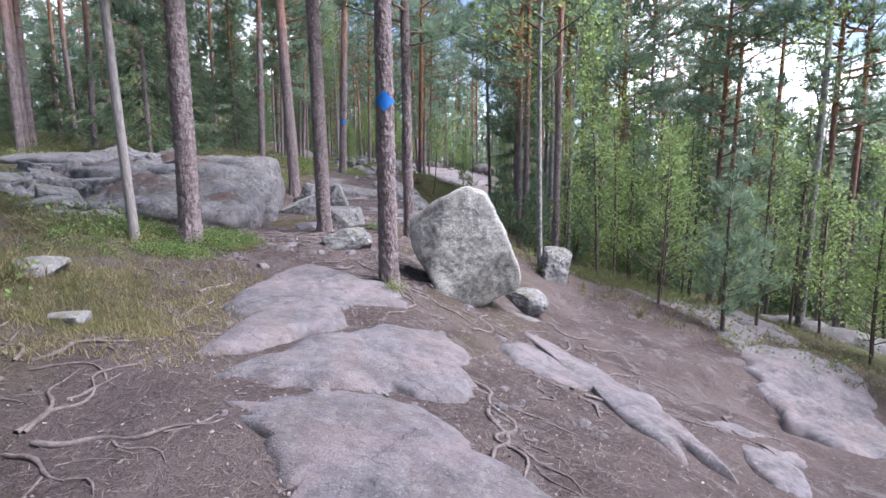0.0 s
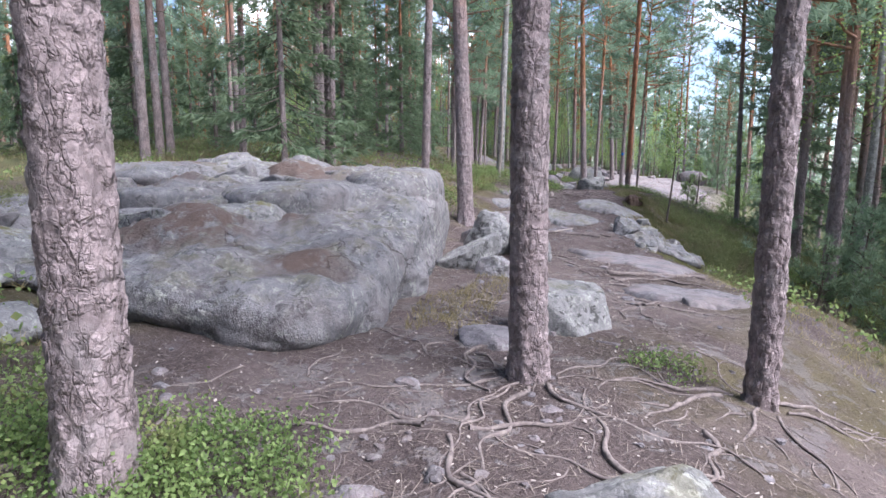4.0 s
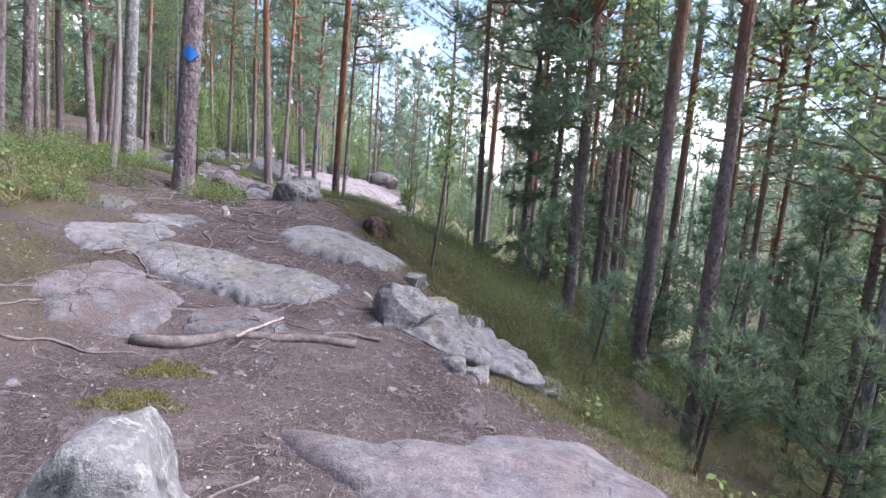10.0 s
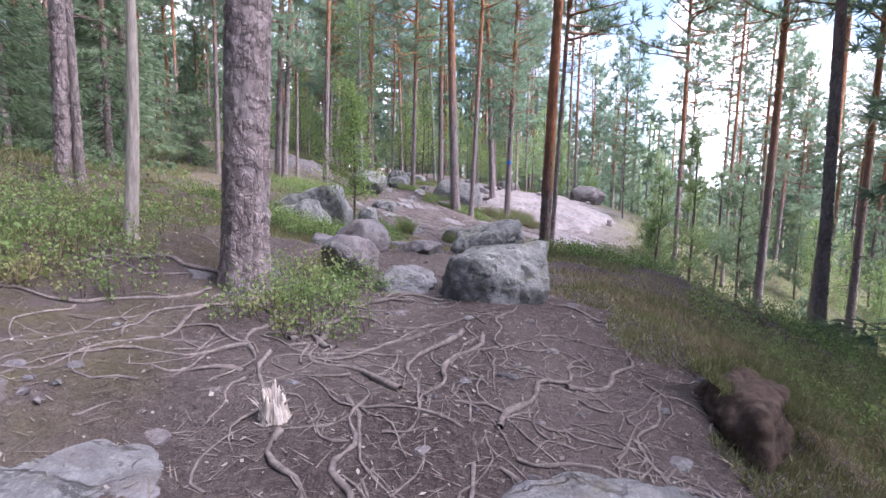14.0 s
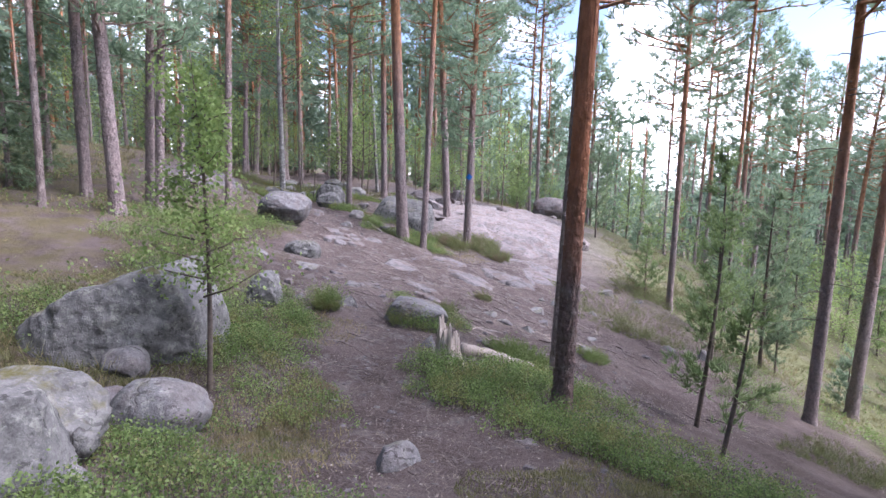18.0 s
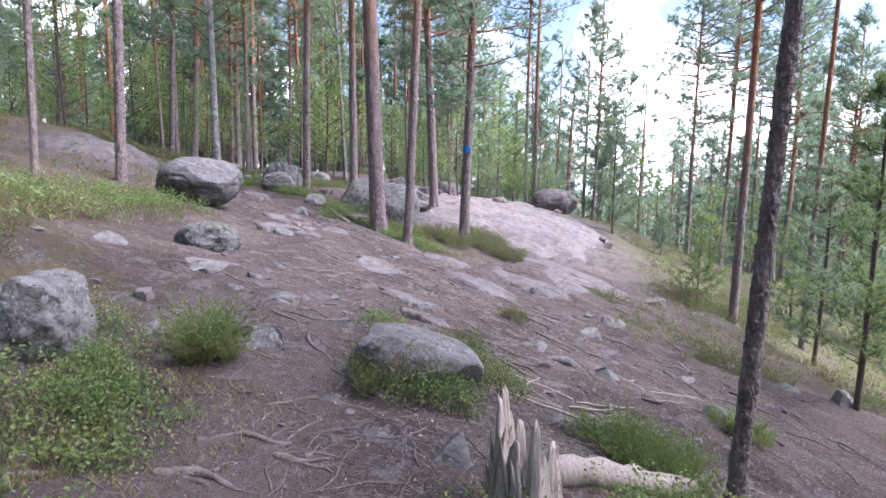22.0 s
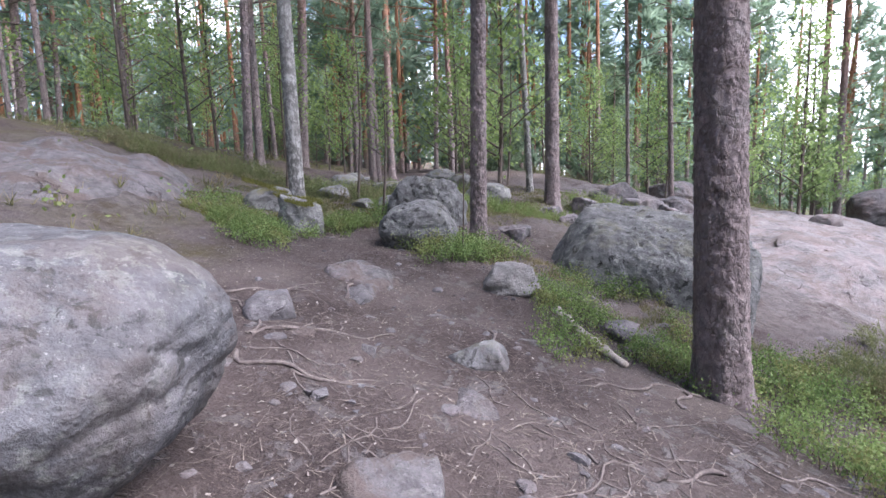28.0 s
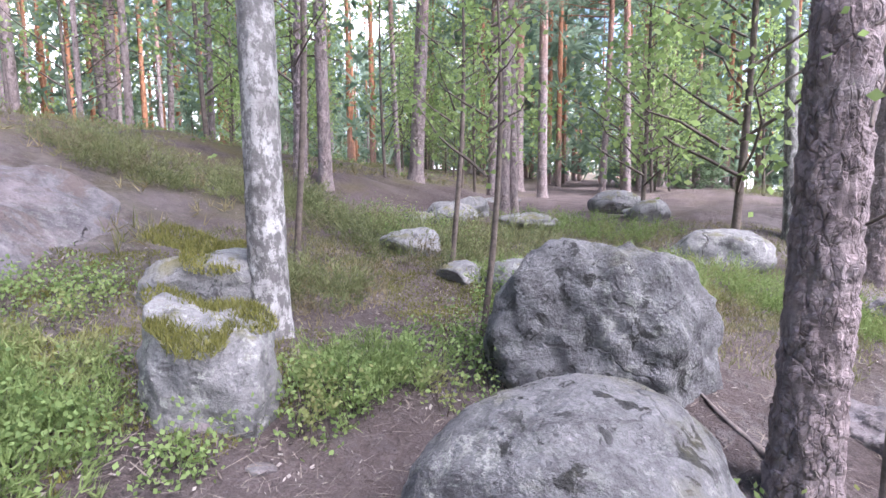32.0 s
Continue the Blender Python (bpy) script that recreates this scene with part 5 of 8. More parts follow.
ledge("bedrock", ((-5.0, 37.8), (-4.91, 37.89), (-4.67, 37.77), (-4.51, 37.71), (-4.69, 37.5), (-4.93, 37.48)), 0.030, ROCK_BROKEN, "cracked pale granite slab flush with the path", 14, seed=36, rough=0.03, ragged=0.08)
ledge("bedrock", ((-5.22, 38.9), (-5.0, 39.04), (-4.9, 38.88), (-5.09, 38.7)), 0.030, ROCK_BROKEN, "cracked pale granite slab flush with the path", 14, seed=37, rough=0.03, ragged=0.08)
ledge("bedrock", ((-5.02, 38.49), (-4.86, 38.64), (-4.8, 38.35), (-4.89, 38.13), (-4.97, 38.21)), 0.030, ROCK_BROKEN, "cracked pale granite slab flush with the path", 14, seed=38, rough=0.03, ragged=0.08)
ledge("bedrock", ((-5.64, 37.61), (-5.49, 37.62), (-5.43, 37.49), (-5.5, 37.39)), 0.030, ROCK_BROKEN, "cracked pale granite slab flush with the path", 14, seed=39, rough=0.03, ragged=0.08)
ledge("bedrock", ((-5.52, 38.1), (-5.2, 38.35), (-5.0, 38.3), (-5.05, 38.12), (-5.3, 38.12)), 0.030, ROCK_BROKEN, "cracked pale granite slab flush with the path", 14, seed=50, rough=0.03, ragged=0.08)
ledge("bedrock", ((-2.70, 38.95), (-2.26, 39.20), (-1.67, 39.0), (-2.06, 38.54), (-2.69, 38.56)), 0.07, ROCK_BROKEN, "grey granite rib on the slope", 10, seed=21)
ledge("bedrock", ((-3.43, 34.98), (-3.16, 34.9), (-2.82, 34.72), (-2.56, 34.7), (-2.69, 34.49), (-2.98, 34.48), (-3.26, 34.59)), 0.060, ROCK_BROKEN, "pale granite rib on the trodden slope", 12, seed=22, rough=0.04, ragged=0.08)
ledge("bedrock", ((-2.41, 37.83), (-1.79, 37.8), (-1.17, 37.72), (-1.05, 37.38), (-1.78, 36.64), (-2.14, 37.18)), 0.070, ROCK_BROKEN, "pale granite rib on the trodden slope", 12, seed=24, rough=0.04, ragged=0.08)
ledge("bedrock", ((-3.82, 36.66), (-3.46, 37.43), (-3.2, 36.78), (-3.28, 36.05), (-3.66, 35.97)), 0.050, ROCK_BROKEN, "pale granite rib on the trodden slope", 12, seed=51, rough=0.04, ragged=0.08)
ledge("bedrock", ((-3.15, 34.28), (-2.92, 34.26), (-2.7, 34.21), (-2.56, 33.83), (-2.69, 33.73), (-2.92, 33.98)), 0.050, ROCK_BROKEN, "pale granite rib on the trodden slope", 12, seed=52, rough=0.04, ragged=0.08)
ledge("bedrock", ((-1.15, 39.77), (-0.26, 39.4), (0.26, 38.33), (0.28, 38.0), (-0.66, 38.25)), 0.080, ROCK_BROKEN, "pale granite rib on the trodden slope", 12, seed=53, rough=0.04, ragged=0.08)
ledge("bedrock", ((-0.49, 41.47), (1.64, 42.19), (2.68, 40.66), (1.39, 39.48), (-0.22, 39.24)), 0.08, ROCK_BROKEN, "grey granite shoulder on the slope", 10, seed=25)
ledge("bedrock", ((-6.98, 41.33), (-7.09, 41.76), (-6.92, 42.0), (-6.54, 41.75), (-6.38, 41.39), (-6.43, 41.13), (-6.43, 41.0), (-6.54, 41.01), (-6.71, 41.26), (-6.82, 41.19)), 0.07, ROCK_BROKEN, "cracked grey rock standing out of the path", 10, seed=54, rough=0.06, ragged=0.08)
ledge("bedrock", ((-3.66, 25.55), (-3.7, 26.3), (-3.5, 26.4), (-3.02, 25.78), (-3.15, 25.6), (-3.48, 25.75)), 0.035, ROCK_SLAB, "flat grey stepping stone in the path", 12, seed=55, rough=0.03, ragged=0.07)
ledge("bedrock", ((-3.62, 24.83), (-3.55, 25.12), (-3.44, 25.23), (-3.24, 25.02), (-3.14, 24.81), (-3.35, 24.66), (-3.55, 24.72)), 0.045, ROCK_SLAB, "flat grey stepping stone in the path", 12, seed=56, rough=0.03, ragged=0.07)
ledge("bedrock", ((-3.9, 25.63), (-3.8, 25.93), (-3.6, 25.65), (-3.7, 25.39)), 0.03, ROCK_SLAB, "flat grey stepping stone in the path", 12, seed=57, rough=0.03, ragged=0.07)
ledge("bedrock", ((-4.4, 24.25), (-4.45, 24.53), (-4.31, 24.6), (-3.98, 24.36), (-3.89, 24.13), (-4.21, 24.02)), 0.05, ROCK_SLAB, "flat grey stepping stone in the path", 12, seed=58, rough=0.03, ragged=0.07)
ledge("bedrock", ((-12.2, 42.25), (-11.84, 43.83), (-10.51, 44.2), (-9.7, 43.41), (-9.66, 42.19), (-10.01, 41.28), (-11.5, 41.3)), 0.13, ROCK_BROKEN, "wide dome of bare pale granite strewn with twigs", 4, seed=26, rough=0.07)
ledge("bedrock", ((-2.6, 46.0), (-1.5, 50.5), (1.0, 52.6), (3.6, 51.6), (4.6, 48.0), (3.0, 44.6), (0.5, 43.2), (-1.6, 44.0)), 0.3, ROCK_PALE, "wide pale granite hillside strewn with needles", 3.2, seed=27, rough=0.06)

# the tall outcrop beside the path: one great mass that rises along the path, slabs lying on it
crag("outcrop", ((-7.2, 9.0), (-5.4, 8.75), (-4.4, 8.6), (-3.75, 8.75), (-3.42, 9.2), (-3.42, 9.9), (-3.58, 10.7), (-3.8, 11.8), (-4.02, 12.8), (-4.12, 13.6), (-4.2, 14.3), (-4.7, 15.0), (-6.4, 15.6), (-8.6, 14.8), (-9.4, 12.4), (-8.8, 10.2)),
     lambda x, y: 1.38 + 0.135 * np.clip(y - 9.4, -1, 5.2) - 0.10 * np.clip(x + 5.0, 0, 1.6) + 0.06 * np.clip(-x - 5.5, 0, 3) + 0.2 * np.clip((-x - 4.4) / 1.5, 0, 1) * np.round(2.5 * fractal(x * 0.9, y * 0.9, 0, 3, 77)) / 2.5 - 0.12 * np.exp(-((x + 4.05) / 0.5) ** 2 - ((y - 9.55) / 0.42) ** 2),
     ROCK_OUTCROP, "tall bulging grey granite outcrop with dark streaks, undercut at its foot", 0.42, 0.025, 5.0, ((-4.05, 9.6, 0.62, 0.42), (-4.9, 10.7, 0.5, 0.25), (-5.6, 9.9, 1.2, 0.6), (-4.75, 13.5, 0.5, 0.6), (-6.4, 13.0, 1.2, 1.1), (-7.4, 11.6, 1.0, 0.9)), 280, 0.12, 41)
crag("outcrop", ((-5.95, 11.0), (-5.2, 10.75), (-4.75, 11.15), (-4.62, 11.7), (-4.85, 12.4), (-5.6, 12.6), (-6.2, 12.0)), lambda x, y: 1.9 + 0.05 * (y - 11.5) + 0 * x, ROCK_OUTCROP, "rounded granite slab lying on the outcrop above a dark crack", 0.55, 0.2, 6.0, ((-5.6, 12.3, 0.5, 0.4),), 150, 0.035, 43)
crag("outcrop", ((-5.2, 12.75), (-4.6, 12.2), (-4.22, 12.75), (-4.2, 13.6), (-4.35, 14.3), (-5.0, 14.6), (-5.6, 13.8)), lambda x, y: 2.06 + 0.035 * (y - 13.0) + 0 * x, ROCK_OUTCROP, "upper granite block of the outcrop with moss on its back", 0.5, 0.06, 5.0, ((-4.9, 13.3, 0.4, 0.5),), 150, 0.035, 44)
crag("outcrop", ((-7.3, 10.7), (-6.6, 10.35), (-6.15, 10.7), (-6.2, 11.3), (-6.9, 11.6), (-7.4, 11.3)), lambda x, y: 1.86 + 0 * x, ROCK_OUTCROP, "low granite slab among lodged earth on the outcrop", 0.5, 0.15, 6.0, (), 120, 0.03, 45)
crag("outcrop", ((-9.3, 11.8), (-8.0, 11.4), (-7.2, 12.4), (-7.0, 14.2), (-8.0, 15.4), (-9.8, 14.8), (-10.6, 13.0)), lambda x, y: 2.2 + 0.02 * (y - 13) + 0 * x, ROCK_OUTCROP, "mossy granite back of the outcrop", 0.4, 0.05, 3.0, ((-8.2, 13.0, 1.0, 1.2),), 140, 0.06, 46)
# ---------------------------------------------------------------- the trees along the path
grow("pine", -3.43, 7.24, 0.138, (0.004, 0.001), 1, fine=True, bare=True)
grow("pine", -2.03, 9.10, 0.123, (-0.012, 0.000), 2, fine=True, bare=True)
grow("pine", -0.66, 6.29, 0.112, (0.0, 0.004), 3, fine=True, bare=True)
grow("pine", -0.62, 9.47, 0.092, (0.000, 0.000), 4, fine=True, bare=True)
grow("pine", -4.54, 16.53, 0.163, (-0.030, -0.010), 0, fine=True, bare=True)
grow("pine", -4.02, 21.7, 0.148, (0.046, -0.002), 1, fine=True, bare=True)
grow("pine", -6.55, 22.15, 0.055, (0.055, -0.002), 2)
grow("pine", -6.78, 23.55, 0.081, (0.038, -0.001), 3, fine=True, bare=True)
grow("pine", -6.65, 23.62, 0.048, (0.008, -0.000), 4)
grow("pine", -1.27, 29.06, 0.112, (0.024, 0.001), 0, fine=True, red=True, bare=True)
grow("pine", 5.67, 24.87, 0.106, (0.006, -0.001), 1)
grow("pine", 2.24, 25.99, 0.081, (-0.028, -0.001), 2, fine=True, bare=True)
grow("pine", 5.15, 24.49, 0.136, (0.008, 0.000), 3)
grow("pine", 3.05, 22.42, 0.125, (0.000, 0.000), 4, fine=True, bare=True)
grow("birch", 4.26, 21.88, 0.120, (-0.015, -0.003), 0)
grow("pine", 7.21, 24.84, 0.118, (0.008, 0.004), 1)
grow("pine", -10.52, 34.10, 0.072, (0.019, 0.001), 2)
grow("pine", -10.81, 35.96, 0.123, (0.000, 0.000), 3, fine=True, bare=True)
grow("pine", -9.34, 34.63, 0.150, (-0.039, -0.002), 4, fine=True, bare=True)
grow("pine", -9.31, 36.27, 0.098, (0.058, 0.002), 0, fine=True, bare=True)
grow("pine", -3.72, 41.10, 0.195, (-0.039, 0.000), 1, fine=True, bare=True)
grow("pine", -2.10, 45.98, 0.155, (-0.049, 0.000), 2, fine=True, bare=True)
grow("pine", -3.02, 39.95, 0.099, (0.036, -0.000), 3, fine=True, bare=True)
grow("pine", -1.50, 42.30, 0.136, (0.023, -0.000), 4, fine=True, bare=True)
grow("pine", 5.20, 33.76, 0.127, (0.007, 0.000), 0)
grow("pine", 8.14, 36.22, 0.152, (0.008, 0.003), 1)
grow("pine", -0.87, 31.23, 0.058, (0.035, -0.004), 2, fine=True, bare=True)
grow("pine", 5.40, 41.06, 0.110, (-0.005, -0.003), 3)
grow("pine", -9.63, 36.48, 0.109, (0.051, -0.003), 4, fine=True, bare=True)
grow("pine", -9.35, 37.67, 0.061, (0.018, -0.001), 0)
grow("pine", -8.80, 39.36, 0.100, (0.032, -0.002), 1, fine=True, bare=True)
grow("pine", -5.90, 43.71, 0.107, (0.016, 0.005), 2, fine=True, bare=True)
grow("pine", -4.92, 47.69, 0.143, (-0.007, -0.002), 3, fine=True, bare=True)
grow("pine", -10.88, 47.26, 0.090, (0.000, 0.000), 4)
grow("pine", -8.93, 49.17, 0.066, (-0.017, -0.005), 0)
grow("birch", -5.41, 49.54, 0.082, (-0.062, -0.019), 1)
grow("pine", -1.89, 51.56, 0.074, (-0.050, -0.015), 2)
grow("pine", 0.36, 57.13, 0.089, (-0.018, -0.005), 3)
grow("pine", -1.27, 49.93, 0.049, (-0.046, -0.014), 4)
grow("pine", -2.98, 51.39, 0.053, (-0.034, -0.010), 0)
grow("pine", 7.36, 41.07, 0.075, (0.008, -0.013), 1)
grow("pine", 9.34, 50.68, 0.078, (0.005, -0.002), 2)
grow("pine", 11.58, 51.87, 0.084, (0.006, -0.003), 3)
grow("pine", 13.29, 47.10, 0.068, (0.009, -0.009), 4)
grow("pine", -0.69, 50.40, 0.079, (-0.003, 0.000), 0)
grow("pine", -8.99, 48.92, 0.074, (0.014, -0.002), 1)
grow("pine", -10.84, 46.72, 0.087, (0.051, -0.009), 2, fine=True, bare=True)
grow("pine", 3.52, 26.05, 0.088, (0.006, -0.008), 4, fine=True, bare=True)
grow("pine", 4.46, 23.77, 0.090, (0.007, -0.009), 0, fine=True, bare=True)
grow("pine", 3.02, 19.97, 0.110, (0.008, -0.005), 1, fine=True, bare=True)
grow("pine", 7.20, 22.11, 0.083, (0.008, -0.010), 2)
grow("pine", 8.42, 22.86, 0.077, (0.010, -0.012), 3)
grow("pine", 14.52, 25.60, 0.115, (0.011, -0.014), 4)
grow("birch", 4.00, 17.16, 0.069, (0.026, -0.034), 0)
grow("birch", 8.90, 13.09, 0.107, (0.007, 0.000), 1)
grow("pine", 10.08, 14.10, 0.096, (0.009, 0.000), 2)
grow("pine", 11.32, 15.10, 0.096, (0.006, 0.000), 3)
grow("pine", 8.16, 16.11, 0.102, (0.011, 0.000), 4)
grow("birch", 2.00, 11.07, 0.055, (0.005, 0.000), 0)
grow("pine", 2.73, 13.08, 0.083, (0.004, 0.000), 1, fine=True, bare=True)
grow("pine", 2.52, 18.12, 0.091, (0.005, 0.000), 2, fine=True, bare=True)
grow("pine", 7.55, 29.64, 0.102, (0.000, -0.000), 3)
grow("pine", 6.28, 54.30, 0.088, (0.007, -0.006), 4)
grow("pine", 3.00, 54.85, 0.099, (0.006, -0.002), 0)
grow("pine", 3.44, 54.77, 0.110, (0.006, -0.001), 1)
grow("pine", -11.79, 51.20, 0.148, (0.030, -0.005), 2)
grow("pine", 24.64, 59.64, 0.160, (0.008, -0.003), 3)
grow("pine", -10.72, 52.67, 0.096, (0.014, 0.004), 4)
grow("pine", -6.12, 18.39, 0.102, (0.029, 0.009), 0, fine=True, bare=True)
grow("pine", -8.74, 17.84, 0.095, (0.006, 0.001), 1, fine=True, bare=True)
grow("pine", -8.42, 17.92, 0.080, (0.027, 0.006), 2)
grow("pine", -12.39, 16.00, 0.117, (0.012, 0.003), 3)
grow("pine", -13.98, 15.65, 0.123, (0.024, 0.005), 4)
grow("pine", -15.33, 16.38, 0.095, (-0.006, -0.001), 0)
grow("pine", -8.61, 18.11, 0.115, (0.015, 0.000), 1, fine=True, bare=True)
grow("pine", -13.05, 17.10, 0.109, (0.015, 0.000), 2)
grow("pine", -12.83, 20.12, 0.110, (0.009, 0.000), 3)
grow("pine", -17.48, 18.44, 0.123, (0.043, 0.014), 4)
grow("pine", -13.25, 17.65, 0.107, (0.009, 0.003), 0)
grow("pine", -9.78, 19.80, 0.102, (0.014, 0.005), 1)
grow("pine", -18.18, 49.36, 0.090, (0.000, 0.000), 2)
grow("pine", -18.18, 48.30, 0.059, (0.000, 0.000), 3)
grow("pine", -19.23, 49.57, 0.131, (0.005, 0.003), 4)
grow("pine", -22.55, 48.99, 0.051, (0.000, 0.000), 0)
grow("pine", -16.27, 49.97, 0.077, (0.013, 0.007), 1)
grow("pine", -9.59, 59.09, 0.109, (0.008, 0.004), 2)
grow("pine", -8.72, 58.41, 0.117, (-0.032, -0.017), 3)
grow("pine", -8.70, 60.69, 0.099, (0.032, 0.017), 4)
grow("pine", -8.23, 63.20, 0.110, (-0.005, -0.003), 0)
grow("pine", -10.67, 56.27, 0.137, (0.013, 0.007), 1)
grow("pine", -14.77, 55.28, 0.088, (-0.013, -0.007), 2)

# unseen pines added behind the start only to keep sun off its ground
grow("pine", -2.8, -1.6, 0.13, (0, 0), 0)
grow("pine", 2.3, -1.2, 0.13, (0, 0), 1)
grow("pine", 0.6, -3.4, 0.13, (0, 0), 2)
grow("pine", 4.2, 0.4, 0.13, (0, 0), 3)
grow("pine", -4.8, 0.8, 0.13, (0, 0), 4)
grow("pine", -1.4, -5.2, 0.13, (0, 0), 5)
grow("pine", 3.4, -4.2, 0.13, (0, 0), 6)
# the wood down the slope
for i, (kind, x, y, r, tall) in enumerate((("pine", 6.3, 31.6, 0.1, 0.95), ("pine", 9.6, 30.4, 0.11, 1.0),
                                           ("spruce", 8.6, 20.4, 0.1, 1.1), ("spruce", 11.2, 23.2, 0.11, 1.2), ("pine", 6.1, 18.9, 0.09, 0.9),
                                           ("pine", 9.8, 18.6, 0.1, 1.0), ("pine", 12.6, 20.7, 0.11, 1.0), ("pine", 10.6, 26.6, 0.1, 1.05),
                                           ("pine", 13.2, 28.3, 0.12, 1.0), ("spruce", 6.9, 26.6, 0.09, 1.0))):
    grow(kind, x, y, r, (0.006, -0.004), i, tall)
# ---------------------------------------------------------------- trees of note
foot = stand("young_pine", -3.9, 6.73, (0.0, 0.0))
part("trunk", trunk_mesh("trunk", 0.062, 9.0, GREYBARK, 5, top=0.3, flare=0.5, bend=-0.1), foot)
part("limbs", PINES[4][2], foot, Matrix.Diagonal((0.7, 0.7, 0.82, 1)))
part("crown", PINES[4][3], foot, Matrix.Diagonal((0.7, 0.7, 0.82, 1)))
tagged(foot, "thin leaning young pine with smooth grey upper bark", "pine tree", "pines of the wood")
foot = stand("dead_snag", -5.07, 22.08, (0.03, 0))
part("trunk", trunk_mesh("trunk", 0.055, 2.75, DEADWOOD, 8, top=0.45, flare=0.3, bend=0.04), foot)
tagged(foot, "broken bleached dead tree trunk without bark", "snag")
grow("birch", -5.74, 25.33, 0.14, (0.03, 0), 1, fine=True, label="birch with rough mottled grey and white bark")
grow("birch", -8.38, 43.73, 0.11, (-0.01, 0), 0, fine=True, label="birch with rough mottled bark beside mossy rocks")
grow("spruce", 3.75, 24.97, 0.1, (0.02, 0), 0)
grow("spruce", -1.4, 56.0, 0.07, (0, 0), 2)
trail_mark(-0.66, 6.29, 0.113, at(-0.63, 6.29) + 2.1, (-0.3, 2.0), 0.115)
trail_mark(-3.93, 21.7, 0.148, at(-4.02, 21.7) + 2.0, (-2.5, 10.0), 0.12)
trail_mark(-1.45, 42.3, 0.136, at(-1.5, 42.3) + 2.35, (-3.5, 30.0), 0.12)

sapling(-0.38, 20.45, 3.0, 0.7, 301, (0.05, 0), leaves=420, size=0.075, limbs=12, start=0.45, label="slim aspen sapling with large green leaves")
for k, (x, y, h) in enumerate(((3.7, 12.8, 5.2), (4.3, 13.4, 4.6), (5.0, 14.4, 6.0), (3.3, 14.8, 4.6), (6.2, 15.2, 5.4))):
    sapling(x, y, h, 0.95, 310 + k, (0.03 * (k - 2), 0.02), leaves=2000, size=0.06, limbs=26, start=0.1, label="leafy young birch at the edge of the slope")
sapling(-4.93, 28.3, 3.2, 0.66, 330, (-0.02, 0), leaves=4200, size=0.045, limbs=36, start=0.3, narrow=0.3, label="slim young birch with small light green leaves")
young_conifer(0.9, 29.5, 2.2, 0.6, 331, (0.1, 0), "sparse young pine leaning over the slope", "young_pine", 0.45, JUNIPER)
young_conifer(1.5, 31.3, 3.4, 0.6, 332, (0.06, 0), "thin young pine on the slope", "young_pine", 0.5, JUNIPER)
young_conifer(4.0, 35.6, 5.2, 1.0, 334, (0.0, 0), "small bushy pine below the path", "young_pine", 0.8, JUNIPER)
for k, (x, y, h) in enumerate(((2.0, 17.4, 1.8), (2.8, 16.6, 2.2), (2.9, 18.4, 2.6), (1.7, 19.2, 1.4), (2.3, 22.4, 1.8), (3.3, 20.3, 2.6), (4.2, 17.4, 3.0))):
    young_conifer(x, y, h, 0.95, 340 + k, (0.1, -0.05), "dark tangled juniper on the steep slope", "juniper", 0.75, SPRUCE if k < 2 else None)
for k, (x, y, h) in enumerate(((-7.4, 44.4, 2.2), (-9.0, 44.6, 3.2), (-8.2, 45.6, 2.8), (-4.9, 49.2, 3.0), (-6.0, 50.5, 3.5))):
    sapling(x, y, h, 0.6, 350 + k, (0.02, 0.02), leaves=380, size=0.045, limbs=14, start=0.45, label="thin leafy sapling among the boulders")

for k, (x, y, h) in enumerate(((5.2, 12.6, 4.2), (6.4, 14.2, 5.0), (4.8, 15.0, 3.4), (7.6, 16.4, 5.2), (6.2, 17.6, 4.0), (5.4, 19.2, 4.4), (7.0, 20.4, 5.4), (8.4, 18.6, 6.0), (5.8, 22.0, 4.6), (7.8, 23.2, 5.6), (9.4, 21.2, 6.0), (4.4, 10.8, 3.6), (6.8, 11.4, 5.0), (8.6, 13.0, 5.6), (9.8, 16.0, 6.4))):
    if k % 3 == 1 or y < 15.5:
        sapling(x, y, h, 1.1, 380 + k, (0.02, 0.01), leaves=1700, size=0.06, limbs=24, start=0.12, label="leafy young birch on the steep slope")
    else:
        young_conifer(x, y, h, 1.15, 380 + k, (0.03, 0.0), "bushy young spruce on the steep slope", "young_spruce", 0.7, SPRUCE if k % 3 else NEEDLE)

sapling(-5.95, 42.66, 2.3, 0.35, 371, (-0.03, 0), leaves=90, size=0.028, limbs=7, start=0.5, thin=0.4, label="thin bare-stemmed sapling beside a boulder")
crag("outcrop", ((-1.5, 17.5), (-1.15, 17.05), (-0.6, 17.0), (-0.1, 17.5), (0.15, 18.3), (-0.1, 18.9), (-0.6, 19.0), (-1.1, 18.5)), lambda x, y: land(x, y) + 0.05 + 0.12 * fractal(x * 2.2, y * 2.2, 0, 3, 91), ROCK, "cracked mossy granite face under the brink of the path", 0.4, 0.05, 3.0, (), 140, 0.14, 47)
for k in range(12):
    rng = np.random.default_rng(1500 + k)
    x, y, w = rng.uniform(-1.2, 0.4), rng.uniform(16.5, 18.9), rng.uniform(0.1, 0.42)
    split_stone("stone", x, y, faces_of(150 + k, w, w * 0.8, w * 0.8, rng.normal(0, 0.4), 9), ROCK if k % 3 else ROCK_MOSSY, "grey broken stone on the mossy brink", 150 + k, 0.02, rng.uniform(0, 180), w * 0.62, w * 0.5, 18, "small stones", "stone")

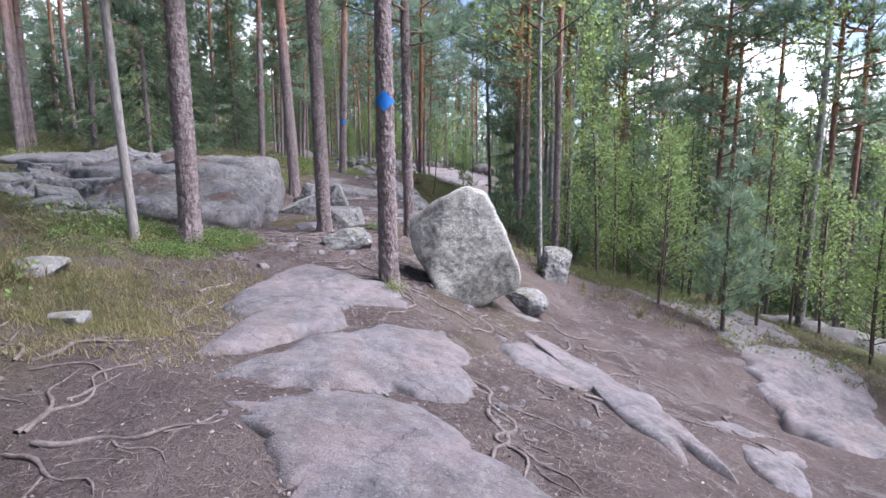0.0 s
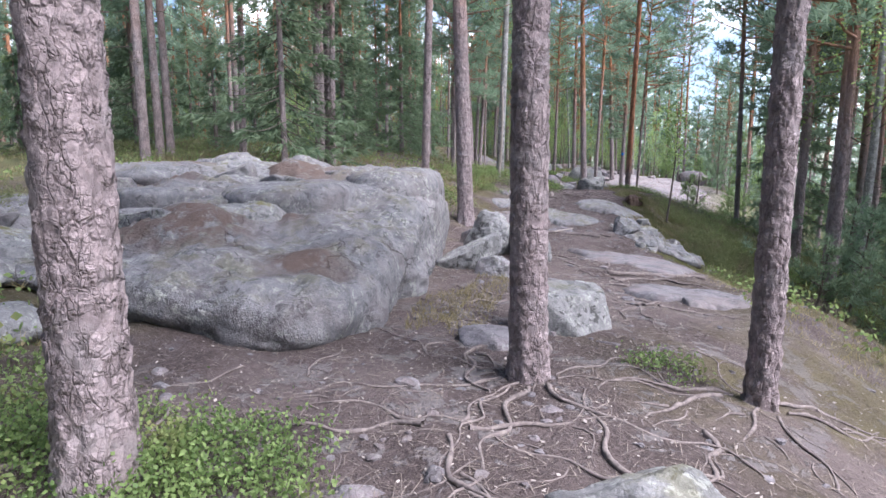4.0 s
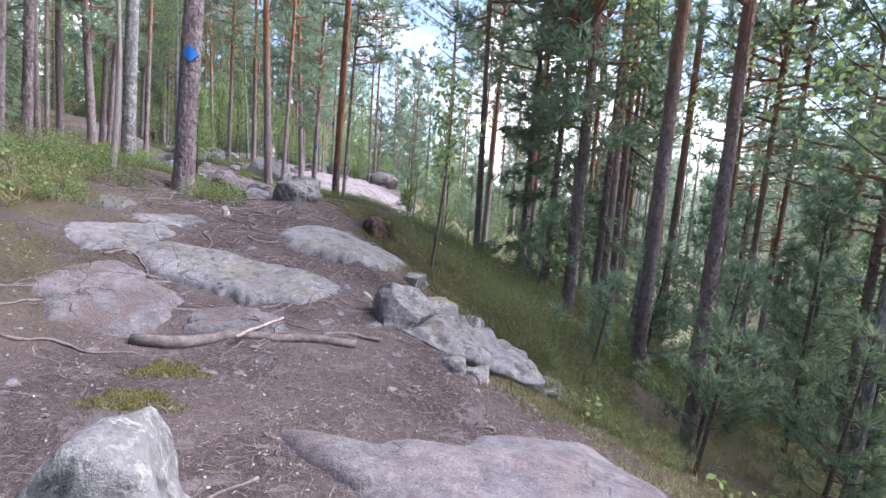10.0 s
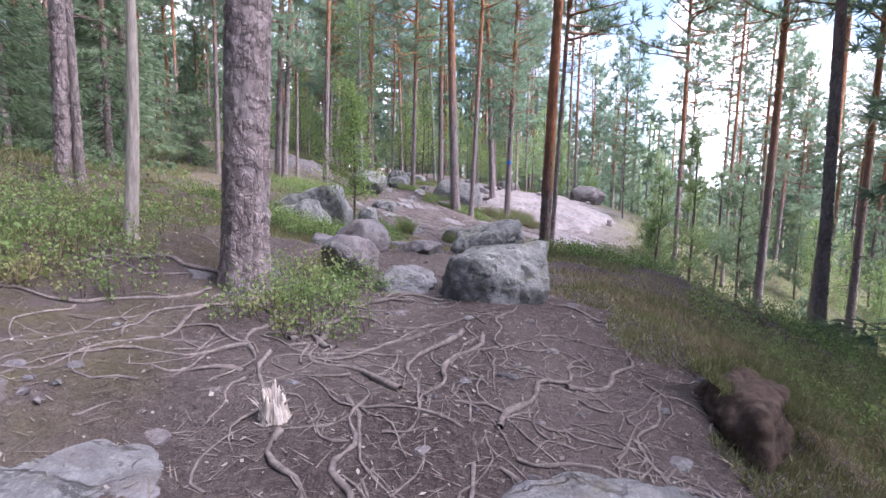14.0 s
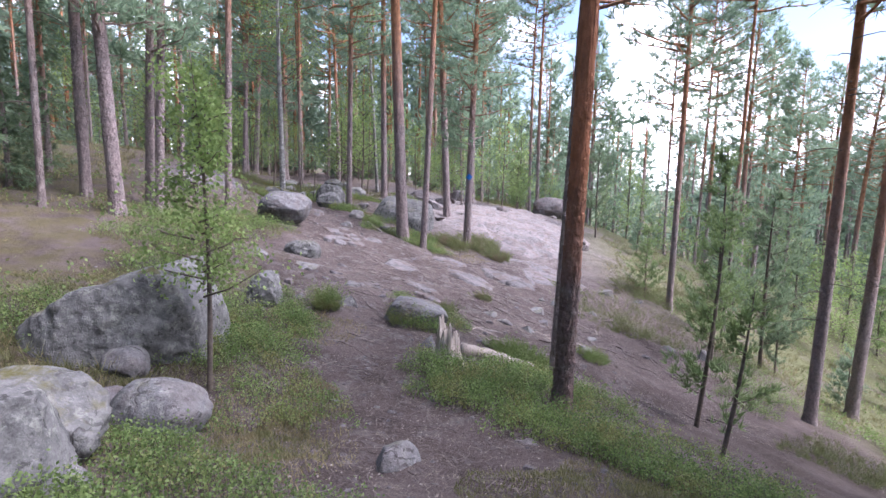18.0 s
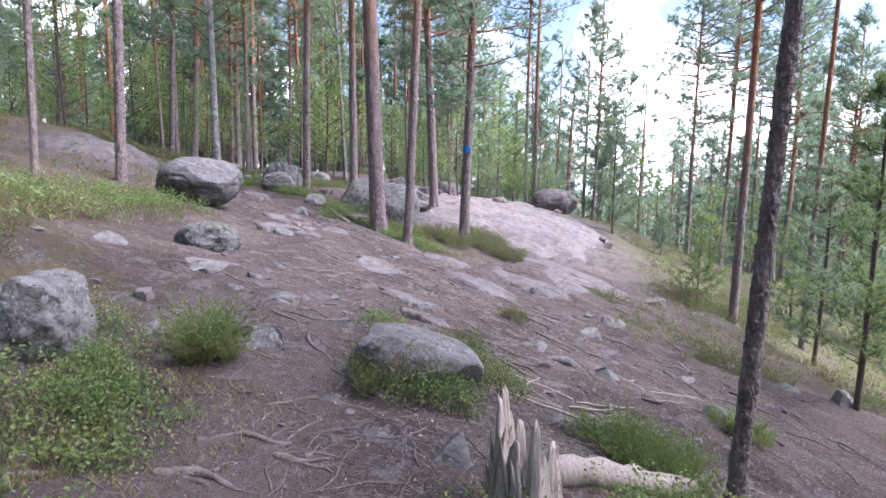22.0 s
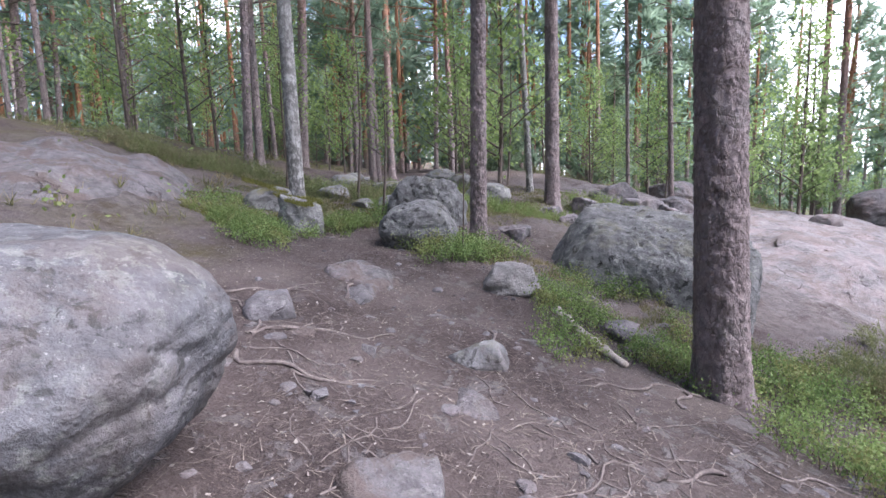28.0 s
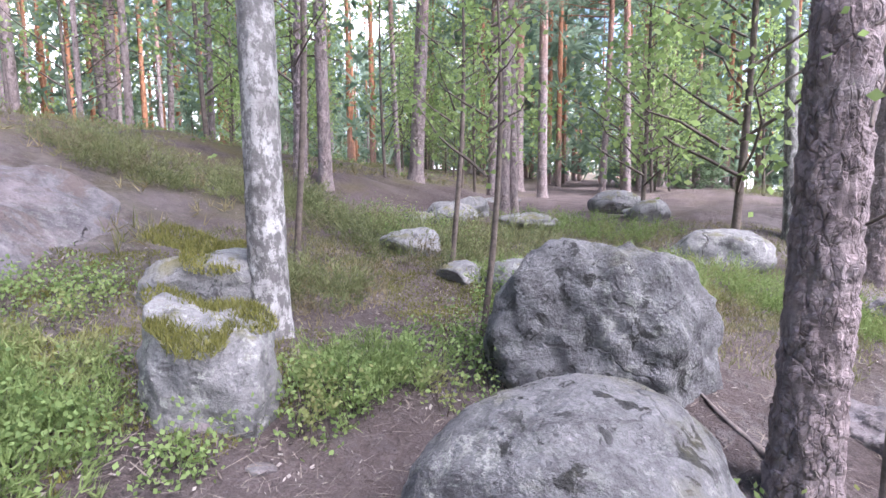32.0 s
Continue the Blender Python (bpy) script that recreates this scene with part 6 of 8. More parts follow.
# ---------------------------------------------------------------- boulders
LOOSE = "boulders beside the path"
hewn("boulder", 0.30, 7.02, ((0.0, 0.80), (0.24, 0.72), (0.48, 0.26), (0.70, -0.30), (0.68, -0.54), (0.09, -0.78), (-0.26, -0.68), (-0.70, 0.0), (-0.72, 0.39), (-0.35, 0.65)), 1.0, ROCK_LICHEN, "pale lichen-speckled angular boulder tilted against a pine", 7, -8.0, 0.76, LOOSE, -0.04)
split_stone("boulder", 2.24, 10.7, faces_of(61, 0.6, 0.5, 0.8, 0.1, 6), ROCK_BLACK, "dark upright rock below the path", 26, 0.03, 10, 0.2, 0.36, 18, LOOSE)
boulder("boulder", 1.25, 8.1, 0.7, 0.3, ROCK_BLACK, "grey rock behind a leaning boulder", 20, 0.6, 0.35, level=5, group=LOOSE)
boulder("boulder", -1.42, 7.75, 0.72, 0.26, ROCK_BLACK, "low grey rock among roots", 13, 0.6, 0.5, group=LOOSE, level=5)
for x, y, w, h, t in ((-2.24, 7.26, 0.25, 0.08, 18), (-2.13, 7.48, 0.26, 0.08, 40), (-1.49, 7.62, 0.27, 0.06, 5), (-1.30, 7.4, 0.24, 0.08, 70), (-2.48, 7.6, 0.22, 0.05, 12), (-2.22, 7.83, 0.18, 0.06, 50), (-1.7, 7.3, 0.2, 0.05, 80), (-2.79, 6.9, 0.26, 0.1, 13), (-2.62, 6.85, 0.13, 0.06, 60), (-1.18, 6.4, 0.15, 0.05, 0), (-3.3, 5.6, 0.14, 0.06, 30), (-2.5, 6.1, 0.2, 0.05, 75)):
    boulder("stone", x, y, w, h, ROCK_SLAB, "small pale flat stone in trodden soil", t, w * 0.7, 0.45, level=3, cuts=7, category="stone", group="small stones")
split_stone("boulder", -1.95, 10.45, faces_of(17, 0.78, 0.66, 0.6, 0.06, 3), ROCK_BLACK, "square grey granite block with black lichen", 25, 0.02, 14, 0.22, 0.28, 26, LOOSE)
boulder("boulder", -2.45, 9.75, 0.55, 0.09, ROCK_SLAB, "flat grey stone in the path", 10, 0.5, 0.55, group=LOOSE)
split_stone("boulder", -2.82, 14.3, faces_of(5, 0.48, 0.46, 1.0, -0.12, 6), ROCK_BLACK, "upright split granite boulder with lichen", 21, 0.03, 8, 0.3, 0.52, 22, LOOSE)
split_stone("boulder", -3.5, 14.45, faces_of(8, 0.72, 0.6, 1.0, 0.2, 6), ROCK_BLACK, "grey granite boulder with lichen below a pine", 22, 0.03, -15, 0.3, 0.46, 22, LOOSE)
split_stone("boulder", -3.5, 13.05, faces_of(11, 1.0, 0.4, 0.36, -0.26, 5), ROCK_BLACK, "long lichen-spotted granite slab leaning uphill", 23, 0.03, 42, 0.15, 0.28, 22, LOOSE)
split_stone("boulder", -3.1, 12.8, faces_of(14, 0.44, 0.4, 0.46, 0.3, 7), ROCK, "low angular granite rock beside a path", 24, 0.025, 5, 0.2, 0.24, 20, LOOSE)
boulder("boulder", -3.9, 15.1, 0.7, 0.3, ROCK_SLAB, "pale flat rock under a pine", 25, 0.5, 0.4, group=LOOSE)
boulder("boulder", -1.42, 17.5, 0.62, 0.36, ROCK, "cracked grey granite block at the path's edge", -10, 0.5, 0.35, level=5, group=LOOSE)
boulder("boulder", -0.95, 17.9, 0.5, 0.3, ROCK_MOSSY, "mossy broken granite at the brink", 30, 0.45, 0.35, group=LOOSE)
for x, y, w, h, t in ((-0.97, 17.32, 0.2, 0.18, 30), (-0.7, 17.3, 0.24, 0.26, 70), (-0.35, 18.4, 0.34, 0.2, 10), (-0.5, 17.7, 0.3, 0.16, 45), (-0.2, 17.9, 0.26, 0.2, 0), (-1.66, 18.0, 0.19, 0.12, 20)):
    boulder("stone", x, y, w, h, ROCK_LICHEN, "pale broken stone on the mossy brink", t, w * 0.8, 0.3, level=3, category="stone", group="small stones")
split_stone("boulder", -2.36, 22.05, faces_of(19, 0.76, 0.6, 0.62, 0.1, 8), ROCK_BLACK, "lichen-mottled angular boulder beside the path", 31, 0.03, 0, 0.28, 0.25, 14, LOOSE)
boulder("boulder", -3.49, 22.5, 0.5, 0.32, ROCK_SLAB, "pinkish granite boulder with an overhang", 10, 0.5, 0.3, (0, 8), 5, 8, 0.06, 0.65, 32, group=LOOSE)
boulder("boulder", -2.97, 22.2, 0.5, 0.17, ROCK, "smooth grey rock on the path", -10, 0.5, 0.4, level=5, group=LOOSE)
boulder("stone", -4.32, 21.7, 0.2, 0.12, ROCK_SLAB, "small pale stone at a pine's foot", 0, 0.2, 0.3, level=3, category="stone", group="small stones")
boulder("stone", -3.92, 21.9, 0.2, 0.18, ROCK_SLAB, "small pale stone at a pine's foot", 40, 0.2, 0.3, level=3, category="stone", group="small stones")
boulder("boulder", -5.35, 26.45, 1.12, 0.46, ROCK_MOSSY, "pale boulder with dark moss among bilberry", 2, 0.7, 0.25, (0, 0), 5, 9, 0.06, 0.65, 33, group=LOOSE)
boulder("boulder", -5.72, 28.3, 0.43, 0.24, ROCK, "small round grey rock among bilberry", 20, 0.4, 0.35, group=LOOSE)
boulder("boulder", -4.95, 27.38, 0.75, 0.40, ROCK, "smooth round grey boulder among bilberry", -4, 0.65, 0.3, (0, 0), 5, 6, 0.03, 0.8, 34, group=LOOSE)
boulder("stone", -5.5, 27.6, 0.42, 0.24, ROCK_SLAB, "small rounded stone among bilberry", 10, 0.35, 0.35, category="stone", group="small stones")
boulder("stone", -4.79, 26.05, 0.24, 0.18, ROCK, "small rounded stone among bilberry", 40, 0.2, 0.3, level=3, category="stone", group="small stones")
boulder("boulder", -3.75, 23.85, 0.62, 0.32, ROCK_SLAB, "pinkish rounded rock beside the path", 15, 0.75, 0.35, (0, -6), 5, 7, 0.04, 0.75, 35, group=LOOSE)
boulder("boulder", -3.06, 23.75, 0.45, 0.12, ROCK_SLAB, "flat stepping stone in the path", 30, 0.45, 0.5, group=LOOSE)
split_stone("boulder", -2.42, 24.35, faces_of(23, 0.78, 0.66, 0.75, 0.15, 7), ROCK_BLACK, "angular lichen-covered boulder among bilberry", 36, 0.035, 5, 0.34, 0.30, 20, LOOSE)
boulder("boulder", -2.25, 23.6, 0.9, 0.2, ROCK_BLACK, "broad low rock with cracks", 12, 0.7, 0.4, level=5, group=LOOSE)
hewn("boulder", -6.0, 28.95, ((-0.95, -0.05), (-0.25, 0.33), (0.43, 0.55), (0.60, 0.46), (0.82, -0.03), (0.78, -0.55), (-0.92, -0.55)), 1.2, ROCK_MOSSY, "big wedge-shaped boulder with dark moss on its sloping back", 37, 4.0, 0.34, LOOSE, None, 0.035, 24.0)
boulder("boulder", -4.95, 25.9, 0.5, 0.5, ROCK_BLACK, "grey boulder with black lichen at the path's edge", 0, 0.7, 0.3, (0, 0), 5, 9, 0.06, 0.55, 38, group=LOOSE)
hewn("boulder", -5.36, 31.45, ((-0.23, -0.09), (-0.15, 0.17), (0.01, 0.26), (0.14, 0.20), (0.22, -0.04), (0.24, -0.34), (-0.25, -0.34)), 0.42, ROCK_BLACK, "pale lichen-spotted boulder in a bilberry patch", 39, -4.0, 0.2, LOOSE, None, 0.03, 24.0)
boulder("boulder", -3.05, 32.0, 1.15, 0.40, ROCK, "long low grey rock with shrubs around it", -12, 0.7, 0.35, (0, 6), 5, 7, 0.04, 0.75, 40, group=LOOSE)
for x, y, w, h, t in ((-1.23, 33.85, 0.38, 0.2, -4), (-0.79, 33.7, 0.46, 0.24, 12), (-4.22, 32.2, 0.46, 0.26, 5), (-4.75, 31.65, 0.2, 0.12, 30), (-5.0, 32.05, 0.38, 0.16, 20), (-2.84, 30.82, 0.38, 0.26, 15), (0.13, 33.15, 0.42, 0.24, 30), (3.1, 36.0, 0.6, 0.3, 10), (3.9, 35.7, 0.5, 0.36, 50), (2.85, 40.2, 0.6, 0.3, 20), (4.1, 40.4, 0.4, 0.2, 0), (-0.2, 35.2, 0.3, 0.12, 40), (0.9, 35.0, 0.36, 0.16, 10), (1.6, 37.6, 0.44, 0.18, 30), (0.2, 37.4, 0.4, 0.12, 0), (2.0, 34.6, 0.3, 0.16, 60), (-3.05, 27.25, 0.48, 0.3, 8), (-5.60, 35.8, 0.5, 0.26, 20), (-6.25, 33.85, 0.44, 0.16, 0), (-5.33, 34.2, 0.7, 0.12, 15), (-4.32, 32.45, 0.5, 0.2, 0), (-4.28, 33.25, 0.33, 0.07, 40), (-4.86, 31.9, 0.24, 0.1, 10), (-4.72, 34.8, 0.28, 0.16, 25), (-4.74, 34.0, 0.2, 0.12, 0), (-1.57, 34.1, 0.38, 0.14, 14), (-4.31, 33.3, 0.38, 0.1, 50), (-4.82, 33.55, 0.28, 0.08, 70), (-5.31, 32.65, 0.3, 0.14, 0), (-3.7, 33.0, 0.25, 0.06, 20), (-0.2, 36.0, 0.5, 0.2, 10), (0.6, 37.2, 0.6, 0.24, 30)):
    boulder("stone", x, y, w, h, ROCK if w > 0.3 else ROCK_SLAB, "weathered grey stone half buried in the path", t, w * 0.75, 0.4, level=4, category="stone", group="small stones")
for x, y, w, h, t in ((-6.58, 41.0, 0.52, 0.11, 0), (-6.94, 40.03, 0.38, 0.08, 37), (-6.15, 40.0, 0.22, 0.05, 74), (-5.23, 40.89, 0.24, 0.05, 21), (-4.13, 42.01, 0.45, 0.1, 58), (-4.56, 39.47, 0.41, 0.09, 5), (-6.82, 39.45, 0.22, 0.05, 42), (-5.44, 39.67, 0.47, 0.1, 79), (-6.56, 39.97, 0.22, 0.05, 26), (-6.42, 41.6, 0.37, 0.08, 63), (-6.22, 39.36, 0.18, 0.05, 10), (-5.92, 41.0, 0.23, 0.05, 47), (-5.11, 39.07, 0.15, 0.05, 84), (-6.79, 41.73, 0.33, 0.07, 31)):
    boulder("stone", x, y, w, h, ROCK_BROKEN, "low pinkish granite stone flush with the path", t, w * 0.8, 0.62, level=4, category="stone", group="small stones")
boulder("boulder", -5.65, 35.15, 0.8, 0.3, ROCK_DARK, "grey boulder blotched with black lichen", -7, 0.6, 0.46, level=5, group=LOOSE, seed=52)
boulder("boulder", -6.86, 38.3, 1.46, 0.86, ROCK_DOME, "huge rounded grey boulder undercut at its foot", 20, 1.32, 0.06, (0, 0), 6, 3, 0.03, 0.86, 41, group=LOOSE, square=2.7, lift=0.02)
split_stone("boulder", -3.85, 43.5, faces_of(37, 2.6, 1.3, 1.02, 0.05, 8), ROCK_DARK, "long high granite boulder blotched with black lichen", 42, 0.035, -6, 0.45, 0.5, 20, LOOSE)
boulder("boulder", -6.50, 42.95, 0.92, 0.56, ROCK_DARK, "rounded grey boulder with black lichen on the path's edge", 17, 0.8, 0.25, (0, 0), 6, 6, 0.03, 0.82, 43, group=LOOSE)
split_stone("boulder", -6.70, 44.35, faces_of(41, 1.2, 0.95, 1.2, -0.15, 12), ROCK_DARK, "rough speckled granite boulder behind a rounder one", 44, 0.045, 17, 0.4, 0.4, 14, LOOSE)
boulder("boulder", -5.42, 41.95, 0.66, 0.2, ROCK_SPLIT, "layered pale granite rock on the slope", 10, 0.5, 0.5, (0, 0), 5, 9, 0.06, 0.62, 45, group=LOOSE)
boulder("boulder", -5.50, 40.35, 0.42, 0.14, ROCK, "low grey stone with a sprig of bilberry", 0, 0.4, 0.6, group=LOOSE)
boulder("boulder", -4.40, 41.85, 0.45, 0.14, ROCK_SLAB, "flat pale stone beside bilberry", 17, 0.4, 0.4, group=LOOSE)
boulder("boulder", -6.95, 40.3, 0.4, 0.16, ROCK_SLAB, "pale stone flush with the path", 17, 0.5, 0.5, group=LOOSE)
split_stone("boulder", -8.0, 43.0, faces_of(43, 0.5, 0.46, 0.8, 0.08, 9), ROCK_MOSSY, "granite block capped with moss", 47, 0.03, 27, 0.4, 0.36, 20, LOOSE)
boulder("boulder", -8.75, 43.7, 0.75, 0.32, ROCK_MOSSY, "moss-capped boulder with pale lichen", 27, 0.8, 0.25, (0, 0), 5, 8, 0.05, 0.7, 48, group=LOOSE)
for k, (x, y, w, h) in enumerate(((-3.4, 50.4, 1.1, 0.5), (-1.0, 55.5, 1.6, 0.8), (-5.0, 46.8, 0.5, 0.2), (-4.3, 47.9, 0.7, 0.3), (-3.1, 48.9, 0.9, 0.4), (-5.5, 44.4, 0.6, 0.12), (-2.6, 47.6, 0.8, 0.3), (-3.9, 49.2, 0.5, 0.25), (-4.6, 45.6, 0.5, 0.15), (-2.2, 49.9, 1.0, 0.45), (-3.0, 46.4, 0.6, 0.2))):
    split_stone("boulder", x, y, faces_of(70 + k, w, w * 0.75, h * 1.8, 0.1 * (k % 3 - 1), 7), ROCK_SLAB, "pale angular rock on the stony slope", 70 + k, 0.04, 31.0 * k, h * 1.0, h * 0.9, 14, "rocks on the stony slope")
for k, (x, y, z, w, h) in enumerate(((-6.0, 10.1, 1.38, 0.8, 0.22), (-6.9, 9.9, 1.4, 0.6, 0.22), (-7.9, 10.7, 1.65, 0.8, 0.22), (-6.4, 11.9, 1.74, 0.9, 0.2), (-5.6, 13.4, 1.9, 0.7, 0.18), (-6.9, 12.4, 1.9, 0.6, 0.2), (-8.4, 9.6, 1.2, 0.9, 0.4), (-7.6, 8.8, 1.0, 0.8, 0.35))):
    split_stone("boulder", x, y, faces_of(90 + k, w, w * 0.7, h * 2, 0.08 * (k % 3 - 1), 6), ROCK_OUTCROP, "broken granite block lying on the outcrop", 90 + k, 0.03, 40.0 * k, h, h, 20, "blocks on the outcrop", z=z)
for k in range(34):
    rng = np.random.default_rng(1700 + k)
    x, y, w = rng.uniform(-9.3, -4.9), rng.uniform(8.9, 13.6), rng.uniform(0.3, 0.95)
    z = 1.32 + 0.135 * (y - 9.4) + 0.06 * max(0.0, -x - 5.5)
    split_stone("boulder", x, y, faces_of(1800 + k, w, w * 0.8, w * 0.5, rng.normal(0, 0.12), 7), ROCK_OUTCROP if k % 3 else ROCK_MOSSY, "broken granite block lying on the outcrop", 1800 + k, 0.03, rng.uniform(0, 180), w * 0.22, w * 0.2, 18, "blocks on the outcrop", z=z)
boulder("boulder", 3.9, 52.9, 2.2, 1.0, ROCK_PALE, "pale granite boulder on the bare hill", -10, 1.6, 0.2, level=5, seed=49, group=LOOSE)
boulder("boulder", 0.7, 49.3, 0.7, 0.42, ROCK_PALE, "pale rounded rock on the bare hill", -10, 0.6, 0.2, group=LOOSE)
boulder("boulder", -6.3, 8.5, 0.85, 0.24, ROCK_MOSSY, "mossy rock below the outcrop", 13, 0.7, 0.3, group=LOOSE)
boulder("boulder", -5.2, 8.0, 0.7, 0.2, ROCK_MOSSY, "mossy rock below the outcrop", 40, 0.6, 0.3, group=LOOSE)
boulder("boulder", -3.0, 4.1, 0.42, 0.1, ROCK_MOSSY, "low mossy stone in dry grass", 0, 0.4, 0.4, group=LOOSE)
boulder("boulder", -3.9, 5.1, 0.5, 0.16, ROCK_MOSSY, "mossy grey stone in dry grass", 20, 0.45, 0.35, group=LOOSE)
for k in range(26):
    rng = np.random.default_rng(900 + k)
    x, y = rng.uniform(-2.5, 4.0), rng.uniform(44.5, 53.5)
    boulder("stone", x, y, rng.uniform(0.2, 0.55), rng.uniform(0.08, 0.26), ROCK_PALE, "pale weathered stone on the bare hill", rng.uniform(0, 90), None, 0.35, level=3, category="stone", group="stones on the hill", lift=0.12)
for k in range(22):
    rng = np.random.default_rng(940 + k)
    x, y = rng.uniform(-10.5, -5.0), rng.uniform(7.0, 9.4) if k < 9 else rng.uniform(45.0, 52.0)
    boulder("boulder", x, y, rng.uniform(0.3, 1.0), rng.uniform(0.12, 0.4), ROCK_MOSSY, "weathered mossy rock among trees", rng.uniform(0, 90), None, 0.35, level=4, group="mossy rocks")

# ---------------------------------------------------------------- stumps, logs and the torn bank
splinter_stump(-2.52, 30.3, 0.18, 0.72, "splintered grey rotten stump in bilberry")
splinter_stump(-3.23, 20.23, 0.05, 0.2, "small broken stump among roots", 5)
log("fallen_log", (-2.32, 30.72), (-1.15, 31.28), 0.10, DEADWOOD, "bleached fallen log beside a stump", 2)
log("fallen_log", (-4.94, 41.67), (-4.43, 41.03), 0.045, DEADWOOD, "short bleached log lying in bilberry", 3)
log("fallen_log", (-3.44, 16.88), (-1.87, 16.94), 0.05, ROOT, "thick weathered root log across the path", 4, lift=0.4)
log("fallen_branch", (-2.75, 16.84), (-2.43, 17.25), 0.014, DEADWOOD, "pale broken stick lying on a root", 5, lift=4.0)
log("fallen_branch", (-2.0, 19.55), (-1.2, 19.8), 0.035, ROOT, "weathered branch lying on the path", 6)
log("fallen_branch", (-1.6, 13.45), (-0.3, 14.1), 0.04, ROOT, "thick bare root lying on the path", 7)
split_stone("torn_turf", -1.22, 20.85, faces_of(57, 0.58, 0.36, 0.36, 0.05, 4), EARTH, "overhanging torn edge of turf and raw brown earth", 50, 0.05, 42, 0.14, 0.14, 14, "", "earth bank")
turf("dry_grass", -1.08, 20.92, 0.32, 0.26, 5000, 0.07, GREEN, "green and dry grass on the torn bank", 42, lift=0.16)
turf("dry_grass", -0.8, 21.5, 0.8, 0.6, 6000, 0.08, GREEN, "green and dry grass behind the torn bank")

# ---------------------------------------------------------------- roots
BIG = ((-1.6, 13.2, 25, 2.0, 0.035), (-1.9, 12.9, 10, 1.4, 0.025), (-2.6, 12.3, 5, 1.3, 0.022), (-3.2, 11.9, -5, 1.2, 0.02), (-1.6, 17.0, 175, 1.2, 0.03), (-2.1, 17.0, 190, 1.4, 0.03),
       (-3.6, 17.6, -20, 1.7, 0.03), (-3.9, 18.0, -35, 1.9, 0.028), (-2.2, 10.1, 200, 1.2, 0.03), (-2.3, 10.0, 250, 1.5, 0.035), (-2.1, 9.9, 290, 1.3, 0.03), (-2.4, 10.1, 160, 0.8, 0.026),
       (-0.6, 6.1, 300, 1.6, 0.03), (-0.5, 6.2, 330, 1.5, 0.026), (0.7, 5.6, -10, 1.6, 0.028), (0.8, 5.4, -30, 1.8, 0.026), (1.2, 5.1, 5, 1.2, 0.02), (0.1, 3.9, -60, 2.1, 0.028), (0.3, 3.4, -75, 1.6, 0.024),
       (1.6, 2.9, 10, 1.3, 0.022), (2.0, 2.6, -20, 1.5, 0.025), (-0.4, 4.5, 20, 1.0, 0.018), (-2.6, 2.2, -120, 1.2, 0.02), (-2.3, 1.8, -70, 1.1, 0.02), (-1.0, 8.9, 250, 1.2, 0.025), (-0.8, 9.4, 240, 1.0, 0.025))
for k, (x, y, a, ln, r) in enumerate(BIG):
    root(x, y, a, ln, r * 0.72, 500 + k, label="thick pale root crossing the trodden path")
for t, (tx, ty, tr, n, ln) in enumerate(((-2.03, 9.1, 0.12, 9, 1.7), (-0.66, 6.29, 0.11, 6, 1.2), (-0.62, 9.47, 0.09, 6, 1.1), (-3.43, 7.24, 0.14, 4, 0.8), (-4.02, 21.7, 0.15, 11, 2.0), (-4.54, 16.53, 0.16, 7, 1.5),
                                       (-1.27, 29.06, 0.11, 4, 0.8), (-3.72, 41.1, 0.19, 5, 1.2), (-3.02, 39.95, 0.1, 5, 1.0), (-5.9, 43.71, 0.11, 4, 0.9), (1.6, 6.6, 0.1, 6, 1.4), (2.6, 4.7, 0.05, 6, 1.2), (2.2, 6.0, 0.05, 5, 1.3), (1.1, 4.4, 0.04, 4, 0.9), (-2.1, 2.4, 0.05, 6, 1.1), (-2.7, 3.2, 0.05, 5, 0.9), (-1.3, 8.0, 0.05, 7, 1.2), (-2.3, 8.2, 0.05, 5, 1.0), (-1.2, 11.6, 0.05, 5, 1.3), (-1.7, 13.3, 0.05, 5, 1.4), (-2.4, 20.2, 0.05, 5, 1.4), (-3.5, 20.9, 0.05, 5, 1.2), (-6.9, 39.7, 0.06, 7, 1.4), (-7.6, 40.4, 0.06, 6, 1.3))):
    rng = np.random.default_rng(2600 + t)
    for k in range(n):
        a = 360.0 * (k + rng.uniform(-0.3, 0.3)) / n
        x, y = tx + tr * 1.1 * math.cos(radians(a)), ty + tr * 1.1 * math.sin(radians(a))
        root(x, y, a, ln * rng.uniform(0.6, 1.15), rng.uniform(0.008, 0.018), 2700 + 20 * t + k, 0.3, 0.45, "long grey-brown root spreading over trodden soil")
web = Heap()
for k in range(170):
    rng = np.random.default_rng(600 + k)
    band = ((3.5, 8.8), (17.6, 22.0), (17.6, 22.0), (27.0, 38.5), (33.0, 41.0), (11.5, 15.5))[k % 6]
    y = rng.uniform(*band)
    x = np.interp(y, TRAIL_Y, TRAIL_X) + rng.normal(0.1 if band[0] < 25 else 0.7, 1.0 if band[0] < 25 else 1.6)
    root(x, y, rng.uniform(0, 360), rng.uniform(0.4, 1.5), rng.uniform(0.008, 0.019), 700 + k, fork=k % 2 == 0, into=web if k >= 100 else None)

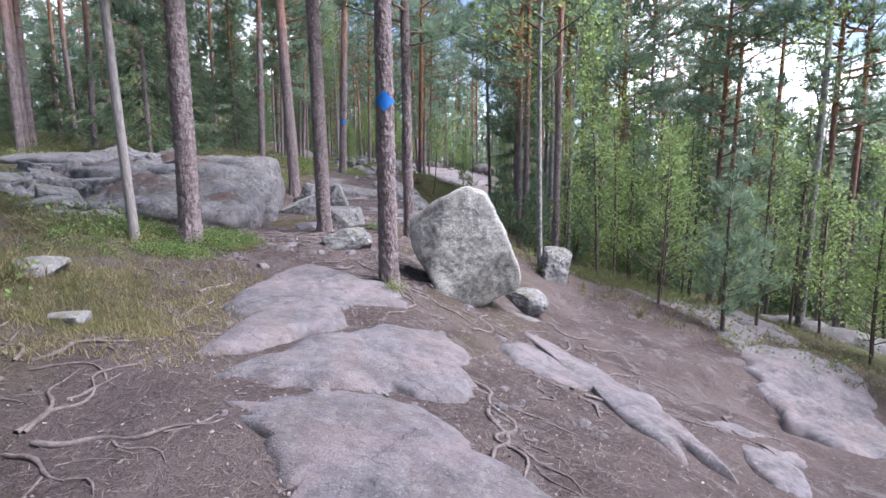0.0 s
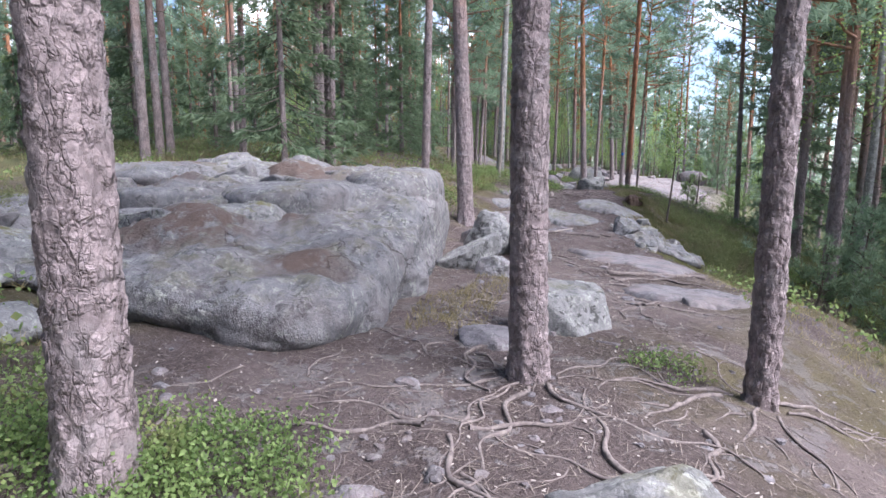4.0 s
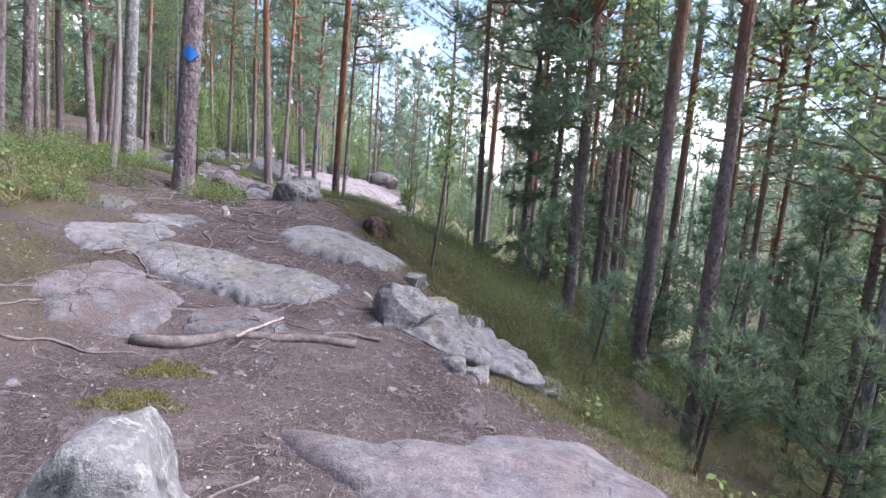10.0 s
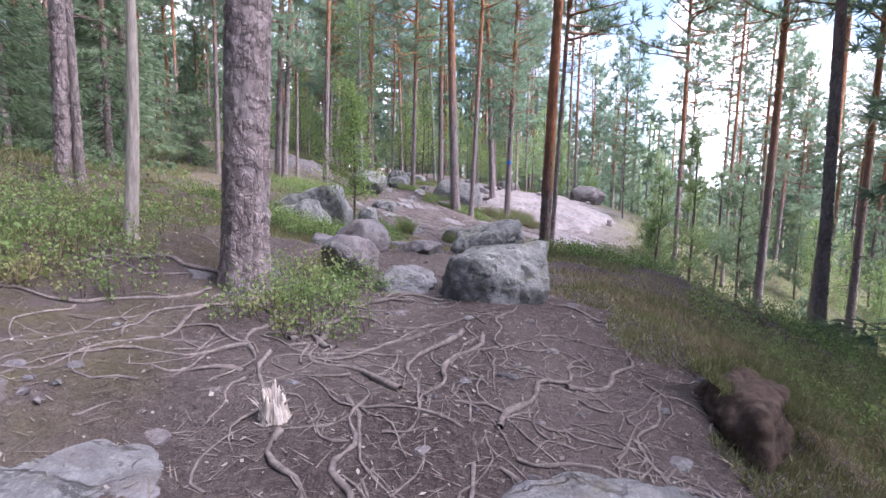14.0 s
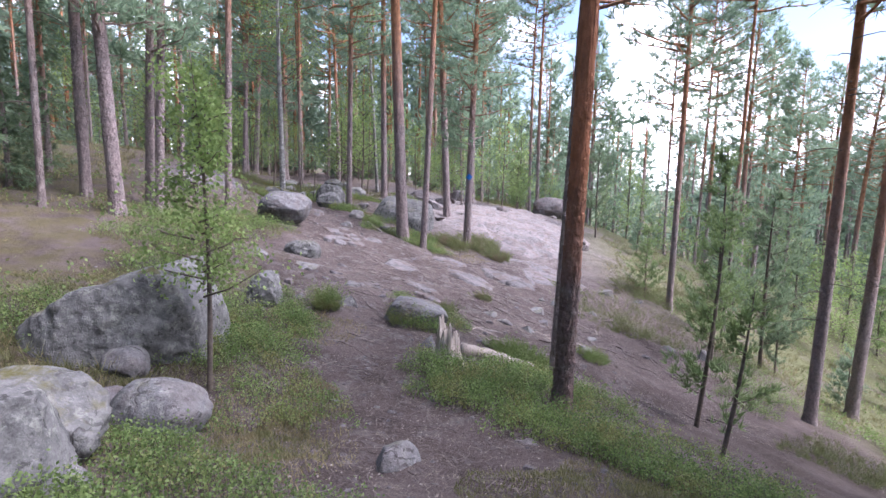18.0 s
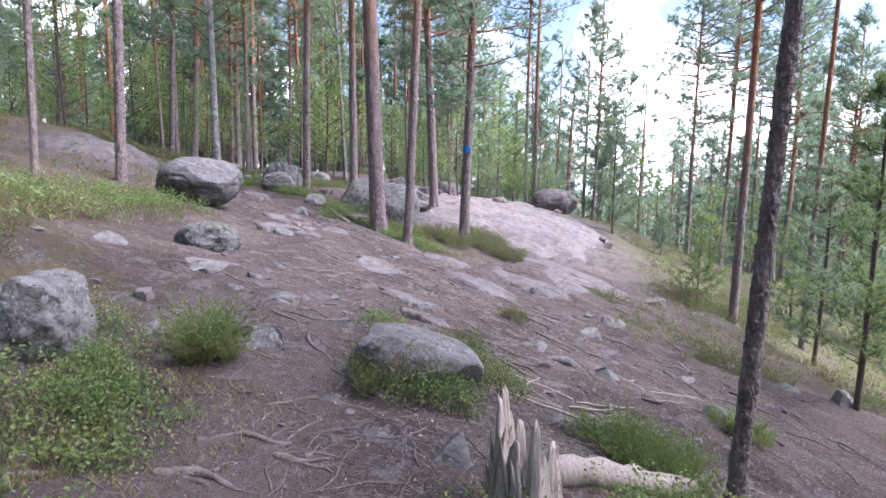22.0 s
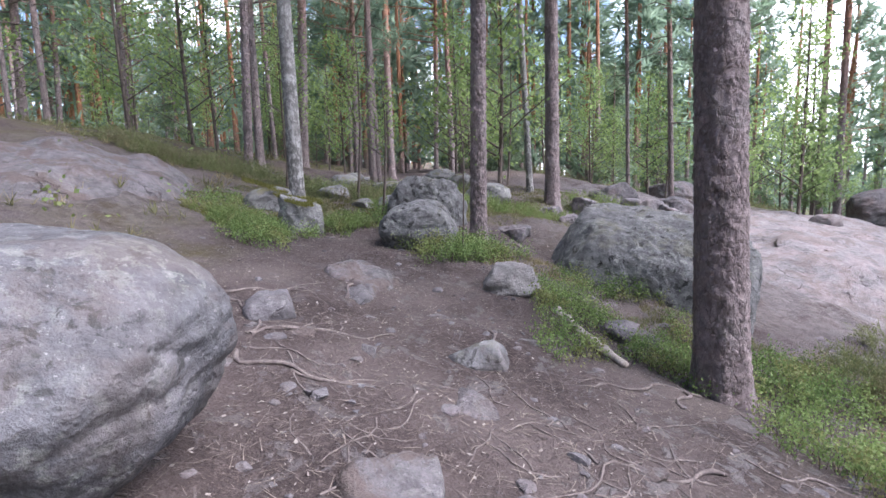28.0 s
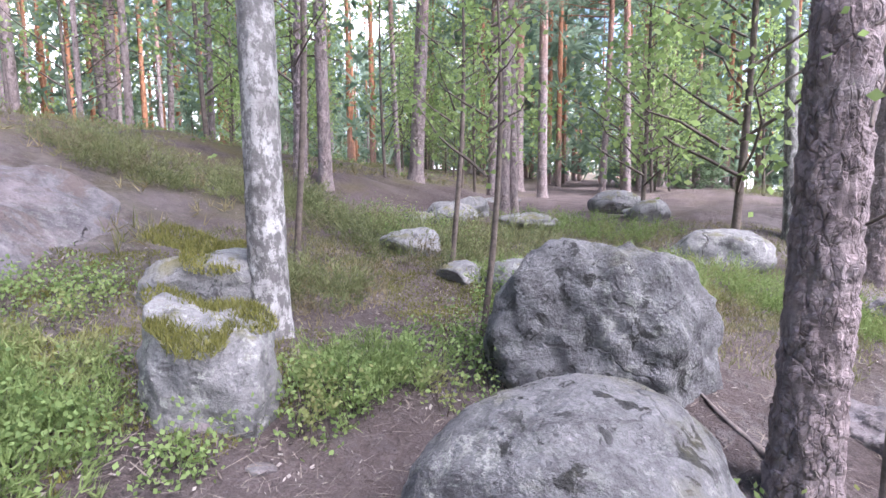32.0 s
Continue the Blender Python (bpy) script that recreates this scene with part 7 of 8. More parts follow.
for k in range(110):  # the bare slope below the path
    rng = np.random.default_rng(3900 + k)
    x, y = rng.uniform(-2.6, 2.6), rng.uniform(31.6, 39.5)
    root(x, y, rng.normal(-25, 45), rng.uniform(0.4, 1.4), rng.uniform(0.008, 0.02), 4000 + k, 0.3, 0.5, "", k % 2 == 0, into=web)
tagged(new("root_web", web.mesh("root_web", ROOT)), "web of thin grey roots over trodden soil", "roots", "", "stuff")
for x, y, a, ln, r in ((-4.22, 30.72, 4, 0.75, 0.026), (-4.28, 30.36, 2, 0.6, 0.026), (-3.82, 30.66, 12, 0.4, 0.022), (-4.0, 31.2, 30, 0.5, 0.015), (-3.6, 31.4, -20, 0.6, 0.014)):
    root(x, y, a, ln, r, int(abs(x * 100)) + 9, 0.16, 0.05, "thick pale root lying across the path", True)
for k in range(22):
    rng = np.random.default_rng(4200 + k)
    cx, cy = ((-1.84, 32.3), (0.1, 33.8), (1.2, 35.6))[k % 3]
    x, y, a, ln = cx + rng.normal(0, 0.3), cy + rng.normal(0, 0.22), rng.uniform(0, np.pi), rng.uniform(0.25, 0.7)
    log("fallen_branch", (x, y), (x + ln * math.cos(a), y + ln * math.sin(a)), rng.uniform(0.006, 0.013), DEADWOOD, "dry bleached branch lying on the slope", k, 0.0, 1.1)

# ---------------------------------------------------------------- low growth
for x, y, rx, ry, h, c in ((-5.6, 21.3, 0.9, 0.8, 0.42, 520), (-6.2, 22.4, 1.2, 0.9, 0.4, 420), (-3.5, 21.35, 0.35, 0.35, 0.32, 170), (-3.55, 22.0, 0.4, 0.4, 0.26, 140), (-4.7, 25.3, 0.9, 0.55, 0.26, 520), (-4.1, 26.2, 0.7, 0.5, 0.24, 360),
                       (-5.7, 25.5, 0.7, 0.7, 0.26, 300), (-4.3, 28.3, 0.6, 0.8, 0.22, 300), (-1.5, 29.3, 0.8, 0.7, 0.32, 620), (-0.6, 30.1, 0.7, 0.6, 0.3, 380), (-1.9, 30.0, 0.5, 0.4, 0.26, 280), (-1.35, 25.4, 0.5, 0.8, 0.22, 300), (-0.7, 25.6, 0.7, 0.5, 0.24, 300), (0.1, 26.0, 0.9, 0.7, 0.26, 320),
                       (-0.2, 28.0, 1.0, 1.2, 0.26, 460), (-5.4, 30.4, 0.7, 0.9, 0.22, 360), (-4.9, 29.6, 0.6, 0.6, 0.2, 240), (-5.2, 31.7, 0.5, 0.4, 0.22, 200), (-8.3, 36.1, 1.4, 1.0, 0.34, 620), (-7.2, 37.0, 0.8, 0.6, 0.3, 300), (-2.9, 31.6, 0.3, 0.25, 0.3, 160), (-2.4, 32.3, 0.3, 0.4, 0.28, 180),
                       (-2.7, 40.3, 0.5, 0.45, 0.26, 380), (-3.2, 41.3, 0.6, 0.5, 0.24, 380), (-4.7, 41.9, 0.4, 0.3, 0.22, 170), (-3.6, 42.0, 0.4, 0.3, 0.22, 200), (-6.05, 42.75, 0.45, 0.28, 0.26, 260), (-5.75, 43.2, 0.4, 0.3, 0.24, 200), (-7.3, 44.0, 0.35, 0.4, 0.28, 200), (-4.4, 42.85, 0.6, 0.25, 0.2, 240),
                       (-8.2, 42.3, 0.3, 0.3, 0.2, 120), (-3.5, 7.2, 0.6, 0.5, 0.16, 300), (-3.0, 7.5, 0.45, 0.35, 0.14, 180), (-4.1, 6.2, 0.5, 0.4, 0.14, 180), (-0.55, 5.95, 0.12, 0.1, 0.12, 24), (-1.15, 9.55, 0.22, 0.15, 0.12, 50), (0.6, 21.4, 0.9, 0.9, 0.3, 420), (0.4, 22.9, 0.9, 0.8, 0.28, 360), (1.0, 24.2, 0.9, 0.9, 0.3, 320), (3.6, 33.4, 0.6, 0.5, 0.3, 200), (5.6, 34.4, 0.7, 0.6, 0.3, 200), (-7.9, 41.9, 0.35, 0.25, 0.2, 120), (-9.2, 46.6, 0.9, 0.7, 0.24, 260), (-5.4, 17.6, 0.6, 0.5, 0.22, 200), (-4.9, 19.6, 0.5, 0.5, 0.2, 160)):
    bilberry(x, y, rx, ry, h, c)
for x, y, rx, ry, h, c in ((-0.95, 41.7, 0.5, 0.45, 0.36, 900), (-0.55, 41.0, 0.4, 0.4, 0.34, 700), (-2.0, 41.4, 0.4, 0.35, 0.3, 500), (4.7, 41.4, 1.1, 0.7, 0.4, 900), (1.2, 18.9, 0.7, 0.9, 0.42, 1200), (1.6, 20.6, 0.8, 0.9, 0.4, 1200), (0.6, 20.0, 0.5, 0.6, 0.36, 700), (-3.15, 31.75, 0.25, 0.22, 0.34, 330), (-4.55, 6.7, 0.5, 0.4, 0.2, 420),
                       (-8.4, 46.8, 0.9, 0.7, 0.3, 600), (-10.6, 45.9, 0.8, 0.6, 0.34, 600), (-12.0, 45.2, 0.8, 0.6, 0.3, 400), (3.0, 11.6, 0.7, 0.5, 0.3, 500), (4.6, 13.0, 1.0, 0.6, 0.34, 700), (-6.9, 8.0, 0.9, 0.6, 0.26, 500), (-8.3, 9.6, 0.8, 0.6, 0.3, 500), (-5.6, 15.6, 0.5, 0.4, 0.2, 250), (2.6, 36.6, 0.7, 0.5, 0.34, 500), (1.4, 39.5, 0.4, 0.3, 0.24, 200), (-1.6, 35.0, 0.15, 0.15, 0.2, 110)):
    heather(x, y, rx, ry, h, c)
for x, y, rx, ry, h, c in ((-6.24, 25.99, 0.7, 0.6, 0.28, 420), (-5.08, 24.76, 0.5, 0.45, 0.26, 320), (-4.5, 24.95, 0.45, 0.4, 0.24, 300), (-4.36, 25.5, 0.4, 0.4, 0.22, 260), (-4.67, 26.71, 0.35, 0.4, 0.2, 220), (-7.02, 29.17, 0.8, 0.6, 0.26, 380), (-7.68, 28.92, 0.7, 0.6, 0.26, 300), (-8.3, 28.2, 0.8, 0.8, 0.26, 300), (-5.11, 29.36, 0.5, 0.5, 0.22, 280),
                       (-2.55, 29.12, 0.35, 0.45, 0.24, 300), (-2.0, 28.8, 0.5, 0.5, 0.3, 420), (-1.52, 28.2, 0.6, 0.5, 0.3, 420), (-0.99, 27.9, 0.6, 0.5, 0.3, 400), (-0.4, 27.3, 0.7, 0.5, 0.28, 400), (-1.6, 25.3, 0.5, 0.4, 0.24, 300), (-0.9, 25.3, 0.5, 0.5, 0.24, 280),
                       (-8.04, 33.25, 0.8, 0.7, 0.26, 360), (-8.3, 35.0, 1.0, 0.6, 0.3, 420), (-7.7, 37.4, 0.7, 0.4, 0.26, 260), (-6.9, 32.4, 0.6, 0.5, 0.22, 240), (-6.9, 31.4, 0.6, 0.6, 0.24, 260), (-6.2, 30.9, 0.5, 0.5, 0.24, 260), (-5.6, 30.4, 0.45, 0.5, 0.22, 260), (-4.95, 29.7, 0.4, 0.4, 0.2, 220), (-5.4, 28.9, 0.5, 0.4, 0.22, 240),
                       (-2.68, 29.89, 0.4, 0.35, 0.28, 280), (-2.1, 29.55, 0.5, 0.4, 0.3, 380), (-1.4, 30.6, 0.45, 0.4, 0.26, 280), (4.5, 34.6, 0.7, 0.5, 0.3, 240), (5.2, 36.1, 0.8, 0.6, 0.3, 240), (-3.9, 7.0, 0.45, 0.35, 0.2, 260), (-3.1, 7.4, 0.4, 0.35, 0.16, 240), (-4.4, 7.3, 0.5, 0.4, 0.2, 240), (-3.24, 6.61, 0.3, 0.25, 0.12, 130), (-3.56, 6.53, 0.3, 0.25, 0.14, 130),
                       (-6.16, 42.6, 0.4, 0.3, 0.26, 260), (-5.9, 42.95, 0.35, 0.3, 0.24, 220), (-4.86, 41.99, 0.35, 0.3, 0.22, 200), (-4.84, 41.2, 0.3, 0.35, 0.2, 180), (-4.04, 41.5, 0.35, 0.3, 0.24, 220), (-3.05, 41.5, 0.5, 0.4, 0.26, 320), (-3.22, 40.5, 0.4, 0.4, 0.22, 240), (-7.3, 44.95, 0.3, 0.3, 0.24, 160), (-3.25, 33.25, 0.22, 0.2, 0.16, 90)):
    bilberry(x, y, rx, ry, h, c)
for x, y, rx, ry, h, c in ((-8.7, 44.4, 0.4, 0.3, 0.26, 300), (-8.98, 45.9, 0.9, 0.6, 0.3, 700), (-10.9, 46.3, 0.7, 0.5, 0.36, 600), (-11.7, 44.9, 0.6, 0.4, 0.4, 600), (-0.94, 42.9, 0.6, 0.45, 0.36, 800), (-2.25, 41.7, 0.5, 0.4, 0.32, 600), (7.0, 42.9, 1.0, 0.6, 0.45, 700), (6.4, 41.5, 0.9, 0.6, 0.4, 700), (5.0, 42.4, 0.8, 0.5, 0.4, 600), (-2.5, 33.2, 0.2, 0.2, 0.18, 120),
                       (0.5, 19.3, 0.6, 0.7, 0.5, 1100), (0.9, 18.2, 0.6, 0.7, 0.5, 1000), (1.3, 21.6, 0.8, 0.8, 0.5, 1000), (0.7, 16.9, 0.5, 0.5, 0.3, 600), (0.2, 21.0, 0.5, 0.6, 0.4, 700), (0.2, 22.2, 0.6, 0.5, 0.36, 600)):
    heather(x, y, rx, ry, h, c)
for x, y, rx, ry, h, c in ((-4.48, 31.78, 0.12, 0.12, 0.46, 420), (-1.3, 31.6, 0.4, 0.3, 0.3, 700), (0.3, 32.9, 0.2, 0.2, 0.26, 260), (-8.5, 42.5, 0.45, 0.3, 0.17, 420), (-8.15, 42.2, 0.36, 0.26, 0.15, 300), (-7.62, 43.55, 0.25, 0.3, 0.2, 300), (-7.2, 45.6, 0.7, 0.5, 0.22, 700), (-6.1, 46.6, 0.8, 0.5, 0.24, 700), (-5.0, 46.0, 0.6, 0.4, 0.2, 400), (-4.0, 48.2, 0.8, 0.5, 0.26, 500), (-7.6, 48.5, 0.9, 0.6, 0.3, 600)):
    heather(x, y, rx, ry, h, c, 0.0, "tussock of fresh green sprigs beside stones", SPRIG)
for x, y, rx, ry, h, c in ((-4.62, 30.78, 0.3, 0.24, 0.2, 170), (-4.5, 30.42, 0.2, 0.16, 0.16, 80), (-4.85, 31.2, 0.25, 0.2, 0.2, 120), (-8.35, 42.55, 0.4, 0.3, 0.16, 110), (-7.75, 42.75, 0.12, 0.2, 0.16, 40), (-7.6, 43.3, 0.2, 0.22, 0.24, 120), (-9.1, 43.0, 0.3, 0.3, 0.2, 120)):
    bilberry(x, y, rx, ry, h, c)
rng = np.random.default_rng(404)
for k in range(26):  # shrubs over the edge of the slope
    y = rng.uniform(19.5, 34.0)
    x = rng.uniform(1.6, 7.5) + (1.2 if y > 27 else 0.0)
    (bilberry if k % 2 else heather)(x, y, rng.uniform(0.5, 1.0), rng.uniform(0.45, 0.9), rng.uniform(0.28, 0.5), 380 if k % 2 else 800)
for x, y, rx, ry, c in ((-6.0, 46.6, 1.5, 1.4, 7000), (-4.4, 46.6, 1.3, 1.4, 6000), (-5.4, 48.8, 1.8, 1.4, 7000), (-8.0, 47.2, 1.4, 1.2, 6000), (-0.3, 17.6, 0.5, 1.2, 3500), (0.3, 15.5, 0.6, 1.5, 4000), (-4.6, 24.4, 0.6, 0.4, 2600), (-4.0, 24.8, 0.5, 0.5, 2200), (-4.05, 27.5, 0.35, 0.7, 2400), (-4.0, 28.5, 0.35, 0.6, 2000), (-2.75, 25.1, 0.25, 0.5, 1500), (-5.3, 27.4, 0.8, 0.9, 4200), (-5.9, 28.6, 0.9, 0.9, 4200), (-6.6, 27.2, 0.9, 0.9, 4200), (-5.2, 30.2, 0.6, 0.7, 3000), (-1.6, 26.6, 0.9, 0.9, 4200), (-0.6, 26.6, 0.7, 0.7, 2600), (-7.2, 30.3, 0.9, 0.9, 3500), (-3.6, 5.2, 0.7, 0.7, 3000), (-3.6, 4.6, 0.6, 0.5, 2400), (-2.75, 4.2, 0.5, 0.5, 2400), (-4.7, 5.8, 0.8, 0.7, 3000), (-1.05, 20.4, 0.35, 0.3, 1800), (-0.8, 20.1, 0.3, 0.4, 1800), (-5.3, 23.8, 0.8, 0.8, 3500), (-1.4, 24.4, 0.7, 0.6, 2800), (-9.1, 45.0, 0.7, 0.7, 3000), (-8.9, 46.8, 1.2, 0.9, 4500), (-6.6, 45.6, 0.8, 0.6, 2600), (-3.6, 42.2, 0.8, 0.4, 2600), (-6.9, 36.8, 0.6, 0.8, 2000), (0.3, 18.0, 0.5, 0.9, 2600), (-0.5, 16.6, 0.5, 0.4, 1200), (-0.5, 19.4, 0.6, 0.8, 6000), (-0.2, 20.4, 0.7, 0.8, 6000), (0.5, 20.6, 0.7, 1.2, 6000), (0.2, 19.2, 0.6, 0.8, 5000), (-1.0, 22.3, 0.8, 0.7, 5000), (0.9, 19.4, 0.7, 1.2, 5000), (0.4, 23.0, 0.9, 1.0, 5000)):
    turf("green_grass", x, y, rx, ry, int(c * 1.5), 0.065, GREEN, "thin green grass and moss on the forest floor")
for x, y, rx, ry, c in ((-2.9, 5.0, 1.3, 1.5, 7000), (-2.6, 3.9, 0.8, 0.7, 2600), (-3.0, 11.2, 0.35, 1.5, 2500), (-4.3, 27.6, 0.7, 1.6, 3600), (-3.7, 25.6, 0.5, 0.9, 2000), (-4.6, 30.9, 0.7, 1.0, 2600), (-8.7, 44.6, 0.5, 0.6, 1600), (-0.9, 18.6, 0.5, 0.8, 2200), (-0.3, 20.6, 0.8, 1.2, 3200), (-1.3, 22.9, 0.9, 0.8, 2600), (-2.0, 40.6, 1.1, 0.9, 2600), (-6.6, 13.2, 1.2, 1.3, 3000), (-5.2, 43.0, 0.7, 0.4, 1600), (0.8, 13.0, 1.0, 2.0, 2600), (1.3, 17.2, 0.9, 1.4, 2600)):
    turf("dry_grass", x, y, rx, ry, c, 0.075, GRASS, "thin dry yellow grass and needles on the ground")
for x, y, rx, ry, c in ((-2.8, 4.9, 0.9, 1.1, 6000), (-6.2, 13.3, 0.7, 0.6, 5000), (-2.85, 4.08, 0.35, 0.16, 3000), (-8.2, 43.5, 0.5, 0.4, 4000), (-8.5, 42.6, 0.6, 0.5, 7000), (-9.3, 43.3, 0.7, 0.6, 6000), (-7.6, 44.9, 0.7, 0.7, 6000), (-8.3, 45.4, 0.9, 0.7, 6000), (-6.6, 46.0, 0.8, 0.6, 4000), (-8.0, 43.05, 0.3, 0.3, 2500), (-0.6, 19.3, 0.5, 0.7, 5000), (-7.0, 45.5, 0.5, 0.4, 1500), (-3.1, 16.4, 0.22, 0.14, 1500), (-3.2, 16.0, 0.25, 0.12, 1500)):
    turf("moss_cushion", x, y, rx, ry, c, 0.028, MOSS, "cushion of yellow-green moss", 0.0, 0.004)

turf("moss_cushion", -8.0, 43.0, 0.25, 0.23, 4200, 0.04, MOSS, "yellow-green moss capping a granite block", lift=0.34)
turf("moss_cushion", -8.75, 43.7, 0.34, 0.34, 5200, 0.04, MOSS, "pale green moss and lichen capping a boulder", lift=0.3)

# needles, twigs and pebbles strewn along the path
rng = np.random.default_rng(77)
count = 80000
ly = rng.uniform(1.0, 47.0, count)
lx = np.interp(ly, TRAIL_Y, TRAIL_X) + rng.normal(0.2, 1.7, count)
lx[:16000], ly[:16000] = rng.uniform(-3.0, 3.2, 16000), rng.uniform(31.0, 40.5, 16000)
a, ln = rng.uniform(0, np.pi, count), rng.uniform(0.015, 0.07, count)
mid = np.stack([lx, ly, ground(lx, ly) + 0.006], 1)
d = np.stack([np.cos(a), np.sin(a), rng.normal(0, 0.12, count)], 1) * ln[:, None]
s = np.stack([-np.sin(a), np.cos(a), np.zeros(count)], 1) * rng.uniform(0.001, 0.003, count)[:, None]
v = np.stack([mid - d - s, mid + d - s * 0.5, mid + d + s * 0.5, mid - d + s], 1).reshape(-1, 3)
tagged(new("needle_litter", fabric("needle_litter", v, np.arange(len(v)).reshape(-1, 4), LITTER, False)), "brown pine needles and broken twigs strewn over soil", "litter", "", "stuff")
lx, ly = rng.uniform(-12.5, -7.5, 5000), rng.uniform(39.5, 45.5, 5000)
a, ln = rng.uniform(0, np.pi, 5000), rng.uniform(0.02, 0.08, 5000)
mid = np.stack([lx, ly, ground(lx, ly) + 0.03 + 0.09 * (np.hypot(lx + 11.0, ly - 42.7) < 1.3)], 1)
d = np.stack([np.cos(a), np.sin(a), rng.normal(0, 0.1, 5000)], 1) * ln[:, None]
s_ = np.stack([-np.sin(a), np.cos(a), np.zeros(5000)], 1) * rng.uniform(0.0012, 0.004, 5000)[:, None]
v = np.stack([mid - d - s_, mid + d - s_ * 0.5, mid + d + s_ * 0.5, mid - d + s_], 1).reshape(-1, 3)
tagged(new("twig_litter", fabric("twig_litter", v, np.arange(len(v)).reshape(-1, 4), LITTER, False)), "grey twigs and needles strewn over a granite dome", "litter", "", "stuff")
count = 42000
ly = rng.uniform(1.0, 47.0, count)
lx = np.interp(ly, TRAIL_Y, TRAIL_X) + rng.normal(0.0, 1.9, count)
lx[:12000], ly[:12000] = rng.uniform(-3.0, 3.2, 12000), rng.uniform(31.0, 40.5, 12000)
mid = np.stack([lx, ly, ground(lx, ly) + 0.006], 1)
u, w = rng.normal(0, 1, (count, 3)) * (1, 1, 0.35), rng.normal(0, 1, (count, 3)) * (1, 1, 0.35)
u *= rng.uniform(0.005, 0.017, (count, 1)) / np.linalg.norm(u, axis=1)[:, None]
w *= rng.uniform(0.004, 0.012, (count, 1)) / np.linalg.norm(w, axis=1)[:, None]
v = np.stack([mid - u, mid + w, mid + u, mid - w], 1).reshape(-1, 3)
tagged(new("bark_flakes", fabric("bark_flakes", v, np.arange(len(v)).reshape(-1, 4), FLAKE, False)), "pale flakes of bark and dry leaves strewn over soil", "litter", "", "stuff")
heap = Heap()
bv, bf = ball(1)
for k in range(900):
    y = rng.uniform(1.0, 46.0)
    x = float(np.interp(y, TRAIL_Y, TRAIL_X)) + rng.normal(0.2, 1.2)
    r = rng.uniform(0.008, 0.03)
    heap.add((bv * (1, 0.8, 0.5) + 0.2 * rng.normal(0, 1, bv.shape)) * r + (x, y, at(x, y) + 0.2 * r), bf)
tagged(new("pebbles", heap.mesh("pebbles", ROCK_SLAB, False)), "small grey pebbles and chips on the path", "pebbles", "", "stuff")
heap = Heap()
bv, bf = ball(2)
for k in range(1000):
    y = (rng.uniform(26.0, 44.0), rng.uniform(3.0, 9.0), rng.uniform(10.0, 22.0), rng.uniform(27.0, 41.0))[k % 4]
    x = float(np.interp(y, TRAIL_Y, TRAIL_X)) + rng.normal(0.3 if y < 26 else 0.8, 1.1 if y < 26 else 2.0)
    r = rng.uniform(0.02, 0.05) + 0.07 * rng.random() ** 5
    v = bv @ np.array(Euler(rng.uniform(-3, 3, 3)).to_matrix()).T
    for _ in range(5):
        n = rng.normal(0, 1, 3)
        n /= np.linalg.norm(n)
        v = v - np.clip(v @ n - rng.uniform(0.35, 0.8), 0, None)[:, None] * n
    heap.add(v * (1, rng.uniform(0.6, 1), rng.uniform(0.35, 0.7)) * r + (x, y, at(x, y) - 0.15 * r), bf)
tagged(new("stone_chips", heap.mesh("stone_chips", ROCK_SLAB, False)), "small broken stones half buried in the trodden soil", "stones", "", "stuff")
heap = Heap()
for k in range(700):
    y = rng.uniform(17.8, 22.2) if k % 3 == 0 else rng.uniform(26.5, 40.0)
    x = float(np.interp(y, TRAIL_Y, TRAIL_X)) + rng.normal(0.0 if k % 3 == 0 else 0.6, 0.9 if k % 3 == 0 else 1.6)
    px, py = root_line(rng, x, y, rng.uniform(0, 360), rng.uniform(0.2, 0.7), 0.5, 7)
    heap.add(*tube(np.stack([px, py, ground(px, py) + 0.003], 1), np.linspace(0.007, 0.003, 7), 5))
tagged(new("fine_roots", heap.mesh("fine_roots", ROOT)), "net of fine brown rootlets on trodden soil", "roots", "", "stuff")

# ---------------------------------------------------------------- the wood beyond
rng = np.random.default_rng(2024)
tries = 0
while len(PLANTED) < 420 and tries < 14000:
    tries += 1
    x, y = rng.uniform(-46, 46), rng.uniform(-22, 92)
    d = x - float(np.interp(y, TRAIL_Y, TRAIL_X))
    if -8.5 < d < (10.0 if y < 28 else 13.0) and -3.0 < y < 57:
        continue
    if d > 0 and rng.random() > (0.5 if y < 24 else 0.5):
        continue
    if 24 < y < 60 and 0 < d < 22 and (d < 13 or rng.random() > 0.22):
        continue
    if min((x - u) ** 2 + (y - w) ** 2 for u, w in PLANTED) < 2.6:
        continue
    q = rng.random()
    lean = (rng.normal(0, 0.02), rng.normal(0, 0.02))
    near = abs(d) < 20
    if q < (0.16 if d < 0 else 0.2):
        grow("spruce", x, y, rng.uniform(0.07, 0.13), lean, int(rng.integers(0, 3)), rng.uniform(0.7, 1.2))
    elif q < 0.28 and d > 0:
        grow("birch", x, y, rng.uniform(0.06, 0.11), lean, int(rng.integers(0, 2)), rng.uniform(0.7, 1.1))
    else:
        grow("pine", x, y, rng.uniform(0.08, 0.17), lean, int(rng.integers(0, 5)), rng.uniform(0.8, 1.15))

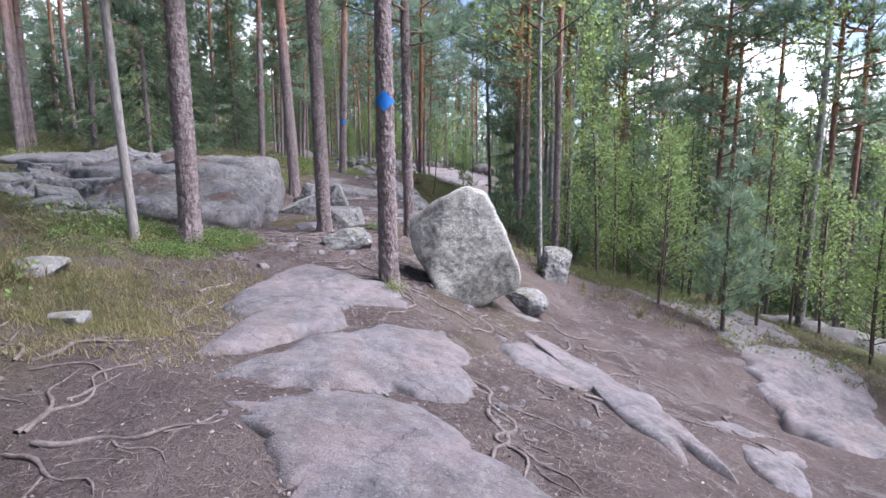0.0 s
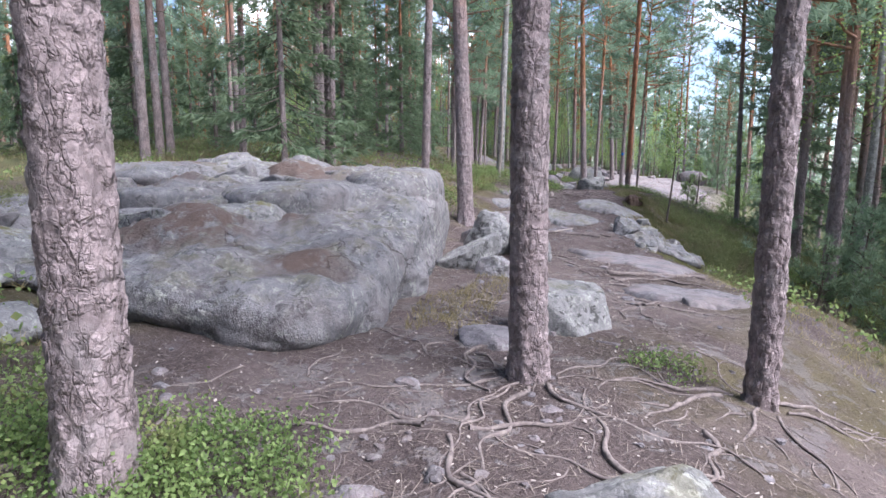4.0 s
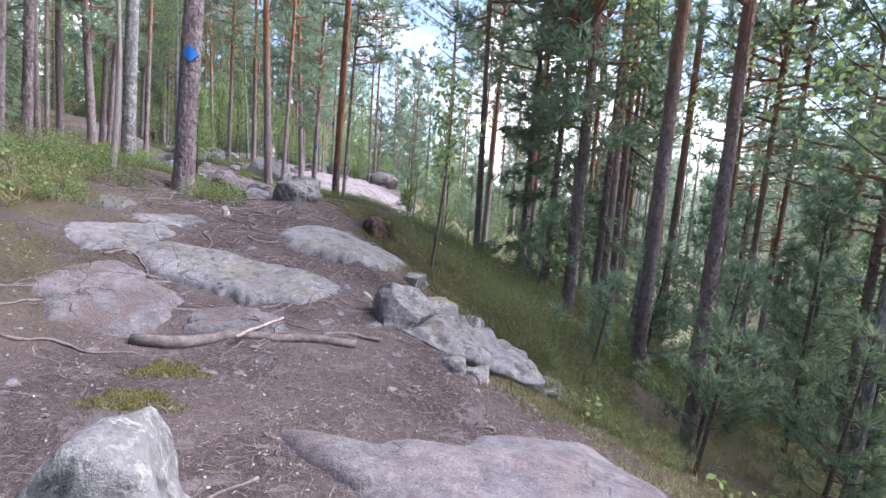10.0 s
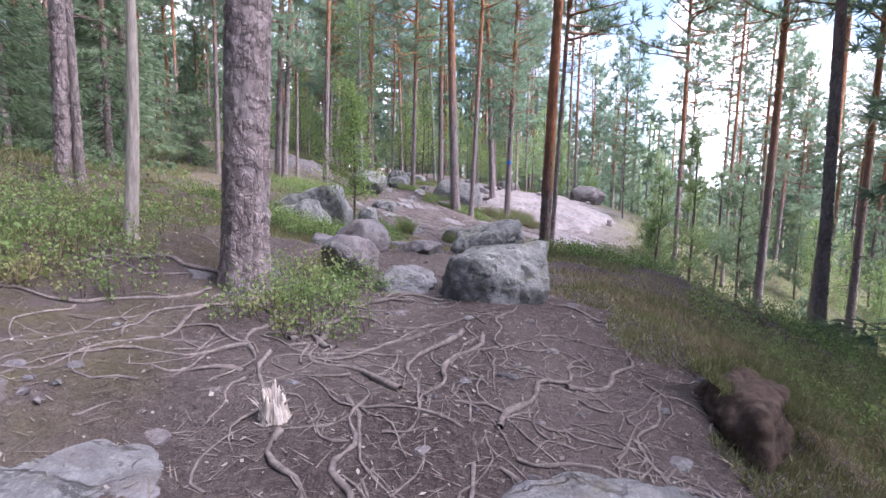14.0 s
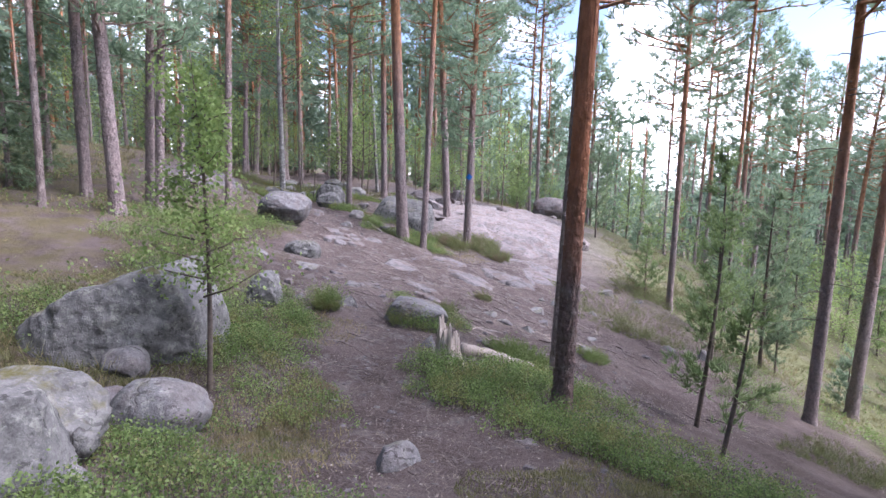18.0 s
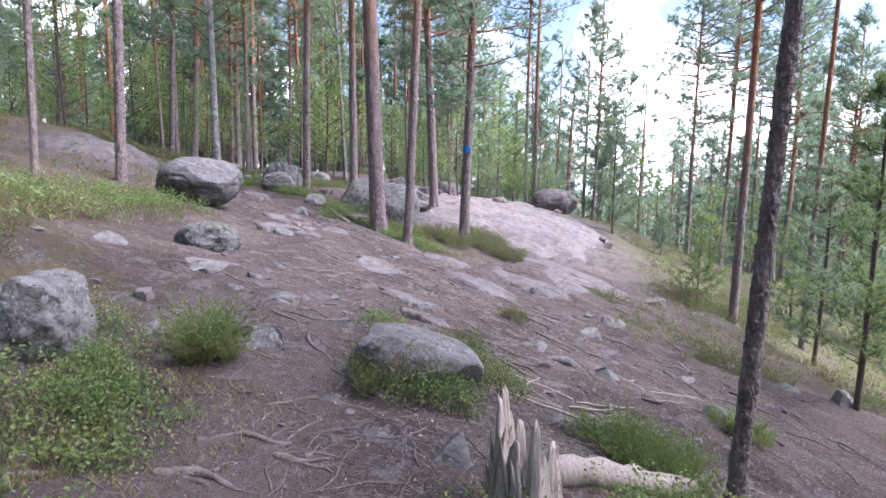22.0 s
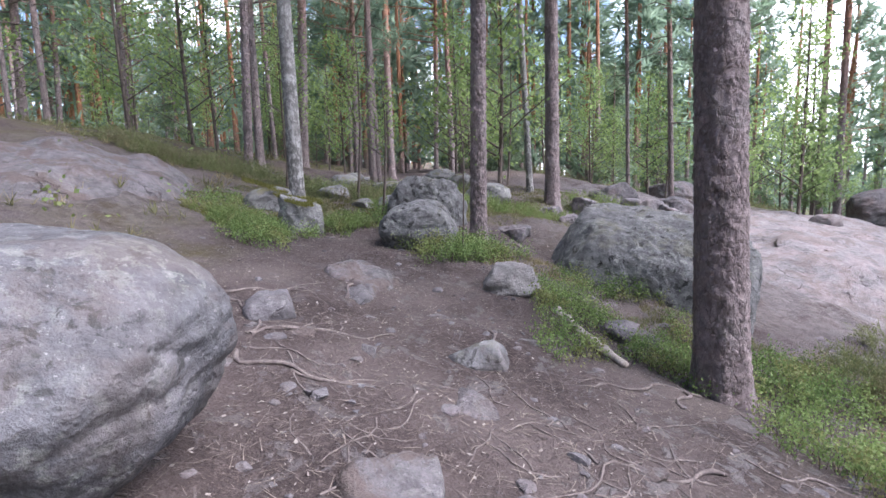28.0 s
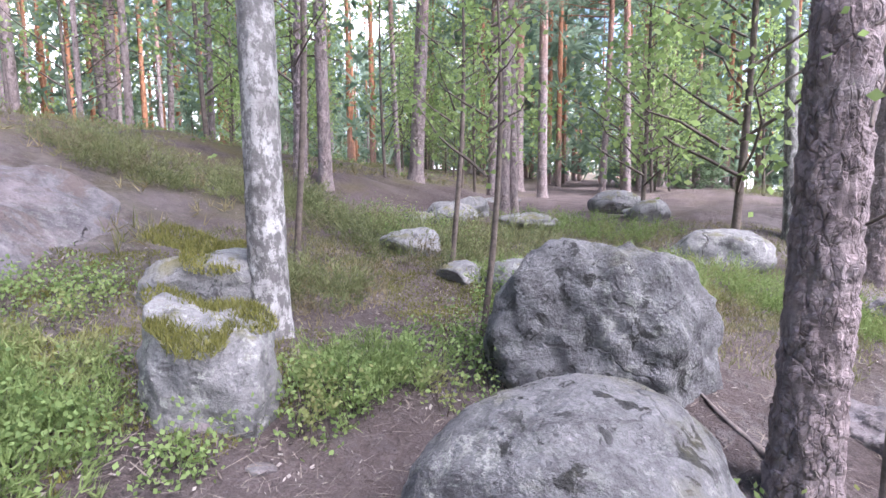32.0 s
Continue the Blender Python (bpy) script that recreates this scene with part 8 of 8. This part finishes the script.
# spruces under the pines
for k in range(62):
    x, y = (rng.uniform(-24, -8.5), rng.uniform(15, 40)) if k < 26 else (rng.uniform(-24, 8), rng.uniform(62, 78)) if k < 32 else (rng.uniform(-14, -3), rng.uniform(-14, -4)) if k < 36 else (rng.uniform(8, 18), rng.uniform(6, 24))
    if min((x - u) ** 2 + (y - w) ** 2 for u, w in PLANTED) > 1.6 and abs(x - float(np.interp(y, TRAIL_Y, TRAIL_X))) > 6:
        grow("spruce", x, y, rng.uniform(0.06, 0.11), (0, 0), int(rng.integers(0, 3)), rng.uniform(0.6, 1.1))

# rough undergrowth that breaks up the forest floor away from the path
rng = np.random.default_rng(55)
for name, material, n, tall, label in (("undergrowth", GREEN, 16000, 0.16, "rough green and straw-coloured undergrowth on the forest floor"), ("low_shrubs", BERRY, 9000, 0.2, "scattered low leafy shrubs on the forest floor"), ("brown_heath", GRASS, 9000, 0.13, "brown dry heath and fallen twigs among trees")):
    y = rng.uniform(-2, 62, n)
    t0 = np.interp(y, TRAIL_Y, TRAIL_X)
    side = np.where(rng.random(n) < 0.62, -1, 1)
    reach = np.where(side < 0, 2.6 + 17 * rng.random(n) ** 1.5, np.interp(y, (0, 8, 10, 12, 22, 25, 28, 45, 60), (9.0, 9.0, 5.5, 2.4, 2.4, 5.0, 10.0, 11.0, 8.0)) + 16 * rng.random(n) ** 1.4)
    x = t0 + side * reach
    open_ = (np.exp(-(((x - 0.5) / 4.4) ** 2 + ((y - 49.0) / 6.2) ** 2)) < 0.25) & ~((x > -9.3) & (x < -3.4) & (y > 8.6) & (y < 15.2)) & (grain(x * 0.7, y * 0.7, 0, 61 + len(name)) > -0.15)
    open_ &= ~((y > 36) & (side < 0) & (reach < 6.5) & (rng.random(n) < 0.85))
    x, y = x[open_], y[open_]
    pos = np.stack([x, y, ground(x, y) + 0.02], 1)
    pos = np.repeat(pos, 3, 0) + rng.normal(0, 0.09, (3 * len(pos), 3)) * (1, 1, 0.15)
    heap = Heap()
    if name == "low_shrubs":
        pos = np.repeat(pos, 3, 0) + rng.normal(0, 0.07, (3 * len(pos), 3)) + [0, 0, 0.1]
        heap.add(*blades(rng, pos, rng.normal(0, 1, pos.shape) + [0, 0, 0.3], 0.06, 0.045))
    else:
        heap.add(*sprays(rng, pos, np.tile([0, 0, 0.9], (len(pos), 1)), 5, tall, 0.012, 0.6))
    tagged(new(name, heap.mesh(name, material, False)), label, "undergrowth", "", "stuff")

# thickets of young growth on the slopes
THICKET = [young_conifer(30.0 + k, -30.0, 2.4 + 0.7 * k, 0.9 + 0.1 * k, 420 + k, label="young conifer in the thicket on the slope", name="young_pine", dense=0.85, material=(NEEDLE, JUNIPER, SPRUCE)[k % 3]) for k in range(3)]
THICKET += [sapling(33.0 + k, -30.0, 3.0 + k, 0.9, 430 + k, leaves=1500, size=0.06, limbs=24, start=0.12, label="leafy young birch in the thicket on the slope") for k in range(2)]
rng = np.random.default_rng(88)
for k in range(170):
    y = rng.uniform(2, 62)
    t0 = float(np.interp(y, TRAIL_Y, TRAIL_X))
    d = rng.uniform(7.0 if y < 24 else 9.0, 26.0) if k % 3 else -rng.uniform(11.0, 26.0)
    if 22 < y < 60 and 0 < d < 11:
        continue
    x = t0 + d
    ob = copy_thing(THICKET[k % 5], Matrix.Translation((x, y, at(x, y) - 0.04)) @ pose(0, 0, 0, 0, 0, rng.uniform(0, 360)) @ Matrix.Scale(rng.uniform(0.6, 1.3), 4))
for k in range(64):  # leafy young trees at the end of the walk, and along the edge of the slope near its start
    if k < 52:
        x, y = rng.uniform(-22, 3), rng.uniform(47.5, 66)
    else:
        x, y = rng.uniform(6, 15), rng.uniform(4, 22)
    if k < 52 and abs(x - float(np.interp(y, TRAIL_Y, TRAIL_X))) < 1.5:
        continue
    copy_thing(THICKET[3 + k % 2], Matrix.Translation((x, y, at(x, y) - 0.04)) @ pose(0, 0, 0, 0, 0, rng.uniform(0, 360)) @ Matrix.Scale(rng.uniform(0.9, 1.8), 4))
for k in range(60):
    y = rng.uniform(0, 60)
    d = rng.uniform(5.5, 16.0) if k % 2 else -rng.uniform(9.0, 18.0)
    x = float(np.interp(y, TRAIL_Y, TRAIL_X)) + d
    if 40 < y < 56 and d > 0:
        continue
    heather(x, y, rng.uniform(0.7, 1.6), rng.uniform(0.6, 1.2), rng.uniform(0.25, 0.5), 500)

# woods that close the view on all sides, out across the valley
heap, bark_heap = Heap(), Heap()
rng = np.random.default_rng(31)
for k in range(2600):
    a, q = rng.uniform(0, 2 * np.pi), 41 + 190 * rng.uniform(0, 1) ** 1.6
    x, y = q * math.sin(a) - 3, 26 + q * math.cos(a)
    if x > 2 and q < 46:
        continue
    z, h = at(x, y), rng.uniform(9, 17)
    close = q < 85
    m = 44 if close else 22
    u = rng.uniform(0.04 if close else 0.2, 1.0, m)
    ang, wide = rng.uniform(0, 2 * np.pi, m), rng.uniform(0.25, 1.0, m) * (1.05 - u) ** 0.6 * (2.5 if close else 2.1)
    pos = np.stack([x + wide * np.cos(ang), y + wide * np.sin(ang), z + u * h], 1)
    heap.add(*sprays(rng, pos, np.stack([np.cos(ang), np.sin(ang), 0.2 + 0 * ang], 1), 10 if close else 5, 0.85 if close else 1.1, 0.2 if close else 0.42, 0.8))
    bark_heap.add(*tube(np.array([[x, y, z - 0.5], [x, y, z + h * 0.5], [x, y, z + h]]), np.array([0.16, 0.11, 0.03]), 5))
woods = tagged(new("far_woods", heap.mesh("far_woods", FARWOOD, False)), "distant green pine and spruce woods across the valley", "woods", "", "stuff")
part("far_trunks", bark_heap.mesh("far_trunks", BARK_FAR), woods)
